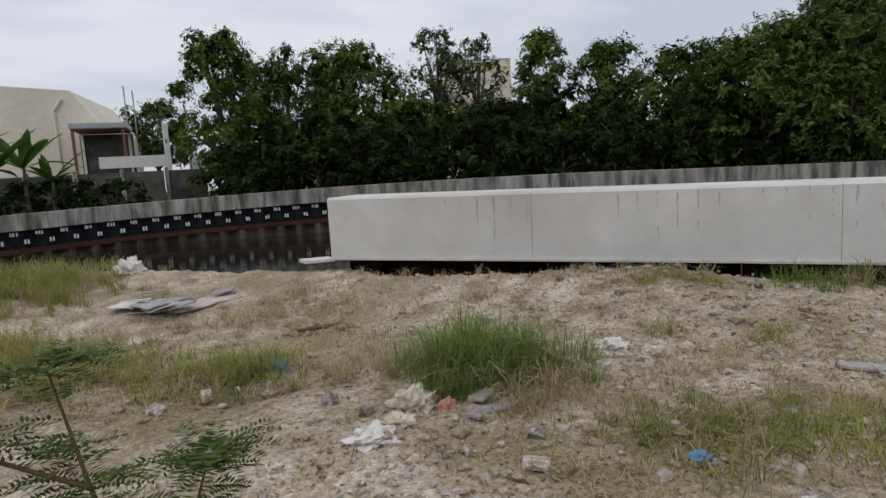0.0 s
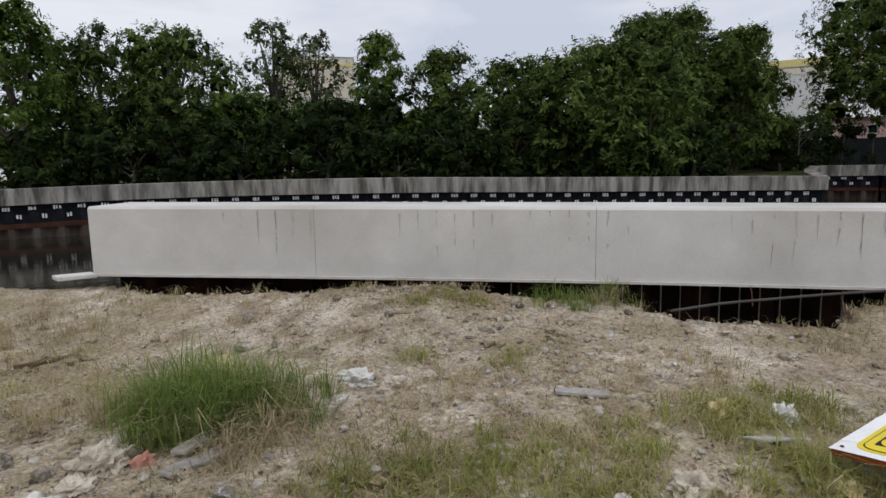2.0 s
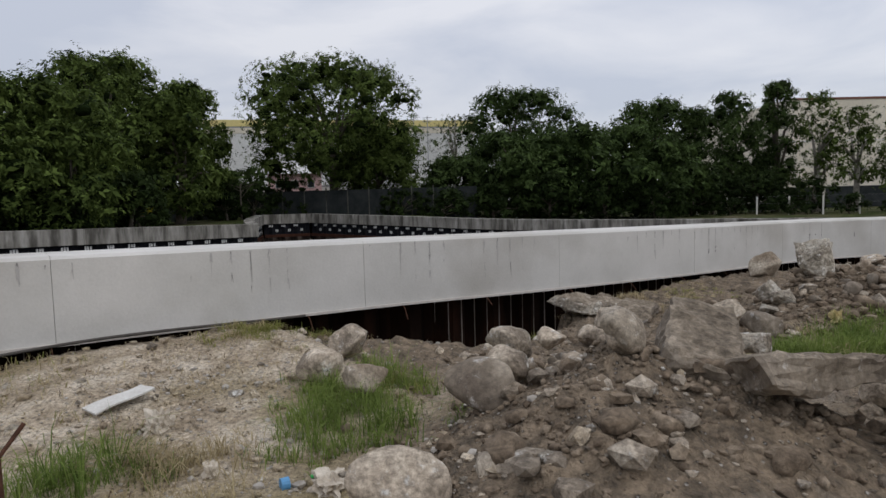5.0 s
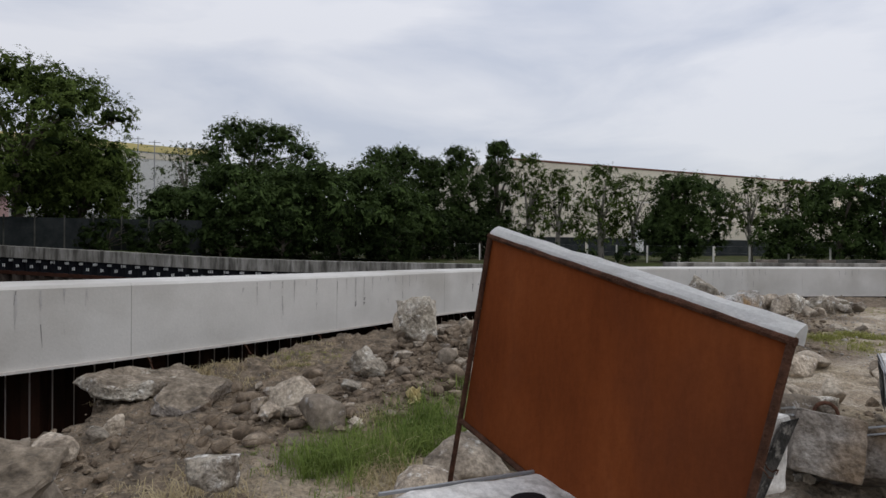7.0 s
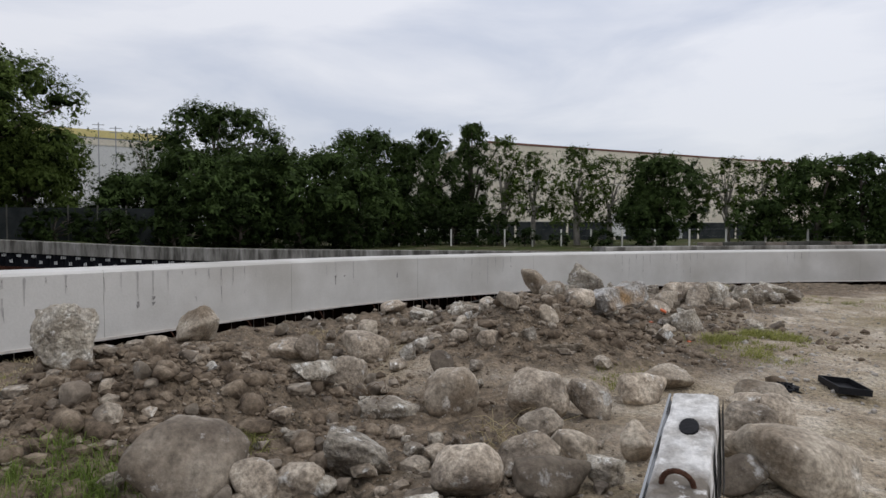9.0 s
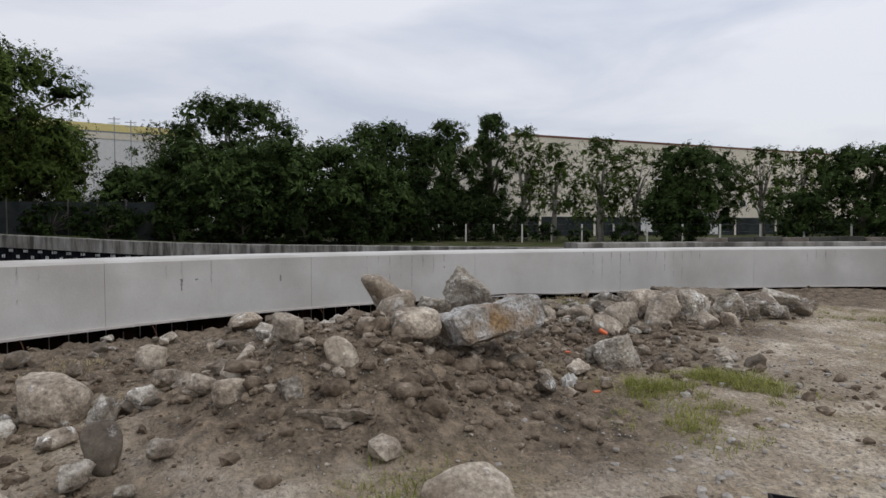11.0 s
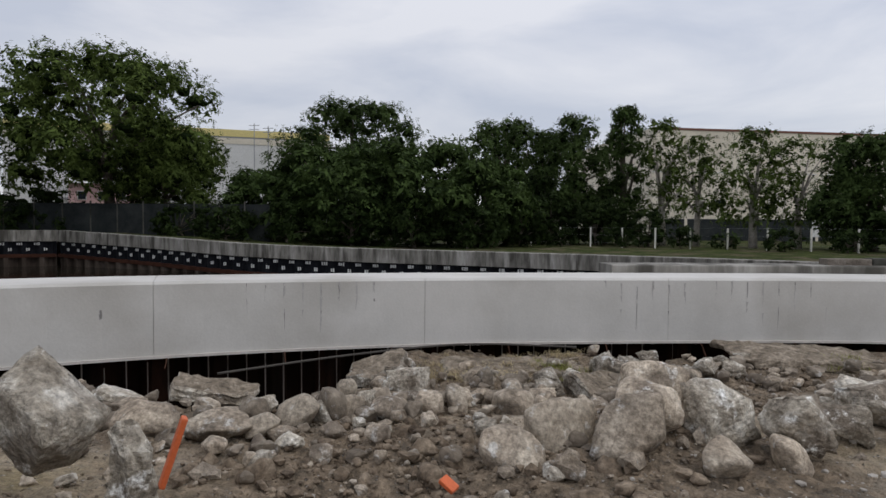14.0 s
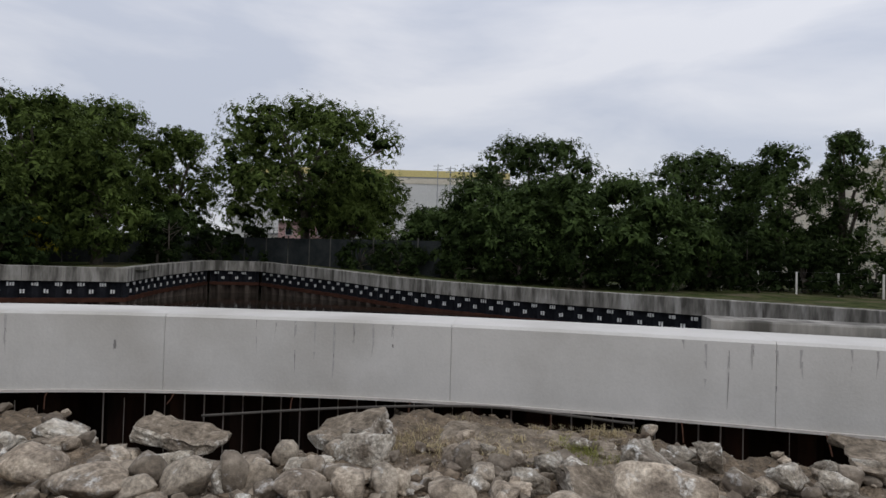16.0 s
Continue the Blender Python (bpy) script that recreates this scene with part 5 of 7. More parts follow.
chunk(21.23, -9.79, 0.40, 0.35, 0.37, -69, 0)
chunk(21.26, -10.06, 0.33, 0.29, 0.30, -69, 0)
chunk(21.37, -10.35, 0.30, 0.28, 0.32, -69, 0)
chunk(21.01, -10.91, 0.35, 0.32, 0.34, -69, 0)
chunk(20.91, -10.60, 0.31, 0.27, 0.27, -69, 0)
chunk(21.15, -11.28, 0.31, 0.25, 0.23, -69, 0)
chunk(21.75, -11.65, 0.28, 0.24, 0.25, -69, 0)
chunk(20.79, -9.03, 0.39, 0.30, 0.25, -69, 0)
chunk(20.10, -5.01, 0.30, 0.26, 0.26, -69, 0)
chunk(19.37, -5.59, 0.31, 0.26, 0.25, -69, 0)
chunk(19.22, -6.13, 0.29, 0.26, 0.26, -69, 0)
chunk(20.50, -9.34, 0.39, 0.30, 0.26, -69, 0)
chunk(20.18, -8.94, 0.33, 0.26, 0.22, -69, 0)
chunk(12.90, 0.72, 0.54, 0.46, 0.66, -88, 6)


# stones wedged on the heaps: x, y, z, width, depth, height, yaw, turn, shape, material
PALE_TOP = "pale jagged lump of broken concrete on the heap"
ROUND = "rounded river boulder resting on the soil heap"
for n_, (x, y, z, w, d, h, yaw, turn, shape, mat) in enumerate((
    (8.94, 6.68, 0.06, 0.42, 0.36, 0.31, -80, 0, 2, M_STONE),
    (9.67, 6.63, 0.11, 0.42, 0.40, 0.38, -70, 10, 4, M_STONE),
    (8.60, 6.10, 0.04, 0.42, 0.36, 0.24, -60, -8, 6, M_STONETAN),
    (7.67, 4.99, 0.26, 0.52, 0.42, 0.38, -85, 18, 1, M_STONEDARK),
    (8.17, 4.85, 0.32, 0.34, 0.32, 0.28, -80, -12, 3, M_STONE),
    (8.75, 4.85, 0.34, 0.36, 0.34, 0.30, -60, 8, 5, M_STONE),
    (8.62, 4.50, 0.42, 0.26, 0.24, 0.20, -40, 0, 7, M_STONE),
    (7.74, 4.02, 0.66, 0.40, 0.34, 0.31, -78, -22, 8, M_STONETAN),
    (8.55, 4.02, 0.58, 0.24, 0.22, 0.20, -60, 0, 0, M_STONE),
    (9.20, 3.95, 0.30, 0.30, 0.26, 0.22, -60, 0, 3, M_STONE),
    (6.95, 5.36, 0.00, 0.24, 0.20, 0.17, -60, 0, 2, M_STONETAN),
    (18.25, -8.42, -0.16, 0.56, 0.52, 0.46, -80, 0, 1, M_STONE),
    (18.58, -8.92, -0.04, 0.64, 0.50, 0.56, -80, 12, 6, M_STONETAN),
    (18.27, -9.32, 0.04, 0.48, 0.42, 0.78, -85, -26, 4, M_STONE),
    (18.63, -9.54, 0.20, 0.56, 0.50, 0.44, -80, -10, 3, M_STONE),
    (17.97, -9.94, 0.00, 0.33, 0.32, 0.34, -80, 0, 7, M_STONE),
    (18.22, -10.52, -0.08, 0.46, 0.32, 0.27, -80, -36, 8, M_STONE),
    (19.47, -8.53, -0.10, 0.40, 0.36, 0.36, -80, 20, 5, M_STONE),
    (15.10, -5.06, 0.55, 0.46, 0.42, 0.31, -75, 4, 0, M_STONE),
    (16.23, -4.87, 0.72, 0.66, 0.42, 0.32, -78, -30, 8, M_STONETAN),
    (15.75, -4.98, 0.60, 0.36, 0.34, 0.32, -75, 16, 2, M_STONETAN),
    (15.21, -4.69, 0.48, 0.28, 0.27, 0.29, -75, 0, 5, M_STONE),
    (16.62, -5.10, 0.62, 0.34, 0.30, 0.24, -75, 0, 3, M_STONE),
    (14.62, -4.42, 0.34, 0.26, 0.26, 0.42, -75, 18, 1, M_STONETAN),
    (14.55, -3.60, 0.16, 0.34, 0.28, 0.22, -75, 0, 6, M_STONE),
    (15.85, -3.95, 0.46, 0.24, 0.22, 0.18, -75, 0, 4, M_STONE),
)):
    tone = {"tan_stone": "tan", "dark_stone": "dark grey", "river_stone": "grey"}[mat.name]
    rest(stone_mesh(STONES, shape, mat, "boulder", True), x, y, z, w, d, h, yaw, turn, f"{tone} {ROUND}", "boulder", "boulder")
for x, y, z, w, d, h, yaw, turn, shape in (
    (18.67, -10.15, 0.10, 0.58, 0.42, 0.68, -80, 8, 2),
    (18.45, -10.75, 0.14, 0.60, 0.46, 0.50, -70, -20, 4),
    (16.50, -5.97, 0.70, 0.60, 0.52, 0.70, -70, -24, 5),
    (16.25, -5.45, 0.58, 0.34, 0.26, 0.32, -60, 20, 1),
    (14.75, -4.80, 0.30, 0.36, 0.30, 0.18, -60, -14, 3),
    (14.35, -4.05, 0.20, 0.22, 0.18, 0.30, -60, 10, 6),
    (9.45, 2.62, 0.22, 0.36, 0.30, 0.24, -60, 0, 3),
    (9.95, 0.84, -0.02, 0.60, 0.46, 0.46, -80, 20, 0),
):
    rest(stone_mesh(CHUNKS, shape, M_RUBBLE, "concrete_chunk", True), x, y, z, w, d, h, yaw, turn, PALE_TOP, "concrete chunk", "concrete_chunk")


def broken_slab(x, y, z, sx, sy, sz, m, seed, top, side, label):
    """A slab with ragged edges; its upper face carries its own material."""
    rng = random.Random(seed)
    bm = box(0, 0, 0, sx, sy, sz)
    for v in bm.verts:
        # broken corners: each one pulled in by its own amount
        v.co.x *= rng.uniform(0.78, 1.04)
        v.co.y *= rng.uniform(0.78, 1.04)
        v.co.z *= rng.uniform(0.75, 1.1)
    bmesh.ops.subdivide_edges(bm, edges=bm.edges, cuts=2, use_grid_fill=True)
    for v in bm.verts:
        d = Vector((noise.noise(v.co * 3.1 + Vector((seed, 0, 0))), noise.noise(v.co * 3.1 + Vector((0, seed, 0))), 0.5 * noise.noise(v.co * 3.1 + Vector((0, 0, seed)))))
        v.co += d * 0.13
    bmesh.ops.bevel(bm, geom=[e for e in bm.edges if e.calc_face_angle(0) > 0.9], offset=0.025, segments=1, affect="EDGES")
    bmesh.ops.triangulate(bm, faces=bm.faces)
    for _ in range(4):
        bmesh.ops.subdivide_edges(bm, edges=[e for e in bm.edges if e.calc_length() > 0.09], cuts=1)
        bmesh.ops.triangulate(bm, faces=bm.faces)
    for v in bm.verts:
        q = v.co
        d = Vector((noise.noise(q * 9 + Vector((seed, 0, 0))), noise.noise(q * 9 + Vector((0, seed, 0))), noise.noise(q * 9 + Vector((0, 0, seed)))))
        e = Vector((noise.noise(q * 24 + Vector((seed, 0, 0))), noise.noise(q * 24 + Vector((0, seed, 0))), noise.noise(q * 24 + Vector((0, 0, seed)))))
        v.co = q + d * 0.030 + e * 0.008
    bm.normal_update()
    me = from_bm("concrete_slab", bm, side)
    me.materials.append(top)
    for p in me.polygons:
        if p.normal.z > 0.75:
            p.material_index = 1
    ob = new("concrete_slab", me)
    ob.matrix_world = Matrix.Translation((x, y, z)) @ m
    return tagged(ob, label, "concrete slab", "stones along the bank")


def axes(yaw, pitch, roll):
    return Matrix.Rotation(radians(yaw), 4, "Z") @ Matrix.Rotation(radians(pitch), 4, "Y") @ Matrix.Rotation(radians(roll), 4, "X")


broken_slab(8.12, 3.42, 0.50, 1.15, 0.52, 0.34, axes(-12, -12, 14), 3, M_SLABDIRT, M_STONEDARK, "large tilted slab of broken concrete paving with dirt on top")
broken_slab(7.80, 2.86, 0.40, 1.30, 0.80, 0.20, axes(-64, 4, -14), 5, M_SLABDIRT, M_STONEDARK, "broken slab covered in dirt and gravel")
broken_slab(15.42, -5.88, 0.53, 1.22, 0.44, 0.35, axes(-62, -4, -10), 8, M_SLABSTAIN, M_SLABSTAIN, "long rust-stained broken concrete block on the heap")
broken_slab(16.55, -6.42, 0.36, 0.55, 0.20, 0.16, axes(-20, 80, 10), 10, M_RUBBLE, M_RUBBLE, "thin upright shard of pale concrete")
broken_slab(14.3, -4.55, 0.02, 0.95, 0.5, 0.10, axes(-40, 14, -14), 11, M_SLABDIRT, M_SLABDIRT, "dirt-covered slab sunk in the heap's slope")
broken_slab(20.25, -5.2, -0.24, 1.0, 0.5, 0.18, axes(-70, 10, 6), 12, M_SLABDIRT, M_RUBBLE, "broken paving slab overhanging the dug-out edge")
broken_slab(20.6, -7.0, -0.02, 0.7, 0.5, 0.16, axes(-80, -10, 10), 13, M_SLABDIRT, M_RUBBLE, "broken paving slab at the dug-out edge")
broken_slab(22.0, -12.6, -0.09, 2.2, 1.0, 0.14, axes(-85, 3, 6), 14, M_SLABDIRT, M_SLABDIRT, "undermined slab of old paving near the beam")


broken_slab(13.15, 3.85, -0.02, 1.5, 0.7, 0.16, axes(-40, 6, 10), 21, M_SLABDIRT, M_RUBBLE, "undermined crust of old paving with dry grass on it")
broken_slab(12.55, 3.25, -0.06, 0.9, 0.5, 0.16, axes(-20, -8, 12), 22, M_SLABDIRT, M_SLABSIDE, "broken crust of paving fallen beside the dug-out gap")
broken_slab(21.35, -8.6, -0.20, 2.0, 0.9, 0.15, axes(-82, 2, 5), 23, M_SLABDIRT, M_RUBBLE, "undermined crust of old paving with dry grass on it")
broken_slab(20.35, -9.6, -0.16, 0.9, 0.5, 0.22, axes(-60, 8, 12), 24, M_SLABDIRT, M_RUBBLE, "broken crust of paving among loose stones")


# ---- fallen caution sign ----
def letters(name, body, size, m, material, parent, label):
    cu = bpy.data.curves.new(name, "FONT")
    cu.body, cu.size, cu.align_x, cu.align_y, cu.extrude, cu.offset = body, size, "CENTER", "CENTER", 0.0008, 0.006
    tmp = new(name, cu)
    bpy.context.view_layer.update()
    me = bpy.data.meshes.new_from_object(tmp)
    bpy.data.objects.remove(tmp)
    me.materials.clear()
    me.materials.append(material)
    ob = part(name, me, None, parent, label)
    ob.matrix_basis = m
    return ob


def rounded_plate(w, h, r, t, z):
    bm = bmesh.new()
    pts = []
    for cx, cy, a0 in ((w / 2 - r, h / 2 - r, 0), (-w / 2 + r, h / 2 - r, 90), (-w / 2 + r, -h / 2 + r, 180), (w / 2 - r, -h / 2 + r, 270)):
        for a in range(0, 91, 15):
            pts.append((cx + r * math.cos(radians(a0 + a)), cy + r * math.sin(radians(a0 + a))))
    lo, hi = [bm.verts.new((x, y, z)) for x, y in pts], [bm.verts.new((x, y, z + t)) for x, y in pts]
    bm.faces.new(lo[::-1])
    bm.faces.new(hi)
    for i in range(len(pts)):
        j = (i + 1) % len(pts)
        bm.faces.new((lo[i], lo[j], hi[j], hi[i]))
    return bm


SX, SY = 1.52, 1.04
sign = thing("caution_sign", Matrix.Translation((4.96, 8.165, 0.11)) @ Matrix.Rotation(radians(-0.5), 4, "Z") @ Matrix.Rotation(radians(-6.0), 4, "X"), "yellow caution board with white border, fallen flat on the grass", "sign")
sign.scale = (0.95, 0.95, 1.0)
part("board", box(0, 0, -0.02, SX, SY, 0.035, bevel=0.006), M_RUST, sign, "rusted steel backing")
bm = bmesh.new()
nx_, ny_ = 24, 16
grid = [[bm.verts.new(((i / nx_ - 0.5) * (SX + 0.02), (j / ny_ - 0.5) * (SY + 0.02), 0.0015 + (0.004 * noise.noise(Vector((i * 0.5, j * 0.5, 2))) + 0.004) * (1 if i in (0, nx_) or j in (0, ny_) else 0.0))) for i in range(nx_ + 1)] for j in range(ny_ + 1)]
for j in range(ny_):
    for i in range(nx_):
        bm.faces.new((grid[j][i], grid[j][i + 1], grid[j + 1][i + 1], grid[j + 1][i]))
part("canvas", bm, M_CANVAS, sign, "white printed canvas wrapped round the board")
part("border_line", rounded_plate(1.36, 0.88, 0.10, 0.002, 0.003), M_SIGNYELLOW, sign)
part("border_line", rounded_plate(1.30, 0.82, 0.08, 0.0015, 0.0055), M_SIGNBLACK, sign)
part("panel", rounded_plate(1.285, 0.805, 0.075, 0.0015, 0.0076), M_SIGNYELLOW, sign, "yellow sign panel")
part("title_band", rounded_plate(1.12, 0.25, 0.01, 0.0015, 0.0095), M_SIGNBLACK, sign).location = (0.0, 0.235, 0)
letters("lettering", "CAUTION", 0.255, Matrix.Translation((0.0, 0.235, 0.0125)) @ Matrix.Diagonal((1.0, 1.05, 1, 1)), M_SIGNYELLOW, sign, "yellow capital letters CAUTION")
letters("lettering", "MEN AT", 0.195, Matrix.Translation((0.235, 0.005, 0.011)), M_SIGNBLACK, sign, "black capital letters MEN AT")
letters("lettering", "WORK", 0.215, Matrix.Translation((0.285, -0.205, 0.011)), M_SIGNBLACK, sign, "black capital letters WORK")
part("roundel", rounded_plate(0.20, 0.20, 0.099, 0.0015, 0.0105), M_CANVAS, sign, "pale round emblem").location = (-0.17, -0.03, 0)
part("roundel_core", rounded_plate(0.15, 0.15, 0.074, 0.0015, 0.0125), M_SIGNRED, sign).location = (-0.17, -0.03, 0)
part("roundel_bar", rounded_plate(0.12, 0.05, 0.02, 0.0015, 0.0145), M_SIGNBLUE, sign).location = (-0.17, -0.05, 0)
part("dark_shape", rounded_plate(0.34, 0.10, 0.045, 0.0015, 0.0105), M_SIGNBLACK, sign, "plain dark rounded shape").matrix_basis = Matrix.Translation((-0.40, -0.16, 0)) @ Matrix.Rotation(radians(-20), 4, "Z")
part("dark_shape", rounded_plate(0.36, 0.05, 0.02, 0.0015, 0.0105), M_SIGNBLACK, sign).matrix_basis = Matrix.Translation((-0.38, -0.29, 0)) @ Matrix.Rotation(radians(8), 4, "Z")
part("dark_shape", rounded_plate(0.09, 0.09, 0.044, 0.0015, 0.0105), M_SIGNBLACK, sign).location = (-0.50, -0.04, 0)
bm = bmesh.new()
tri_v = [bm.verts.new(v) for v in ((-0.12, -0.30, 0.0118), (0.08, -0.30, 0.0118), (-0.02, -0.14, 0.0118))]
bm.faces.new(tri_v)
part("dark_shape", bm, M_SIGNBLACK, sign)
for x in (-0.70, 0.70):
    for y in (-0.48, 0.48):
        part("bolt", rounded_plate(0.022, 0.022, 0.0105, 0.006, 0.004), M_REBAR, sign).location = (x, y, 0)
part("leg", tube([(-0.70, -0.50, -0.03), (-0.60, -1.34, -0.08)], 0.011, 6), M_REBAR, sign, "rusty bar leg")
part("leg", tube([(0.74, -0.50, -0.03), (0.84, -1.30, 0.02)], 0.011, 6), M_REBAR, sign, "rusty bar leg")
part("foot_bar", tube([(-0.60, -1.32, 0.12), (-0.60, -1.34, -0.12), (-0.60, -1.36, -0.30)], 0.012, 6), M_REBAR, sign)
part("foot_bar", tube([(0.98, -1.33, 0.36), (0.86, -1.28, 0.24), (0.84, -1.27, -0.10)], 0.012, 6), M_REBAR, sign)

# ---- standing sign seen from behind ----
P_TL, P_TR, P_BL = Vector((8.49, 1.19, 1.65)), Vector((7.07, 0.70, 1.335)), Vector((8.60, 1.25, 0.64))
ux = (P_TR - P_TL)
W2 = ux.length
ux.normalize()
uz = (P_TL - P_BL)
H2 = uz.length
uz = (uz - ux * uz.dot(ux)).normalized()
uy = uz.cross(ux)
board_m = Matrix((ux, uy, uz)).transposed().to_4x4()
board_m.translation = P_TL + ux * W2 / 2 - uz * H2 / 2
back = thing("standing_sign", board_m, "rust-brown steel back of a leaning sign board wrapped in white canvas", "sign")
part("sheet", box(0, 0, 0, W2 - 0.03, 0.012, H2 - 0.03), M_RUST, back, "plain rusted steel sheet")
# uy points away from or towards the walk: the canvas lies on the far face
away = -1 if uy.dot(Vector((5.6, 2.1, 1.6)) - P_TL) > 0 else 1
bm = bmesh.new()
bays = 26
for i in range(bays + 1):
    # canvas stretched over the far face, its free edge slack and wavy
    u = i / bays
    for j in range(9):
        w = j / 8
        bm.verts.new(((u - 0.5) * (W2 - 0.09) - 0.035, away * (0.022 + 0.010 * math.sin(math.pi * w) + 0.010 * noise.noise(Vector((u * 9, w * 5, 3)))), (w - 0.5) * H2 + 0.010 * noise.noise(Vector((u * 14, w * 3, 7)))))
bm.verts.ensure_lookup_table()
for i in range(bays):
    for j in range(8):
        a = i * 9 + j
        bm.faces.new((bm.verts[a], bm.verts[a + 9], bm.verts[a + 10], bm.verts[a + 1]))
bmesh.ops.solidify(bm, geom=bm.faces[:], thickness=0.003)
bmesh.ops.recalc_face_normals(bm, faces=bm.faces)
part("canvas", bm, M_CANVAS, back, "white slack canvas face")
bm = bmesh.new()
lap = [(-0.020, -0.004), (-0.014, 0.010), (0.004, 0.028), (0.030, 0.040), (0.044, 0.024), (0.046, -0.03)]
for i in range(bays + 1):
    u = i / bays
    for y0, z0 in lap:
        n0 = 0.006 * noise.noise(Vector((u * 12, y0 * 30, 1)))
        bm.verts.new(((u - 0.5) * (W2 - 0.01), away * (y0 + n0), H2 / 2 + z0 + 0.008 * noise.noise(Vector((u * 10, z0 * 40, 5)))))
bm.verts.ensure_lookup_table()
for i in range(bays):
    for j in range(len(lap) - 1):
        a = i * len(lap) + j
        bm.faces.new((bm.verts[a], bm.verts[a + len(lap)], bm.verts[a + len(lap) + 1], bm.verts[a + 1]))
bmesh.ops.solidify(bm, geom=bm.faces[:], thickness=0.003)
bmesh.ops.recalc_face_normals(bm, faces=bm.faces)
part("canvas_fold", bm, M_CANVAS, back, "white canvas lapped over the top edge")
for nm, a, c in (("frame_bar", (-W2 / 2, 0, H2 / 2 - 0.012), (W2 / 2, 0, H2 / 2 - 0.012)), ("frame_bar", (-W2 / 2, 0, -H2 / 2 + 0.012), (W2 / 2, 0, -H2 / 2 + 0.012)), ("leg", (-W2 / 2 + 0.012, 0, H2 / 2), (-W2 / 2 - 0.02, 0, -H2 / 2 - 0.75)), ("leg", (W2 / 2 - 0.012, 0, H2 / 2), (W2 / 2 - 0.03, 0, -H2 / 2 - 0.55))):
    part(nm, tube([Vector(a) - Vector((0, 0.016 * away, 0)), Vector(c) - Vector((0, 0.016 * away, 0))], 0.014, 8), M_REBAR, back, "ribbed rusty bar")
for x, z in ((-W2 / 2 + 0.36, H2 / 2), (0.12, H2 / 2), (W2 / 2, 0.1), (-W2 / 2, 0.0)):
    w = part("wire_tie", tube([(0.03 * math.cos(t), 0.03 * math.sin(t) * away, 0.012 * math.sin(3 * t)) for t in np.linspace(0, 6.0, 14)], 0.0025, 5), M_REBAR, back)
    w.location = (x, -0.005 * away, z - 0.01)


# ---- toppled concrete barriers ----
def barrier(x, y, z, l, w, h, m, stripes, label, loops=1):
    b = thing("concrete_barrier", Matrix.Translation((x, y, z)) @ m, label, "barrier", "toppled barriers")
    bm = bmesh.new()
    add_box(bm, 0, 0, 0, l, w, h, bevel=0.03)
    bmesh.ops.subdivide_edges(bm, edges=bm.edges, cuts=5, use_grid_fill=True)
    for v in bm.verts:
        # chipped corners and a worn, uneven face
        q = v.co.copy()
        rim = max(0.0, sum(abs(a) / (b / 2) for a, b in zip(q, (l, w, h))) - 2.25)
        chip = max(0.0, noise.noise(q * 4.5 + Vector((y, x, 3)))) * rim * 0.16
        v.co += q.normalized() * (0.016 * noise.noise(q * 7 + Vector((x, y, 0))) + 0.007 * noise.noise(q * 19 + Vector((x, y, 5))) - chip)
    part("body", bm, M_WHITECHIP if stripes < 0 else M_PAINTWHITE if stripes else M_SLABSIDE, b)
    if stripes < 0:
        return b
    for i in range(max(0, stripes)):
        px = -l / 2 + l * (i + 0.5) / stripes
        for sy in (-1, 1):
            bm = bmesh.new()
            s = l / stripes * 0.46
            q = [bm.verts.new((px + a, sy * (w / 2 + 0.016), c)) for a, c in ((-s / 2 - 0.13, -h * 0.46), (s / 2 - 0.13, -h * 0.46), (s / 2 + 0.13, h * 0.46), (-s / 2 + 0.13, h * 0.46))]
            f = bm.faces.new(q if sy < 0 else q[::-1])
            bmesh.ops.solidify(bm, geom=[f], thickness=0.012)
            part("stripe", bm, M_PAINTBLACK, b, "worn black stripe")
    # Flat black disc paints the dark of a recessed socket; nothing is cut.
    bm = bmesh.new()
    bmesh.ops.create_cone(bm, cap_ends=True, segments=16, radius1=0.075, radius2=0.07, depth=0.02, matrix=Matrix.Translation((l * 0.18, 0, h / 2 + 0.003)) @ Matrix.Diagonal((1.2, 0.7, 1, 1)))
    part("socket", bm, M_SIGNBLACK, b, "black disc painted as the dark of a lifting socket")
    for i in range(loops):
        lp = part("lifting_loop", tube([(0, 0.07 * math.cos(t), 0.075 * math.sin(t)) for t in np.linspace(-0.3, math.pi + 0.3, 12)], 0.013, 8), M_REBAR, b, "rusty lifting loop")
        lp.location = (-l * 0.22, 0, h / 2 + 0.0)
    for sy in (-0.12, 0.12):
        part("edge_strip", box(0, w / 2 + 0.012, h / 2 + sy * 0.2 - 0.03, l * 0.94, 0.012, 0.012), M_GALV, b)
    return b


barrier(7.82, 1.40, 0.34, 0.84, 0.44, 0.50, axes(-72, 4, 6), 2, "toppled concrete barrier with flaking black and white stripes", 0)
stub = barrier(7.45, 1.98, 0.24, 0.62, 0.38, 0.50, axes(-55, 6, -5), 3, "short broken barrier end with peeling white and yellow paint", 0)
part("paint_patch", box(-0.325, 0.02, 0.10, 0.012, 0.26, 0.13, bevel=0.004), M_SIGNYELLOW, stub, "worn yellow paint patch")
barrier(7.0, 2.05, -0.05, 0.45, 0.30, 0.32, axes(-75, 0, 0), -1, "small whitewashed concrete block on the rubble", 0)
barrier(8.80, -0.24, 0.33, 1.05, 0.42, 0.50, axes(-78, -3, 6), 3, "toppled concrete barrier with flaking black and white stripes", 0)
barrier(9.15, -1.45, 0.22, 1.0, 0.40, 0.40, axes(-38, 14, 6), 0, "grey broken barrier with a rusty lifting loop")
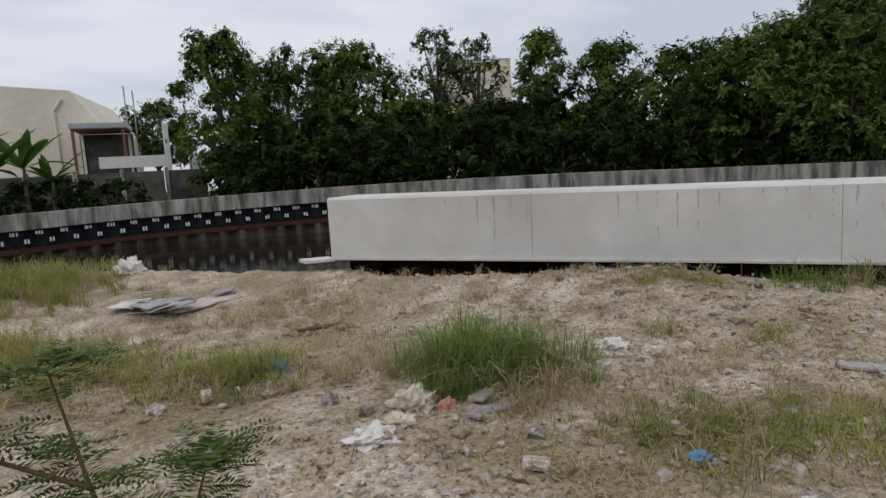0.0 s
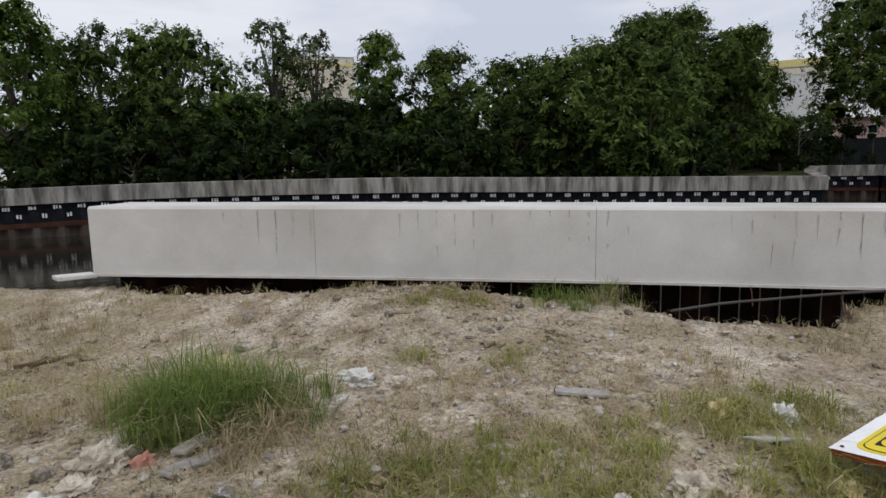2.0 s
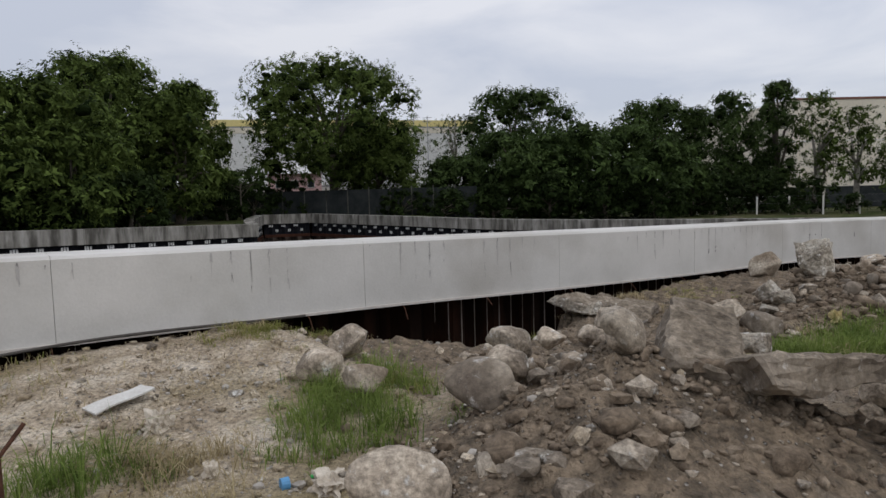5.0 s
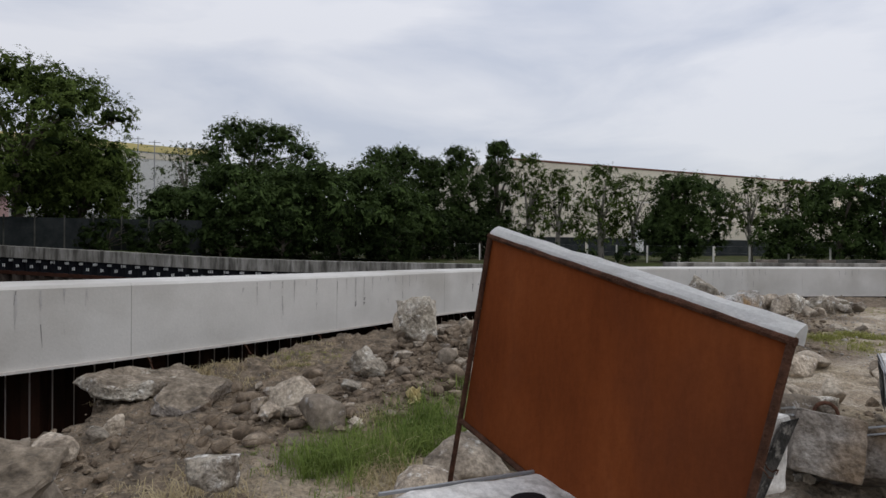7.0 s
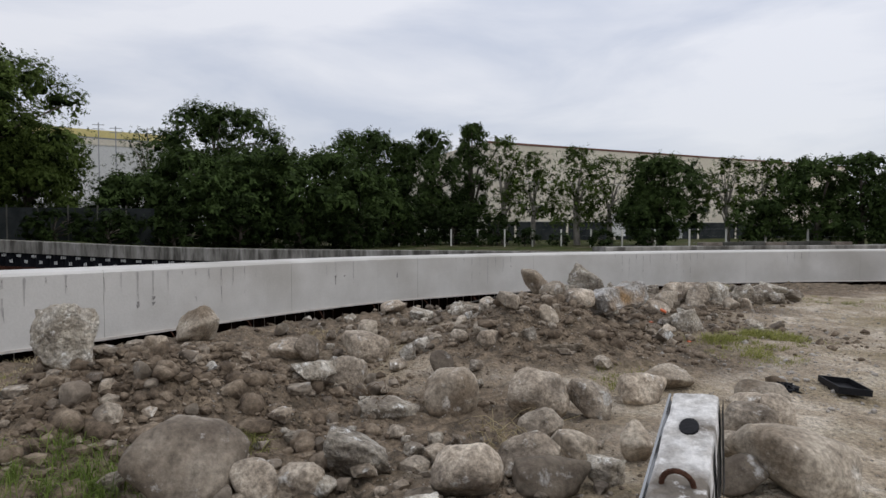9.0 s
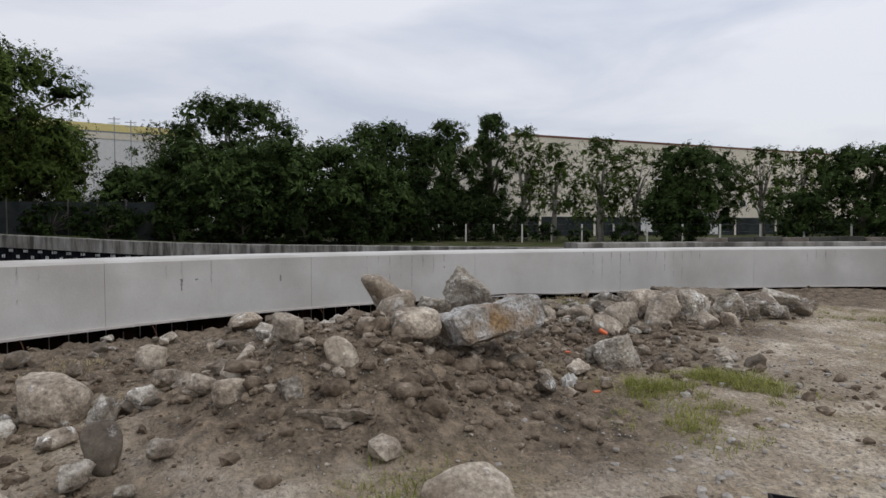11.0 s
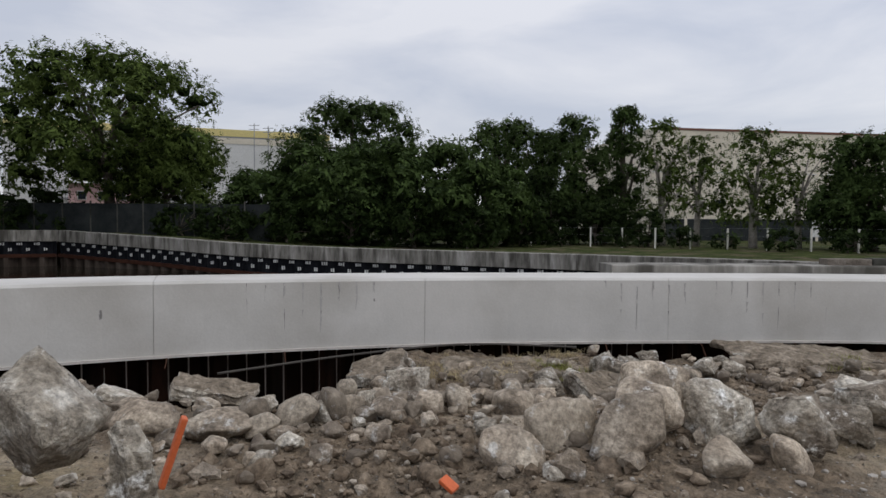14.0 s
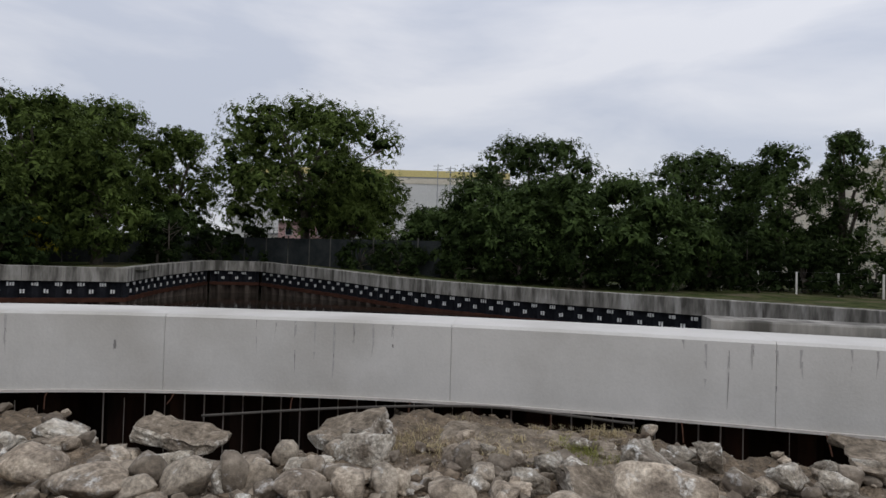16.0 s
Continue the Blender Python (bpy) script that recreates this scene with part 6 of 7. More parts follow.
barrier(9.05, -1.85, 0.12, 0.8, 0.34, 0.34, axes(20, 20, 20), 0, "grey broken barrier end lying askew", 0)
barrier(9.82, -3.07, 0.24, 1.35, 0.26, 0.44, axes(-41, -12, -3), 3, "long toppled barrier with worn black and white paint")
barrier(5.98, 4.62, -0.29, 0.80, 0.40, 0.34, axes(-62, -3, 4), -1, "white chipped concrete block beside the footpath", 0)


# ---- litter ----
def crumple(name, x, y, sx, sy, sz, material, label, category, seed, yaw=0.0):
    """A crumpled sheet or bag: folded faces, pulled down to the ground at its rim."""
    bm = bmesh.new()
    bmesh.ops.create_icosphere(bm, subdivisions=4 if sx > 0.2 else 3, radius=1)
    for v in bm.verts:
        d = v.co.copy()
        n1 = noise.noise(d * 2.2 + Vector((seed, 0, 0)))
        n2 = abs(noise.noise(d * 4.5 + Vector((0, seed, 0))))
        n3 = abs(noise.noise(d * 9.5 + Vector((seed, seed, 0))))
        r = 1 + 0.55 * n1 - 0.55 * n2 - 0.30 * n3
        v.co = Vector((d.x * r * sx / 2, d.y * r * sy / 2, max(d.z, -0.15) * r * sz))
    ob = new(name, from_bm(name, bm, material))
    ob.matrix_world = Matrix.Translation((x, y, ground_height(x, y) + sz * 0.1)) @ Matrix.Rotation(radians(yaw), 4, "Z")
    return tagged(ob, label, category, "litter")


def sheet_piece(name, x, y, sx, sy, t, yaw, material, label, category, lift=0.03, pitch=3.0, roll=2.0):
    bm = box(0, 0, 0, sx, sy, t, bevel=min(t * 0.3, 0.01))
    bmesh.ops.subdivide_edges(bm, edges=bm.edges, cuts=4, use_grid_fill=True)
    for v in bm.verts:
        v.co.z += 0.03 * noise.noise(Vector((v.co.x * 4, v.co.y * 4, x)))
        v.co.x += 0.03 * noise.noise(Vector((v.co.y * 7, x, y)))
    ob = new(name, from_bm(name, bm, material))
    ob.matrix_world = Matrix.Translation((x, y, ground_height(x, y) + lift)) @ axes(yaw, pitch, roll)
    return tagged(ob, label, category, "litter")


rb = random.Random(12)
for k in range(13):
    # a loose pile of torn board, higher in the middle
    u, v = rb.uniform(-1, 1), rb.uniform(-1, 1)
    big = k < 4
    sheet_piece("board_sheet", -1.05 + u * 0.62 + v * 0.15, 16.2 + v * 0.55, rb.uniform(0.7, 1.1) if big else rb.uniform(0.25, 0.55), rb.uniform(0.4, 0.6) if big else rb.uniform(0.16, 0.34), 0.02, rb.uniform(-25, 45), (M_PURPLEBOARD, M_CARDBOARD, M_BAGWHITE, M_WOODGREY)[k % 4], ("mauve-grey sheet of board in a loose pile", "torn tan piece of board in a loose pile", "torn whitish piece of board in a loose pile", "weathered grey piece of board in a loose pile")[k % 4], "board", 0.015 + 0.020 * k * (1 - 0.4 * abs(u)), rb.uniform(-5, 5), rb.uniform(-5, 5))
crumple("white_bag", -1.74, 19.0, 0.5, 0.36, 0.24, M_BAGWHITE, "white plastic sack at the water's edge", "sack", 1.0)
crumple("wrapper", 0.0, 12.95, 0.30, 0.2, 0.10, M_BAGBLUE, "blue and yellow food wrapper in the grass", "wrapper", 2.0)
crumple("wrapper", -0.06, 12.8, 0.16, 0.12, 0.07, M_BAGYELLOW, "yellowed scrap of plastic in the grass", "wrapper", 2.5)
crumple("rag", 0.80, 11.45, 0.46, 0.30, 0.16, M_RAG, "heap of dirty pale rags", "rag", 3.0, 30)
crumple("rag", 0.64, 11.24, 0.34, 0.26, 0.07, M_RAG, "heap of dirty pale rags", "rag", 3.7, 80)
crumple("rag", 1.02, 11.35, 0.17, 0.10, 0.08, M_SALMON, "small faded red cloth among rags", "rag", 3.9)
crumple("cloth", 0.40, 11.05, 0.36, 0.22, 0.09, M_BAGWHITE, "white cloth crumpled on bare earth", "cloth", 4.0, 10)
sheet_piece("sandal_sole", 1.30, 11.12, 0.42, 0.13, 0.03, 20, M_WOODGREY, "grey flat shoe sole shaped board on the earth", "sole", 0.03)
sheet_piece("sandal_sole", 1.36, 11.38, 0.34, 0.12, 0.03, 38, M_WOODGREY, "grey flat shoe sole shaped board on the earth", "sole", 0.05)
sheet_piece("flat_stone", 1.15, 10.3, 0.18, 0.16, 0.03, 60, M_RUBBLE, "flat pale stone flake on the earth", "stone", 0.01)
crumple("wrapper", 1.95, 9.9, 0.16, 0.11, 0.06, M_BAGBLUE, "small blue wrapper in short grass", "wrapper", 5.0)
crumple("sack", 2.78, 11.8, 0.36, 0.22, 0.12, M_BAGWHITE, "small white filled plastic bag", "bag", 6.0, -35)
crumple("sack", 2.98, 11.48, 0.32, 0.24, 0.12, M_RAG, "dusty pale bag on dry earth", "bag", 7.0)
crumple("sack", 1.95, 12.85, 0.40, 0.24, 0.16, M_BAGYELLOW, "yellowed plastic bag behind a grass clump", "bag", 8.0)
sheet_piece("plank", 4.05, 10.4, 0.42, 0.10, 0.03, -40, M_WOODGREY, "short grey plank on the earth", "plank")
sheet_piece("plank", 0.66, 14.3, 0.62, 0.07, 0.04, 25, M_TWIG, "rotten stick of wood on the ground", "stick")
sheet_piece("tile", 4.35, 9.02, 0.24, 0.30, 0.015, 70, M_TILE, "broken grey floor tile leaning on grass", "tile", 0.08, 22, 5)
sheet_piece("tile", 4.18, 8.72, 0.20, 0.14, 0.012, 30, M_TILE, "broken grey floor tile on the earth", "tile", 0.02)
crumple("paper", 4.95, 9.25, 0.26, 0.20, 0.12, M_BAGWHITE, "crumpled white paper beside the sign", "paper", 9.0)
crumple("paper", 4.20, 8.55, 0.22, 0.16, 0.08, M_BAGYELLOW, "crumpled yellowed paper beside the sign", "paper", 9.5)
crumple("paper", 3.45, 9.05, 0.30, 0.22, 0.12, M_RAG, "crumpled pale plastic in grass", "plastic", 9.8)
crumple("paper", 3.05, 9.20, 0.16, 0.12, 0.08, M_BAGWHITE, "crumpled white cup in grass", "cup", 9.9)
crumple("sack", 4.60, 9.55, 0.26, 0.20, 0.12, M_BAGYELLOW, "yellowed bag in the grass", "bag", 10.0)
crumple("drink_pouch", 5.18, 7.60, 0.13, 0.09, 0.17, M_BAGBLUE, "pale blue drink pouch with a straw", "pouch", 11.0)
part("straw", tube([(0, 0, 0.12), (0.02, 0.0, 0.24)], 0.004, 5), M_CANVAS, bpy.data.objects["drink_pouch"])
crumple("plastic", 4.98, 7.45, 0.2, 0.14, 0.07, M_CLEARPET, "clear crumpled plastic by the sign", "plastic", 12.0)
crumple("plastic", 5.35, 7.30, 0.26, 0.14, 0.07, M_RAG, "dirty pale plastic by the sign", "plastic", 12.6)
sheet_piece("foam_sheet", 8.05, 8.15, 0.52, 0.22, 0.02, -25, M_BAGWHITE, "bent white foam sheet on the earth", "foam", 0.05, -8, 4)
crumple("rag", 7.70, 7.55, 0.26, 0.22, 0.18, M_RAG, "grey-white rag heap on grass", "rag", 13.0)
crumple("paper", 7.05, 6.72, 0.14, 0.12, 0.10, M_RAG, "small white scrap in grass", "paper", 13.5)
crumple("plastic", 6.95, 5.85, 0.42, 0.26, 0.10, M_RAG, "torn pale packaging by a green bottle", "packaging", 14.0, 30)
crumple("plastic", 5.72, 6.95, 0.12, 0.09, 0.08, M_BAGWHITE, "small white and red scrap near a boulder", "scrap", 14.4)
crumple("sack", 11.6, 1.0, 0.22, 0.16, 0.14, M_BAGYELLOW, "yellow plastic bag in green grass", "bag", 15.0)
crumple("plastic", 11.3, 1.6, 0.40, 0.18, 0.05, M_RAG, "pale plastic strip in green grass", "plastic", 15.5)
crumple("sack", 20.1, -4.1, 0.22, 0.14, 0.12, M_TEAL, "teal plastic bag among stones", "bag", 16.0)
crumple("plastic", 15.2, -6.6, 0.2, 0.16, 0.14, M_BAGWHITE, "white torn plastic at the soil bank", "plastic", 17.5)
crumple("plastic", 12.55, -6.2, 0.42, 0.22, 0.07, M_BLACKPLASTIC, "torn black plastic on the path", "plastic", 18.0)


def bottle(x, y, l, r, yaw, material, label):
    b = thing("plastic_bottle", Matrix.Translation((x, y, ground_height(x, y) + r * 0.9)) @ axes(yaw, 90, 0), label, "bottle", "litter")
    prof = [(-0.5, 0.0), (-0.5, 0.8), (-0.42, 1.0), (-0.1, 1.0), (-0.05, 0.92), (0.0, 1.0), (0.22, 0.98), (0.36, 0.55), (0.42, 0.32), (0.45, 0.32)]
    bm = bmesh.new()
    add_tube(bm, [(0, 0, z * l) for z, _ in prof], [max(k, 0.02) * r for _, k in prof], 14)
    part("body", bm, material, b, smooth=True)
    part("cap", tube([(0, 0, 0.45 * l), (0, 0, 0.52 * l)], r * 0.38, 12), M_CANVAS if material is M_CLEARPET else material, b)
    part("label_band", tube([(0, 0, -0.28 * l), (0, 0, -0.08 * l)], r * 1.02, 14), M_BAGBLUE if material is M_GREENPET else M_RAG, b)


bottle(-0.52, 12.5, 0.36, 0.055, 10, M_CLEARPET, "squashed clear plastic bottle on bare earth")
bottle(6.93, 6.1, 0.26, 0.04, -50, M_GREENPET, "green plastic drink bottle lying in grass")

sheet_piece("board_sheet", -4.15, 16.5, 1.5, 1.0, 0.03, 10, M_TANBOARD, "tan sheet of board at the edge of the tall grass", "board", 0.10, -3, 8)
# black tray on the path
tray = thing("black_tray", Matrix.Translation((12.35, -6.78, ground_height(12.35, -6.78) + 0.02)) @ axes(-25, 0, 4), "shallow black plastic tray on the path", "tray", "litter")
part("base", box(0, 0, 0, 0.50, 0.30, 0.012), M_BLACKPLASTIC, tray)
for sx, sy, lx, ly in ((0, 0.15, 0.52, 0.015), (0, -0.15, 0.52, 0.015), (0.255, 0, 0.015, 0.31), (-0.255, 0, 0.015, 0.31)):
    part("rim", box(sx, sy, 0.03, lx, ly, 0.07, bevel=0.004), M_BLACKPLASTIC, tray)


def strip(x, y, z, l, yaw, pitch, label, w=0.075):
    ob = new("plastic_strip", from_bm("plastic_strip", box(0, 0, 0, l, w, w * 0.5, bevel=w * 0.15), M_ORANGE))
    ob.matrix_world = Matrix.Translation((x, y, z)) @ axes(yaw, pitch, 15)
    return tagged(ob, label, "strip", "orange strips")


strip(17.26, -6.26, 0.22, 0.46, -70, -72, "bright orange plastic strip standing in the rubble")
strip(17.42, -8.0, 0.0, 0.12, -120, 28, "small bright orange plastic scrap in the soil")
strip(14.9, -6.75, -0.08, 0.09, -60, 5, "small bright orange plastic scrap in the soil", 0.03)
strip(16.35, -7.05, -0.02, 0.09, -60, 8, "small bright orange plastic scrap in the soil", 0.035)
pipe = tagged(new("pipe_offcut", from_bm("pipe_offcut", tube([(0, 0, 0), (0.10, 0.01, 0.05), (0.22, 0.02, 0.075), (0.38, 0.02, 0.08)], [0.052, 0.053, 0.053, 0.054], 14), M_PINKPIPE, True)), "short bent salmon-pink plastic pipe offcut", "pipe")
pipe.matrix_world = Matrix.Translation((8.75, 2.20, 0.10)) @ axes(-78, 0, 0)

# ---- cables and bars along the beam's foot ----


def cable(pts, r, label, name="cable"):
    q, _ = curve_points(pts, 0.15)
    tagged(new(name, from_bm(name, tube(q, r, 7), M_CABLE, True)), label, "cable")


cable([(6.6, 11.3, 0.02), (7.6, 10.9, 0.06), (9.4, 9.6, 0.16), (11.2, 7.75, 0.12)], 0.018, "rusty steel bar lying across the dug-out gap", "steel_bar")
cable([(20.75, -5.0, -0.16), (21.5, -6.5, -0.06), (22.1, -8.0, -0.01), (22.5, -9.6, -0.10)], 0.016, "grey cable slung below the beam's foot")
for k in range(26):
    s = 6.0 + k * 1.55
    i = int(np.argmin(abs(beam_s - s)))
    p, n2 = beam_p[i], beam_n[i]
    z = p[2] - BEAM_H - 0.02
    rng = random.Random(k)
    q = [(p[0] - n2[0] * 0.02, p[1] - n2[1] * 0.02, z), (p[0] - n2[0] * 0.10, p[1] - n2[1] * 0.10, z - 0.05), (p[0] - n2[0] * (0.14 + 0.1 * rng.random()), p[1] - n2[1] * 0.2, z - 0.10 - 0.12 * rng.random())]
    ob = part("bar_end", tube(q, 0.008, 5), M_REBAR, beam)

# streaks on the face of the beam, joints of lime on the piles below it
rng = random.Random(5)


def face_patch(bm, s, z0, z1, w, out=0.004):
    i = int(np.clip(np.searchsorted(beam_s, s), 1, len(beam_s) - 2))
    p, n2 = beam_p[i], beam_n[i]
    d = Vector((n2[1], -n2[0], 0))
    c = Vector((p[0], p[1], 0)) - Vector((n2[0], n2[1], 0)) * out
    zt = p[2]
    k = rng.uniform(0.25, 0.7)
    sh = rng.uniform(-0.01, 0.01)
    v = [bm.verts.new(c + d * a + Vector((0, 0, zt - b2))) for a, b2 in ((-w / 2, z0), (w / 2, z0), (w * k / 2 + sh, (z0 + z1) / 2), (sh * 2 + w * 0.08, z1), (sh * 2 - w * 0.08, z1), (-w * k / 2 + sh, (z0 + z1) / 2))]
    bm.faces.new(v)


for mat, count, wide in ((M_STREAKPALE, 300, 0.026), (M_STREAK, 130, 0.012)):
    bm = bmesh.new()
    for _ in range(count):
        c = rng.choice([2.6, 5.2, 6.9, 9.4, 10.2, 12.8, 15.5, 17.0, 20.6, 22.4, 24.0, 27.0, 30.6, 31.4, 36.0, 37.6, 38.2, 42.0]) + rng.gauss(0, 0.32)
        z0 = 0.04 + abs(rng.gauss(0, 0.05)) if rng.random() < 0.7 else rng.uniform(0.1, 0.55)
        face_patch(bm, max(0.2, c), z0, min(0.85, z0 + abs(rng.gauss(0.06, 0.12)) + 0.03), wide * rng.uniform(0.4, 1.4), 0.003 + 0.001 * rng.random())
    part("streaks", bm, mat, beam, "dark water streaks")["kind"] = "stuff"
for s, z0, z1, w in ((26.55, 0.30, 0.42, 0.10), (26.65, 0.44, 0.52, 0.06), (28.45, 0.33, 0.47, 0.07), (22.5, 0.40, 0.55, 0.12), (27.0, 0.33, 0.37, 0.12), (31.9, 0.28, 0.33, 0.05)):
    bm = bmesh.new()
    for _ in range(7):
        dz = rng.uniform(0, z1 - z0)
        face_patch(bm, s + rng.gauss(0, w * 0.2), z0 + dz, z0 + dz + (z1 - z0) * rng.uniform(0.2, 0.5), w * rng.uniform(0.2, 0.6), 0.005 + 0.0006 * rng.random())
    part("mark", bm, M_STREAK, beam, "dark scuff mark")
bm = bmesh.new()
for _ in range(560):
    s = rng.choice([8.7, 9.6, 17.2, 18.6, 19.5, 20.2, 26.0, 30.0, 31.0, 32.0, 35.0]) + rng.gauss(0, 0.7)
    i = int(np.clip(np.searchsorted(beam_s, s), 1, len(beam_s) - 2))
    p, n2 = beam_p[i], beam_n[i]
    w = rng.uniform(0.006, 0.022)
    top_z = p[2] - BEAM_H - abs(rng.gauss(0, 0.15))
    ln = rng.uniform(0.3, 1.3)
    c = Vector((p[0] + n2[0] * 0.37, p[1] + n2[1] * 0.37, 0))
    d = Vector((n2[1], -n2[0], 0))
    v = [bm.verts.new(c + d * a + Vector((0, 0, zz))) for a, zz in ((-w / 2, top_z), (w / 2, top_z), (w / 3, top_z - ln), (-w / 4, top_z - ln))]
    bm.faces.new(v)
part("lime_drips", bm, M_DRIP, piles, "thin chalky drips")["kind"] = "stuff"


# ---- grass ----
def blades(points, heights, lean, material, name, label, seed):
    """Many bent blades in one object: each is three triangles."""
    g = np.random.default_rng(seed)
    n = len(points)
    th = g.random(n) * 2 * np.pi
    a = np.stack([np.cos(th), np.sin(th), np.zeros(n)], 1)
    side = np.stack([-a[:, 1], a[:, 0], np.zeros(n)], 1)
    w = (0.0018 + 0.0030 * g.random(n))[:, None]
    h = heights[:, None]
    up = np.array([0, 0, 1.0])
    bend = (lean * (0.3 + 0.9 * g.random(n)))[:, None]
    mid = points + up * h * 0.6 + a * h * bend * 0.35
    tip = points + up * h * (1.0 - 0.35 * bend) + a * h * bend
    v = np.stack([points - side * w, points + side * w, mid - side * w * 0.8, mid + side * w * 0.8, tip], 1).reshape(-1, 3)
    o = (np.arange(n) * 5)[:, None]
    f = np.concatenate([o + [0, 1, 3], o + [0, 3, 2], o + [2, 3, 4]], 0)
    return tagged(new(name, from_arrays(name, v, f, material)), label, "grass", kind="stuff")


def spread(centres, seed):
    """Blade feet round tuft centres (x, y, radius, height, count)."""
    g = np.random.default_rng(seed)
    pts, hs = [], []
    for x, y, r, h, c in centres:
        for _ in range(max(3, int(c * 0.10))):
            # one tussock: blades that rise close together, of mixed length
            dx, dy = g.normal(size=2) * r * 0.58
            px, py = x + dx, y + dy
            if beam_near(px, py)[0] < 0.05:
                continue
            z = ground_height(px, py) - 0.012
            tall = h * (0.5 + 0.75 * g.random()) * math.exp(-0.30 * (dx * dx + dy * dy) / (r * r))
            k = int(18 + 18 * g.random())
            q = g.normal(size=(k, 2)) * (0.025 + 0.06 * g.random())
            pts.extend(zip(px + q[:, 0], py + q[:, 1], np.full(k, z)))
            hs.extend(tall * (0.35 + 0.85 * g.random(k)))
    return np.array(pts), np.array(hs)


LUSH = [(1.5, 11.75, 0.47, 0.55, 1125), (1.45, 12.2, 0.42, 0.49, 675), (2.0, 11.75, 0.38, 0.44, 600), (6.85, 12.25, 0.51, 0.36, 675), (6.0, 12.6, 0.42, 0.29, 375), (10.5, 1.4, 0.51, 0.25, 1425), (11.1, 0.9, 0.51, 0.23, 1125), (10.3, 2.0, 0.34, 0.23, 525), (11.5, 0.2, 0.42, 0.21, 675), (6.8, 7.5, 0.38, 0.34, 525), (5.8, 7.1, 0.34, 0.3, 450), (8.0, 6.0, 0.59, 0.3, 975), (8.6, 6.4, 0.42, 0.25, 525), (9.0, 6.0, 0.42, 0.29, 375), (11.9, 7.9, 0.34, 0.21, 225)]
MID = [(-0.4, 13.0, 0.5, 0.42, 585), (-3.4, 18.6, 1.6, 0.5, 2600), (-5.5, 17.5, 2.0, 0.6, 3600), (-7.5, 18.0, 2.2, 0.6, 3200), (-4.2, 18.0, 0.8, 0.45, 1300), (-2.6, 14.4, 1.1, 0.35, 1500), (-3.5, 13.4, 1.2, 0.3, 1200), (-1.4, 13.6, 0.7, 0.3, 455), (2.8, 9.8, 0.6, 0.18, 585), (2.2, 10.1, 0.5, 0.18, 455), (3.4, 9.4, 0.6, 0.18, 455), (4.5, 13.4, 0.4, 0.14, 195), (5.0, 12.9, 0.35, 0.12, 162), (4.1, 11.35, 0.25, 0.16, 104), (3.5, 11.95, 0.18, 0.2, 78)]
MID += [(11.0, 7.5, 0.7, 0.16, 585), (10.3, 8.1, 0.6, 0.16, 455), (5.2, 9.3, 0.4, 0.22, 292), (4.5, 9.5, 0.4, 0.24, 325), (4.2, 8.7, 0.35, 0.28, 273), (5.2, 7.6, 0.3, 0.2, 162), (14.5, 1.9, 0.6, 0.1, 260), (14.9, -7.4, 0.3, 0.16, 422), (15.0, -8.3, 0.4, 0.16, 585), (15.3, -8.0, 0.3, 0.14, 227), (14.0, -7.2, 0.6, 0.1, 455), (13.2, -4.7, 0.3, 0.14, 169), (21.2, -9.2, 0.4, 0.14, 325), (21.9, -13.0, 0.5, 0.14, 325), (12.0, -0.6, 0.3, 0.16, 195)]
MID += [(11.4, 4.9, 0.3, 0.16, 143), (8.9, 6.0, 0.4, 0.2, 195), (12.3, -7.9, 0.5, 0.12, 195), (18.6, -13.5, 1.0, 0.1, 325)]
DRY = [(0.7, 12.7, 0.8, 0.26, 495), (0.2, 15.3, 0.9, 0.24, 450), (2.4, 16.6, 0.7, 0.26, 495), (3.6, 15.6, 0.7, 0.24, 450), (4.6, 14.7, 0.7, 0.22, 405), (5.6, 13.8, 0.6, 0.22, 360), (1.7, 11.3, 0.5, 0.28, 270), (3.0, 11.0, 1.1, 0.12, 720), (1.8, 10.3, 0.9, 0.12, 585), (3.6, 10.2, 1.0, 0.11, 495), (4.6, 10.2, 0.8, 0.1, 270), (7.2, 7.0, 0.6, 0.22, 360), (6.4, 6.6, 0.5, 0.2, 225), (10.9, 7.9, 0.8, 0.14, 315), (9.9, 2.8, 0.5, 0.16, 225)]
DRY += [(13.2, 3.9, 0.5, 0.12, 420), (21.4, -8.7, 0.6, 0.10, 420), (22.0, -9.4, 0.4, 0.1, 260), (10.0, 1.4, 0.5, 0.16, 180), (20.9, -8.2, 0.6, 0.1, 405), (20.7, -7.7, 0.4, 0.1, 225), (13.6, 3.2, 0.6, 0.14, 315), (14.3, 2.3, 0.5, 0.12, 225), (-2.0, 13.0, 1.2, 0.24, 405), (-1.5, 15.2, 1.2, 0.2, 360), (11.6, 6.3, 0.3, 0.2, 135), (4.9, 9.9, 0.7, 0.14, 225), (16.9, -1.6, 0.5, 0.12, 135), (2.9, 14.6, 0.8, 0.12, 225), (14.2, 3.9, 0.6, 0.12, 500), (14.8, 3.1, 0.6, 0.12, 500), (15.6, 2.0, 0.5, 0.1, 300), (21.4, -8.0, 0.5, 0.1, 300)]
LUSH = [(x, y, r * 1.05, h * 1.2, c * 0.62) for x, y, r, h, c in LUSH]
DRY += [(x, y, r, h * 0.8, c * 0.3) for x, y, r, h, c in MID if y > 6]
DRY += [(1.6, 11.75, 0.55, 0.50, 330), (1.4, 12.2, 0.5, 0.46, 200), (6.8, 12.2, 0.5, 0.3, 150), (10.6, 1.3, 0.7, 0.22, 200)]
p, h = spread(LUSH, 1)
blades(p, h, 1.0, M_GRASSLUSH, "lush_grass", "lush green grass clumps on the waste ground", 11)
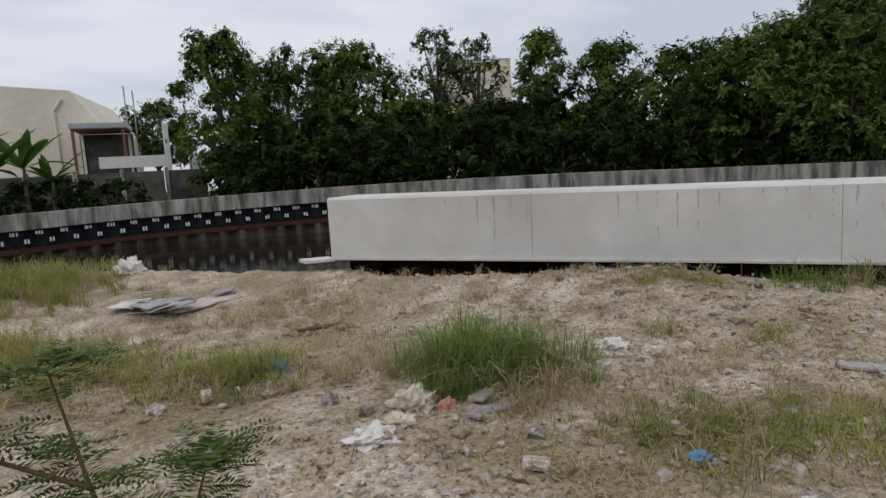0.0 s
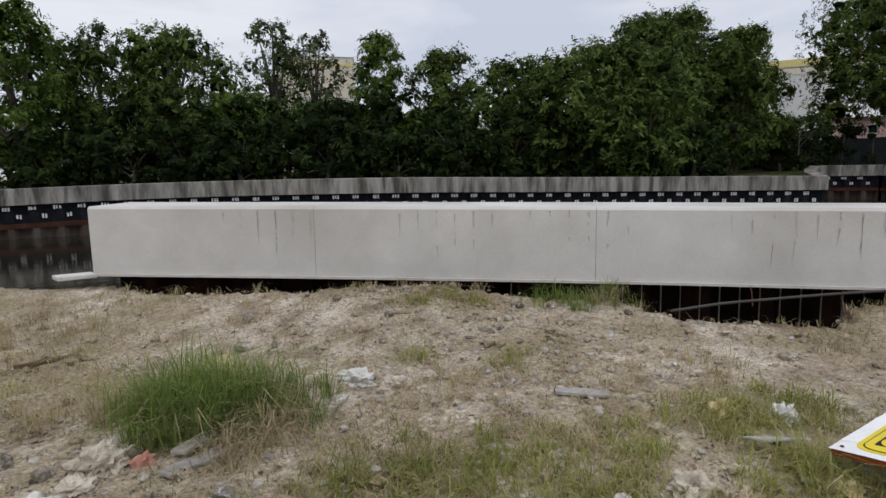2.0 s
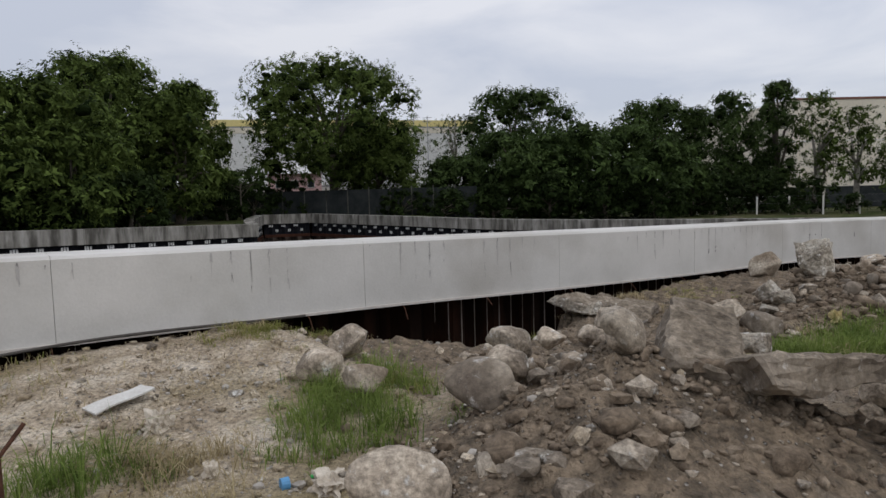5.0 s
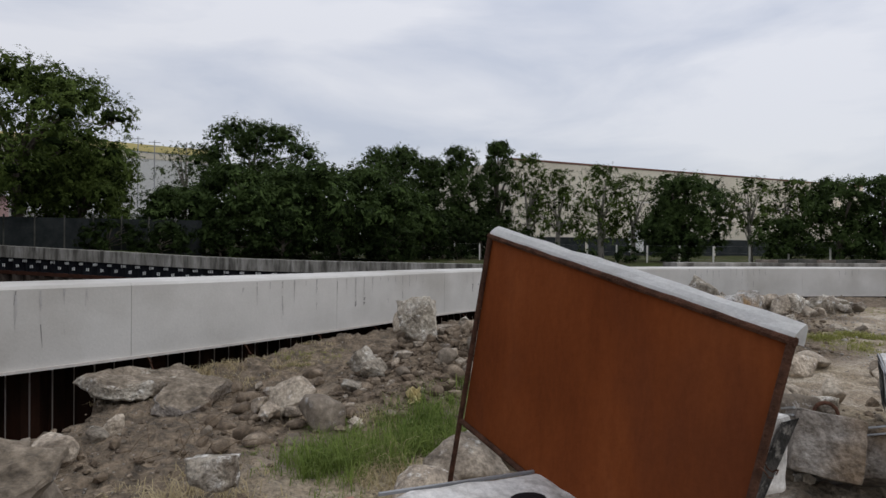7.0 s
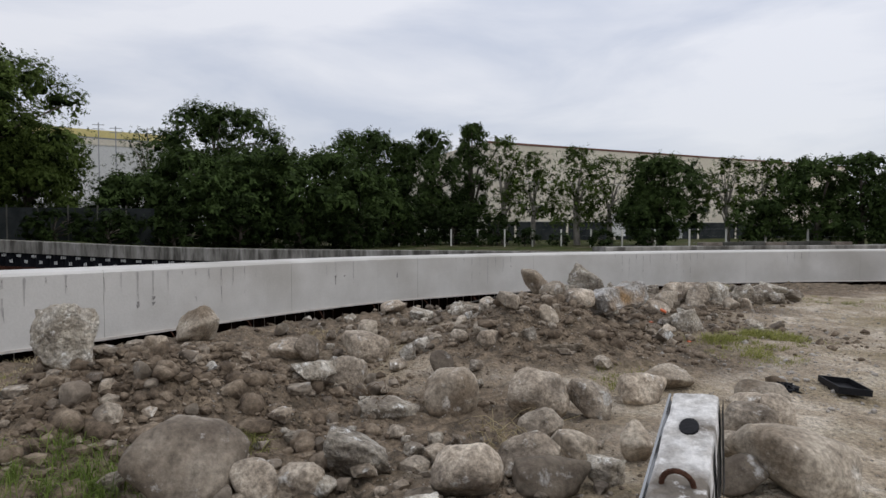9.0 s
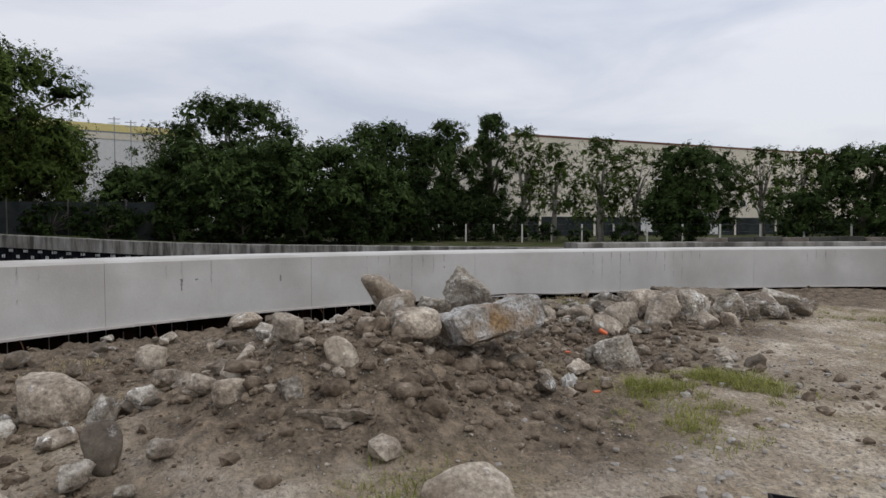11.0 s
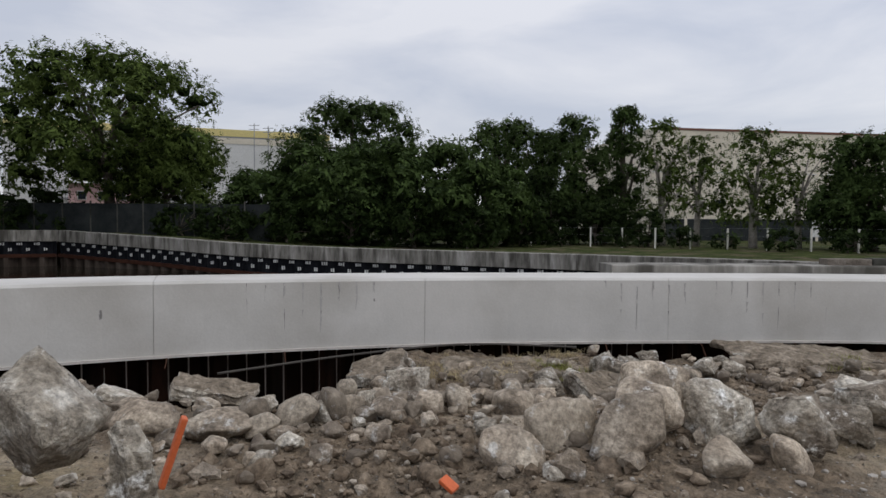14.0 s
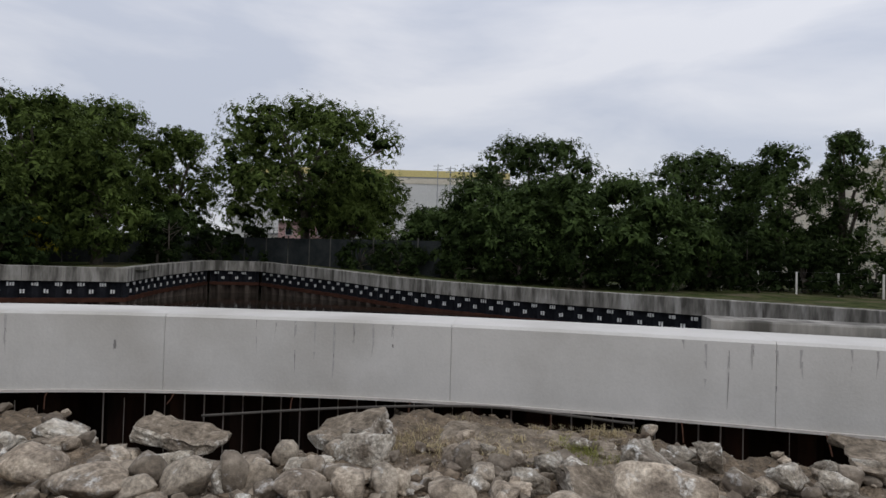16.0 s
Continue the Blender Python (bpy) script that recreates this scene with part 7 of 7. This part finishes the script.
p, h = spread(MID, 2)
blades(p, h, 1.3, M_GRASS, "green_grass", "patchy yellow-green grass on the waste ground", 12)
p, h = spread(DRY, 3)
blades(p, h, 1.5, M_GRASSDRY, "dry_grass", "straw-coloured dry grass on the waste ground", 13)
# thin scattered growth over the waste ground
g = np.random.default_rng(21)
pts = []
while len(pts) < 5500:
    x, y = g.uniform(-9, 9), g.uniform(8.2, 18)
    if smooth_noise(x, y, 0.55, 12.0) + 0.6 * smooth_noise(x, y, 1.9, 3.0) < 0.26 or beam_near(x, y)[0] < 0.05 or (x < 2.6 and y > 19):
        continue
    pts.append((x, y, ground_height(x, y) - 0.01))
pts = np.array(pts)
blades(pts, 0.04 + 0.12 * g.random(len(pts)), 1.0, M_GRASSDRY, "thin_dry_grass", "thin dry stalks scattered over bare earth", 14)
blades(pts[::2] + [0.03, 0.02, 0], 0.04 + 0.10 * g.random(len(pts[::2])), 1.0, M_GRASS, "thin_green_grass", "thin green shoots scattered over bare earth", 15)

# dead straw lying on the bare earth
pts = []
while len(pts) < 7000:
    x, y = g.uniform(-6, 10), g.uniform(7.0, 16.5)
    if smooth_noise(x, y, 0.8, 31.0) < -0.12 or beam_near(x, y)[0] < 0.3 or (x < 1 and y > 15.5):
        continue
    pts.append((x, y, ground_height(x, y) + 0.004))
pts = np.array(pts)
blades(pts, 0.03 + 0.09 * g.random(len(pts)), 2.6, M_GRASSDRY, "dead_straw", "dead straw lying flat on bare earth", 16)
blades(pts[::4] + [0.05, 0.03, 0], 0.03 + 0.06 * g.random(len(pts[::4])), 2.6, M_TWIG, "dead_twigs", "dark dead twigs and leaf litter on bare earth", 17)

# ---- pebbles and clods ----


def scatter(count, spots, size, material, name, label, seed, angular, sub=1):
    """Small stones in one object: squashed low-poly lumps on the ground."""
    g = np.random.default_rng(seed)
    bm = bmesh.new()
    bmesh.ops.create_icosphere(bm, subdivisions=sub, radius=1)
    base = np.array([v.co[:] for v in bm.verts])
    tri_f = np.array([[v.index for v in f.verts] for f in bm.faces])
    bm.free()
    vs, fs = [], []
    w = np.array([s[4] for s in spots], float)
    pick = g.choice(len(spots), count, p=w / w.sum())
    for k, i in enumerate(pick):
        x0, y0, rx, ry, _ = spots[i]
        x, y = x0 + g.normal() * rx * 0.5, y0 + g.normal() * ry * 0.5
        off, key, dist = beam_near(x, y)
        if off < 0.15:
            continue
        s = size * (0.35 + g.pareto(3.0))
        s = min(s, size * 3.2)
        jit = 1 + (g.random((len(base), 1)) - 0.5) * angular
        if sub > 1:
            ph = g.random(4) * 6.28
            wave = np.sin(base[:, 0] * 2.6 + ph[0]) * np.cos(base[:, 1] * 2.9 + ph[1]) * 0.24 + np.sin(base[:, 2] * 5.5 + base[:, 0] * 4.5 + ph[2]) * 0.13
            jit = 1 + wave[:, None] + (g.random((len(base), 1)) - 0.5) * 0.16
        th = g.random() * 6.28
        rot = np.array([[math.cos(th), -math.sin(th), 0], [math.sin(th), math.cos(th), 0], [0, 0, 1]])
        v = (base * jit * np.array([1.0, 0.6 + 0.4 * g.random(), 0.45 + 0.35 * g.random()]) * s) @ rot.T
        vs.append(v + np.array([x, y, ground_height(x, y) + s * 0.18]))
        fs.append(tri_f + len(base) * (len(vs) - 1))
    return tagged(new(name, from_arrays(name, np.vstack(vs), np.vstack(fs), material, sub > 1)), label, "stones", kind="stuff")


M_PEBBLE = surface("pebble", [(0.22, 0.20, 0.175), (0.36, 0.33, 0.29), (0.50, 0.47, 0.43)], 7.0, 0.9, 0.3, 40.0)
heap_spots = [(x, y, r * 1.1, r * 1.1, abs(h) + 0.1) for x, y, r, h in HEAPS[:-1]]
scatter(12000, heap_spots + [(17.3, -7.6, 2.2, 1.6, 1.2), (18.6, -7.4, 1.6, 1.8, 1.0), (16.6, -2.2, 2.4, 1.6, 0.7), (14.0, -1.6, 2.2, 1.6, 0.8), (10.6, 4.2, 1.4, 1.4, 0.4), (20.2, -10.8, 1.6, 1.8, 0.6), (14.5, -9.2, 2.2, 1.2, 0.25), (20.5, -8.8, 1.4, 1.6, 0.8), (12.4, 0.5, 1.4, 1.4, 1.5)], 0.026, M_CLOD, "soil_clods", "loose clods of dark soil on the heaps", 31, 0.7)
scatter(1700, heap_spots + [(17.0, -7.8, 2.6, 2.0, 1.0), (19.2, -7.0, 1.8, 2.6, 1.2), (16.4, -2.2, 2.6, 1.8, 0.7), (10.6, -1.8, 1.8, 1.8, 1.0), (20.4, -10.5, 1.4, 2.0, 0.8), (21.0, -12.8, 1.2, 1.6, 0.6), (10.4, 4.6, 1.2, 1.4, 0.4)], 0.045, M_STONE, "rubble_stones", "small broken stones strewn over the soil", 32, 0.6)
scatter(9000, [(1.0, 11.0, 3.5, 2.2, 1.0), (4.5, 10.5, 3.0, 3.0, 1.0), (6.5, 6.2, 2.4, 2.0, 0.7), (3.0, 13.5, 3.5, 2.5, 0.5), (0.0, 9.8, 3.5, 1.0, 0.6), (14.5, -9.0, 4.0, 2.4, 0.6), (17.5, -11.0, 3.0, 2.4, 0.4), (13.0, -6.8, 2.0, 1.4, 0.4), (8.8, 7.6, 2.0, 1.6, 0.4)], 0.014, M_PEBBLE, "pebbles", "pale pebbles and grit on the bare earth", 33, 0.5)
scatter(1900, heap_spots + [(17.3, -7.4, 2.0, 1.4, 0.8), (13.0, 0.2, 1.3, 1.3, 2.0), (12.6, -1.4, 1.8, 1.2, 0.8), (15.0, -5.9, 1.4, 0.9, 1.0), (11.8, 2.5, 1.2, 0.9, 0.6), (20.5, -8.8, 1.4, 1.6, 0.5)], 0.042, M_CLOD, "soil_lumps", "large crumbling lumps of dark soil on the heaps", 35, 0.9, 2)
scatter(7000, [(1.0, 12.0, 4.0, 3.0, 1.0), (4.5, 10.8, 3.4, 3.0, 1.2), (6.5, 6.6, 2.6, 2.2, 0.8), (3.0, 14.0, 3.6, 2.5, 0.6), (0.0, 10.2, 3.5, 1.0, 0.7), (8.6, 8.0, 2.2, 1.8, 0.6), (-2.0, 13.5, 2.5, 2.5, 0.5)], 0.024, M_DIRT, "earth_crumbs", "dry crumbs and lumps of grey-brown earth on bare ground", 41, 0.8)
scatter(900, [(2.0, 11.5, 5.0, 3.5, 1.0), (6.5, 7.5, 3.0, 3.0, 1.0), (4.5, 13.0, 4.0, 2.0, 0.7)], 0.030, M_RUBBLE, "pale_chips", "pale stone and mortar chips on the waste ground", 42, 0.7)
gs = np.random.default_rng(34)
SPOTS = [(19.6, -5.6, 1.4, 2.6, 130), (19.7, -8.2, 1.3, 1.6, 50), (21.4, -11.2, 0.9, 2.4, 50), (19.2, -5.6, 1.6, 2.4, 60), (20.6, -10.9, 1.0, 2.4, 50), (19.8, -8.0, 1.4, 1.8, 46), (17.8, -2.6, 2.2, 1.8, 40), (11.4, 4.6, 0.8, 1.2, 14), (12.0, -1.6, 1.8, 1.4, 44), (14.6, -2.4, 1.6, 1.2, 24), (17.2, -8.6, 1.6, 0.8, 16), (10.2, -1.8, 1.2, 1.0, 22), (15.4, -6.2, 1.0, 0.8, 12), (13.0, 0.0, 1.2, 1.2, 22), (11.8, 2.4, 1.2, 0.9, 16), (8.4, 4.2, 0.8, 0.7, 14)]
for sx, sy, rx, ry, count in SPOTS:
    for _ in range(count):
        x, y = sx + gs.normal() * rx * 0.5, sy + gs.normal() * ry * 0.5
        if beam_near(x, y)[0] < 0.35 or ground_height(x, y) < near_height(x, y) - 0.5:
            continue
        w = 0.11 + 0.16 * gs.random() ** 2
        k = int(gs.integers(7))
        angular = gs.random() < 0.5
        me = stone_mesh(CHUNKS if angular else STONES, k, M_RUBBLE if gs.random() < 0.22 else M_STONE if gs.random() < 0.42 else M_STONEDARK, "rubble_stone" if angular else "cobble", True)
        lay(me, x, y, w, w * (0.7 + 0.3 * gs.random()), w * (0.55 + 0.4 * gs.random()), gs.random() * 180, gs.normal() * 15, "small jagged rubble stone on dark soil" if angular else "small rounded cobble on dark soil", "stone", "rubble_stone" if angular else "cobble")

# dry roots and twigs tangled among the stones
for k, (x, y, n) in enumerate(((11.7, -2.75, 60), (13.0, -1.8, 26), (16.3, -5.2, 12), (10.6, 3.0, 14))):
    bm = bmesh.new()
    rg = random.Random(k)
    z0 = ground_height(x, y)
    for _ in range(n):
        a = rg.uniform(0, 6.28)
        l = rg.uniform(0.12, 0.32)
        s = Vector((x + rg.gauss(0, 0.12), y + rg.gauss(0, 0.12), z0 + rg.uniform(0.0, 0.18)))
        e = s + Vector((math.cos(a) * l, math.sin(a) * l, rg.uniform(-0.08, 0.16)))
        add_tube(bm, [s, (s + e) / 2 + Vector((0, 0, rg.uniform(0, 0.08))), e], [0.004, 0.003, 0.002], 4)
    tagged(new("dry_roots", from_bm("dry_roots", bm, M_TWIG if k else M_GRASSDRY)), "tangle of dry roots and twigs among the stones", "roots", kind="stuff")


# ---- sapling at the start of the walk, plants on the left bank ----
def fronds(bm_leaf, start, way, length, pairs, leaf, rg):
    """A feathery compound leaf: pairs of narrow leaflets along a drooping rib."""
    w = Vector(way).normalized()
    side = w.cross(Vector((0, 0, 1))).normalized()
    for i in range(pairs):
        t = (i + 1) / pairs
        p = Vector(start) + w * length * t - Vector((0, 0, 1)) * 0.25 * length * t * t
        for s in (-1, 1):
            d = (side * s + w * 0.45 + Vector((0, 0, rg.uniform(-0.25, 0.15)))).normalized()
            l = leaf * (1 - 0.5 * abs(t - 0.45)) * rg.uniform(0.85, 1.15)
            n = d.cross(Vector((0, 0, 1))).normalized() * l * 0.13
            q = [bm_leaf.verts.new(v) for v in (p, p + d * l * 0.5 + n, p + d * l, p + d * l * 0.5 - n)]
            bm_leaf.faces.new(q)


sap_x, sap_y = -0.72, 9.4
sap = thing("sapling", Matrix.Translation((sap_x, sap_y, ground_height(sap_x, sap_y))), "thin feathery sapling with bare brown stems", "sapling")
rg = random.Random(8)
stems = [[(0, 0, -0.05), (-0.03, 0.02, 0.35), (-0.10, 0.04, 0.70), (-0.16, 0.06, 1.02)], [(-0.02, 0.02, 0.30), (0.10, 0.05, 0.50), (0.17, 0.06, 0.72)], [(-0.05, 0.03, 0.45), (-0.25, 0.05, 0.60), (-0.42, 0.04, 0.64)], [(-0.02, 0.02, 0.22), (-0.22, -0.03, 0.38), (-0.45, -0.05, 0.40)], [(-0.10, 0.04, 0.70), (-0.30, 0.02, 0.84), (-0.46, 0.0, 0.86)]]
for i, s in enumerate(stems):
    part("stem", tube(s, np.linspace(0.013 if i == 0 else 0.007, 0.003, len(s)), 6), M_TWIG, sap)
bm = bmesh.new()
sap.scale = (1.25, 1.25, 1.2)
for s in stems:
    for a, c in zip(s[1:], s[2:] + [s[-1]]):
        for _ in range(22):
            th = rg.uniform(0, 6.28)
            f = rg.random()
            st = Vector(a) * (1 - f) + Vector(c) * f
            fronds(bm, st, (math.cos(th), math.sin(th), rg.uniform(0.0, 0.5)), rg.uniform(0.10, 0.22), 13, 0.040, rg)
part("leaves", bm, M_LEAF, sap, "fine feathery green leaflets")


def banana(x, y, z, h, seed):
    rg = random.Random(seed)
    b = thing("banana_plant", Matrix.Translation((x, y, z)), "banana plant with broad arching torn leaves", "banana plant", "plants on the left bank")
    part("stem", tube([(0, 0, -0.2), (0.05, 0, h * 0.3), (0.08, 0.02, h * 0.55)], [0.16, 0.13, 0.08], 8), M_BARK, b)
    for k in range(9):
        a = k * 0.7 + rg.uniform(-0.3, 0.3)
        bm = bmesh.new()
        ln, wd, lift = h * rg.uniform(0.42, 0.60), h * 0.062, rg.uniform(0.5, 1.5)
        rows = []
        for i in range(9):
            t = i / 8
            p = Vector((math.cos(a) * ln * t, math.sin(a) * ln * t, h * 0.52 + ln * (lift * t - (0.42 + 0.45 * max(0.0, 1 - lift)) * t * t)))
            s = Vector((-math.sin(a), math.cos(a), 0)) * wd * math.sin(math.pi * min(1, 0.08 + t * 0.92)) * rg.uniform(0.8, 1.1)
            rows.append((bm.verts.new(p - s - Vector((0, 0, 0.3 * s.length))), bm.verts.new(p), bm.verts.new(p + s - Vector((0, 0, 0.3 * s.length)))))
        for u, v in zip(rows, rows[1:]):
            bm.faces.new((u[0], u[1], v[1], v[0]))
            bm.faces.new((u[1], u[2], v[2], v[1]))
        part("leaf", bm, M_BANANA, b)


for k, (x, y, h) in enumerate(((-14.5, 53.0, 7.2), (-12.6, 52.6, 6.4), (-11.0, 53.4, 7.0), (-16.6, 53.5, 6.8), (-18.8, 52.6, 6.0), (-9.6, 53.8, 5.0))):
    banana(x, y, 0.25, h * 0.86, k)

# driftwood and foam at the beam's end
for x, y, sx, sy, yaw, mat, label in ((1.15, 17.25, 0.5, 0.30, 10, M_BAGWHITE, "pale foam board caught at the beam's end"), (-1.5, 30.0, 4.0, 0.3, 12, M_WALER, "red-brown plank floating by the far piles")):
    ob = new("floating_board", from_bm("floating_board", box(0, 0, 0, sx, sy, 0.06, bevel=0.015), mat))
    ob.matrix_world = Matrix.Translation((x, y, 0.27 if y < 20 else WATER_Z + 0.01)) @ axes(yaw, 2, 0)
    tagged(ob, label, "board")
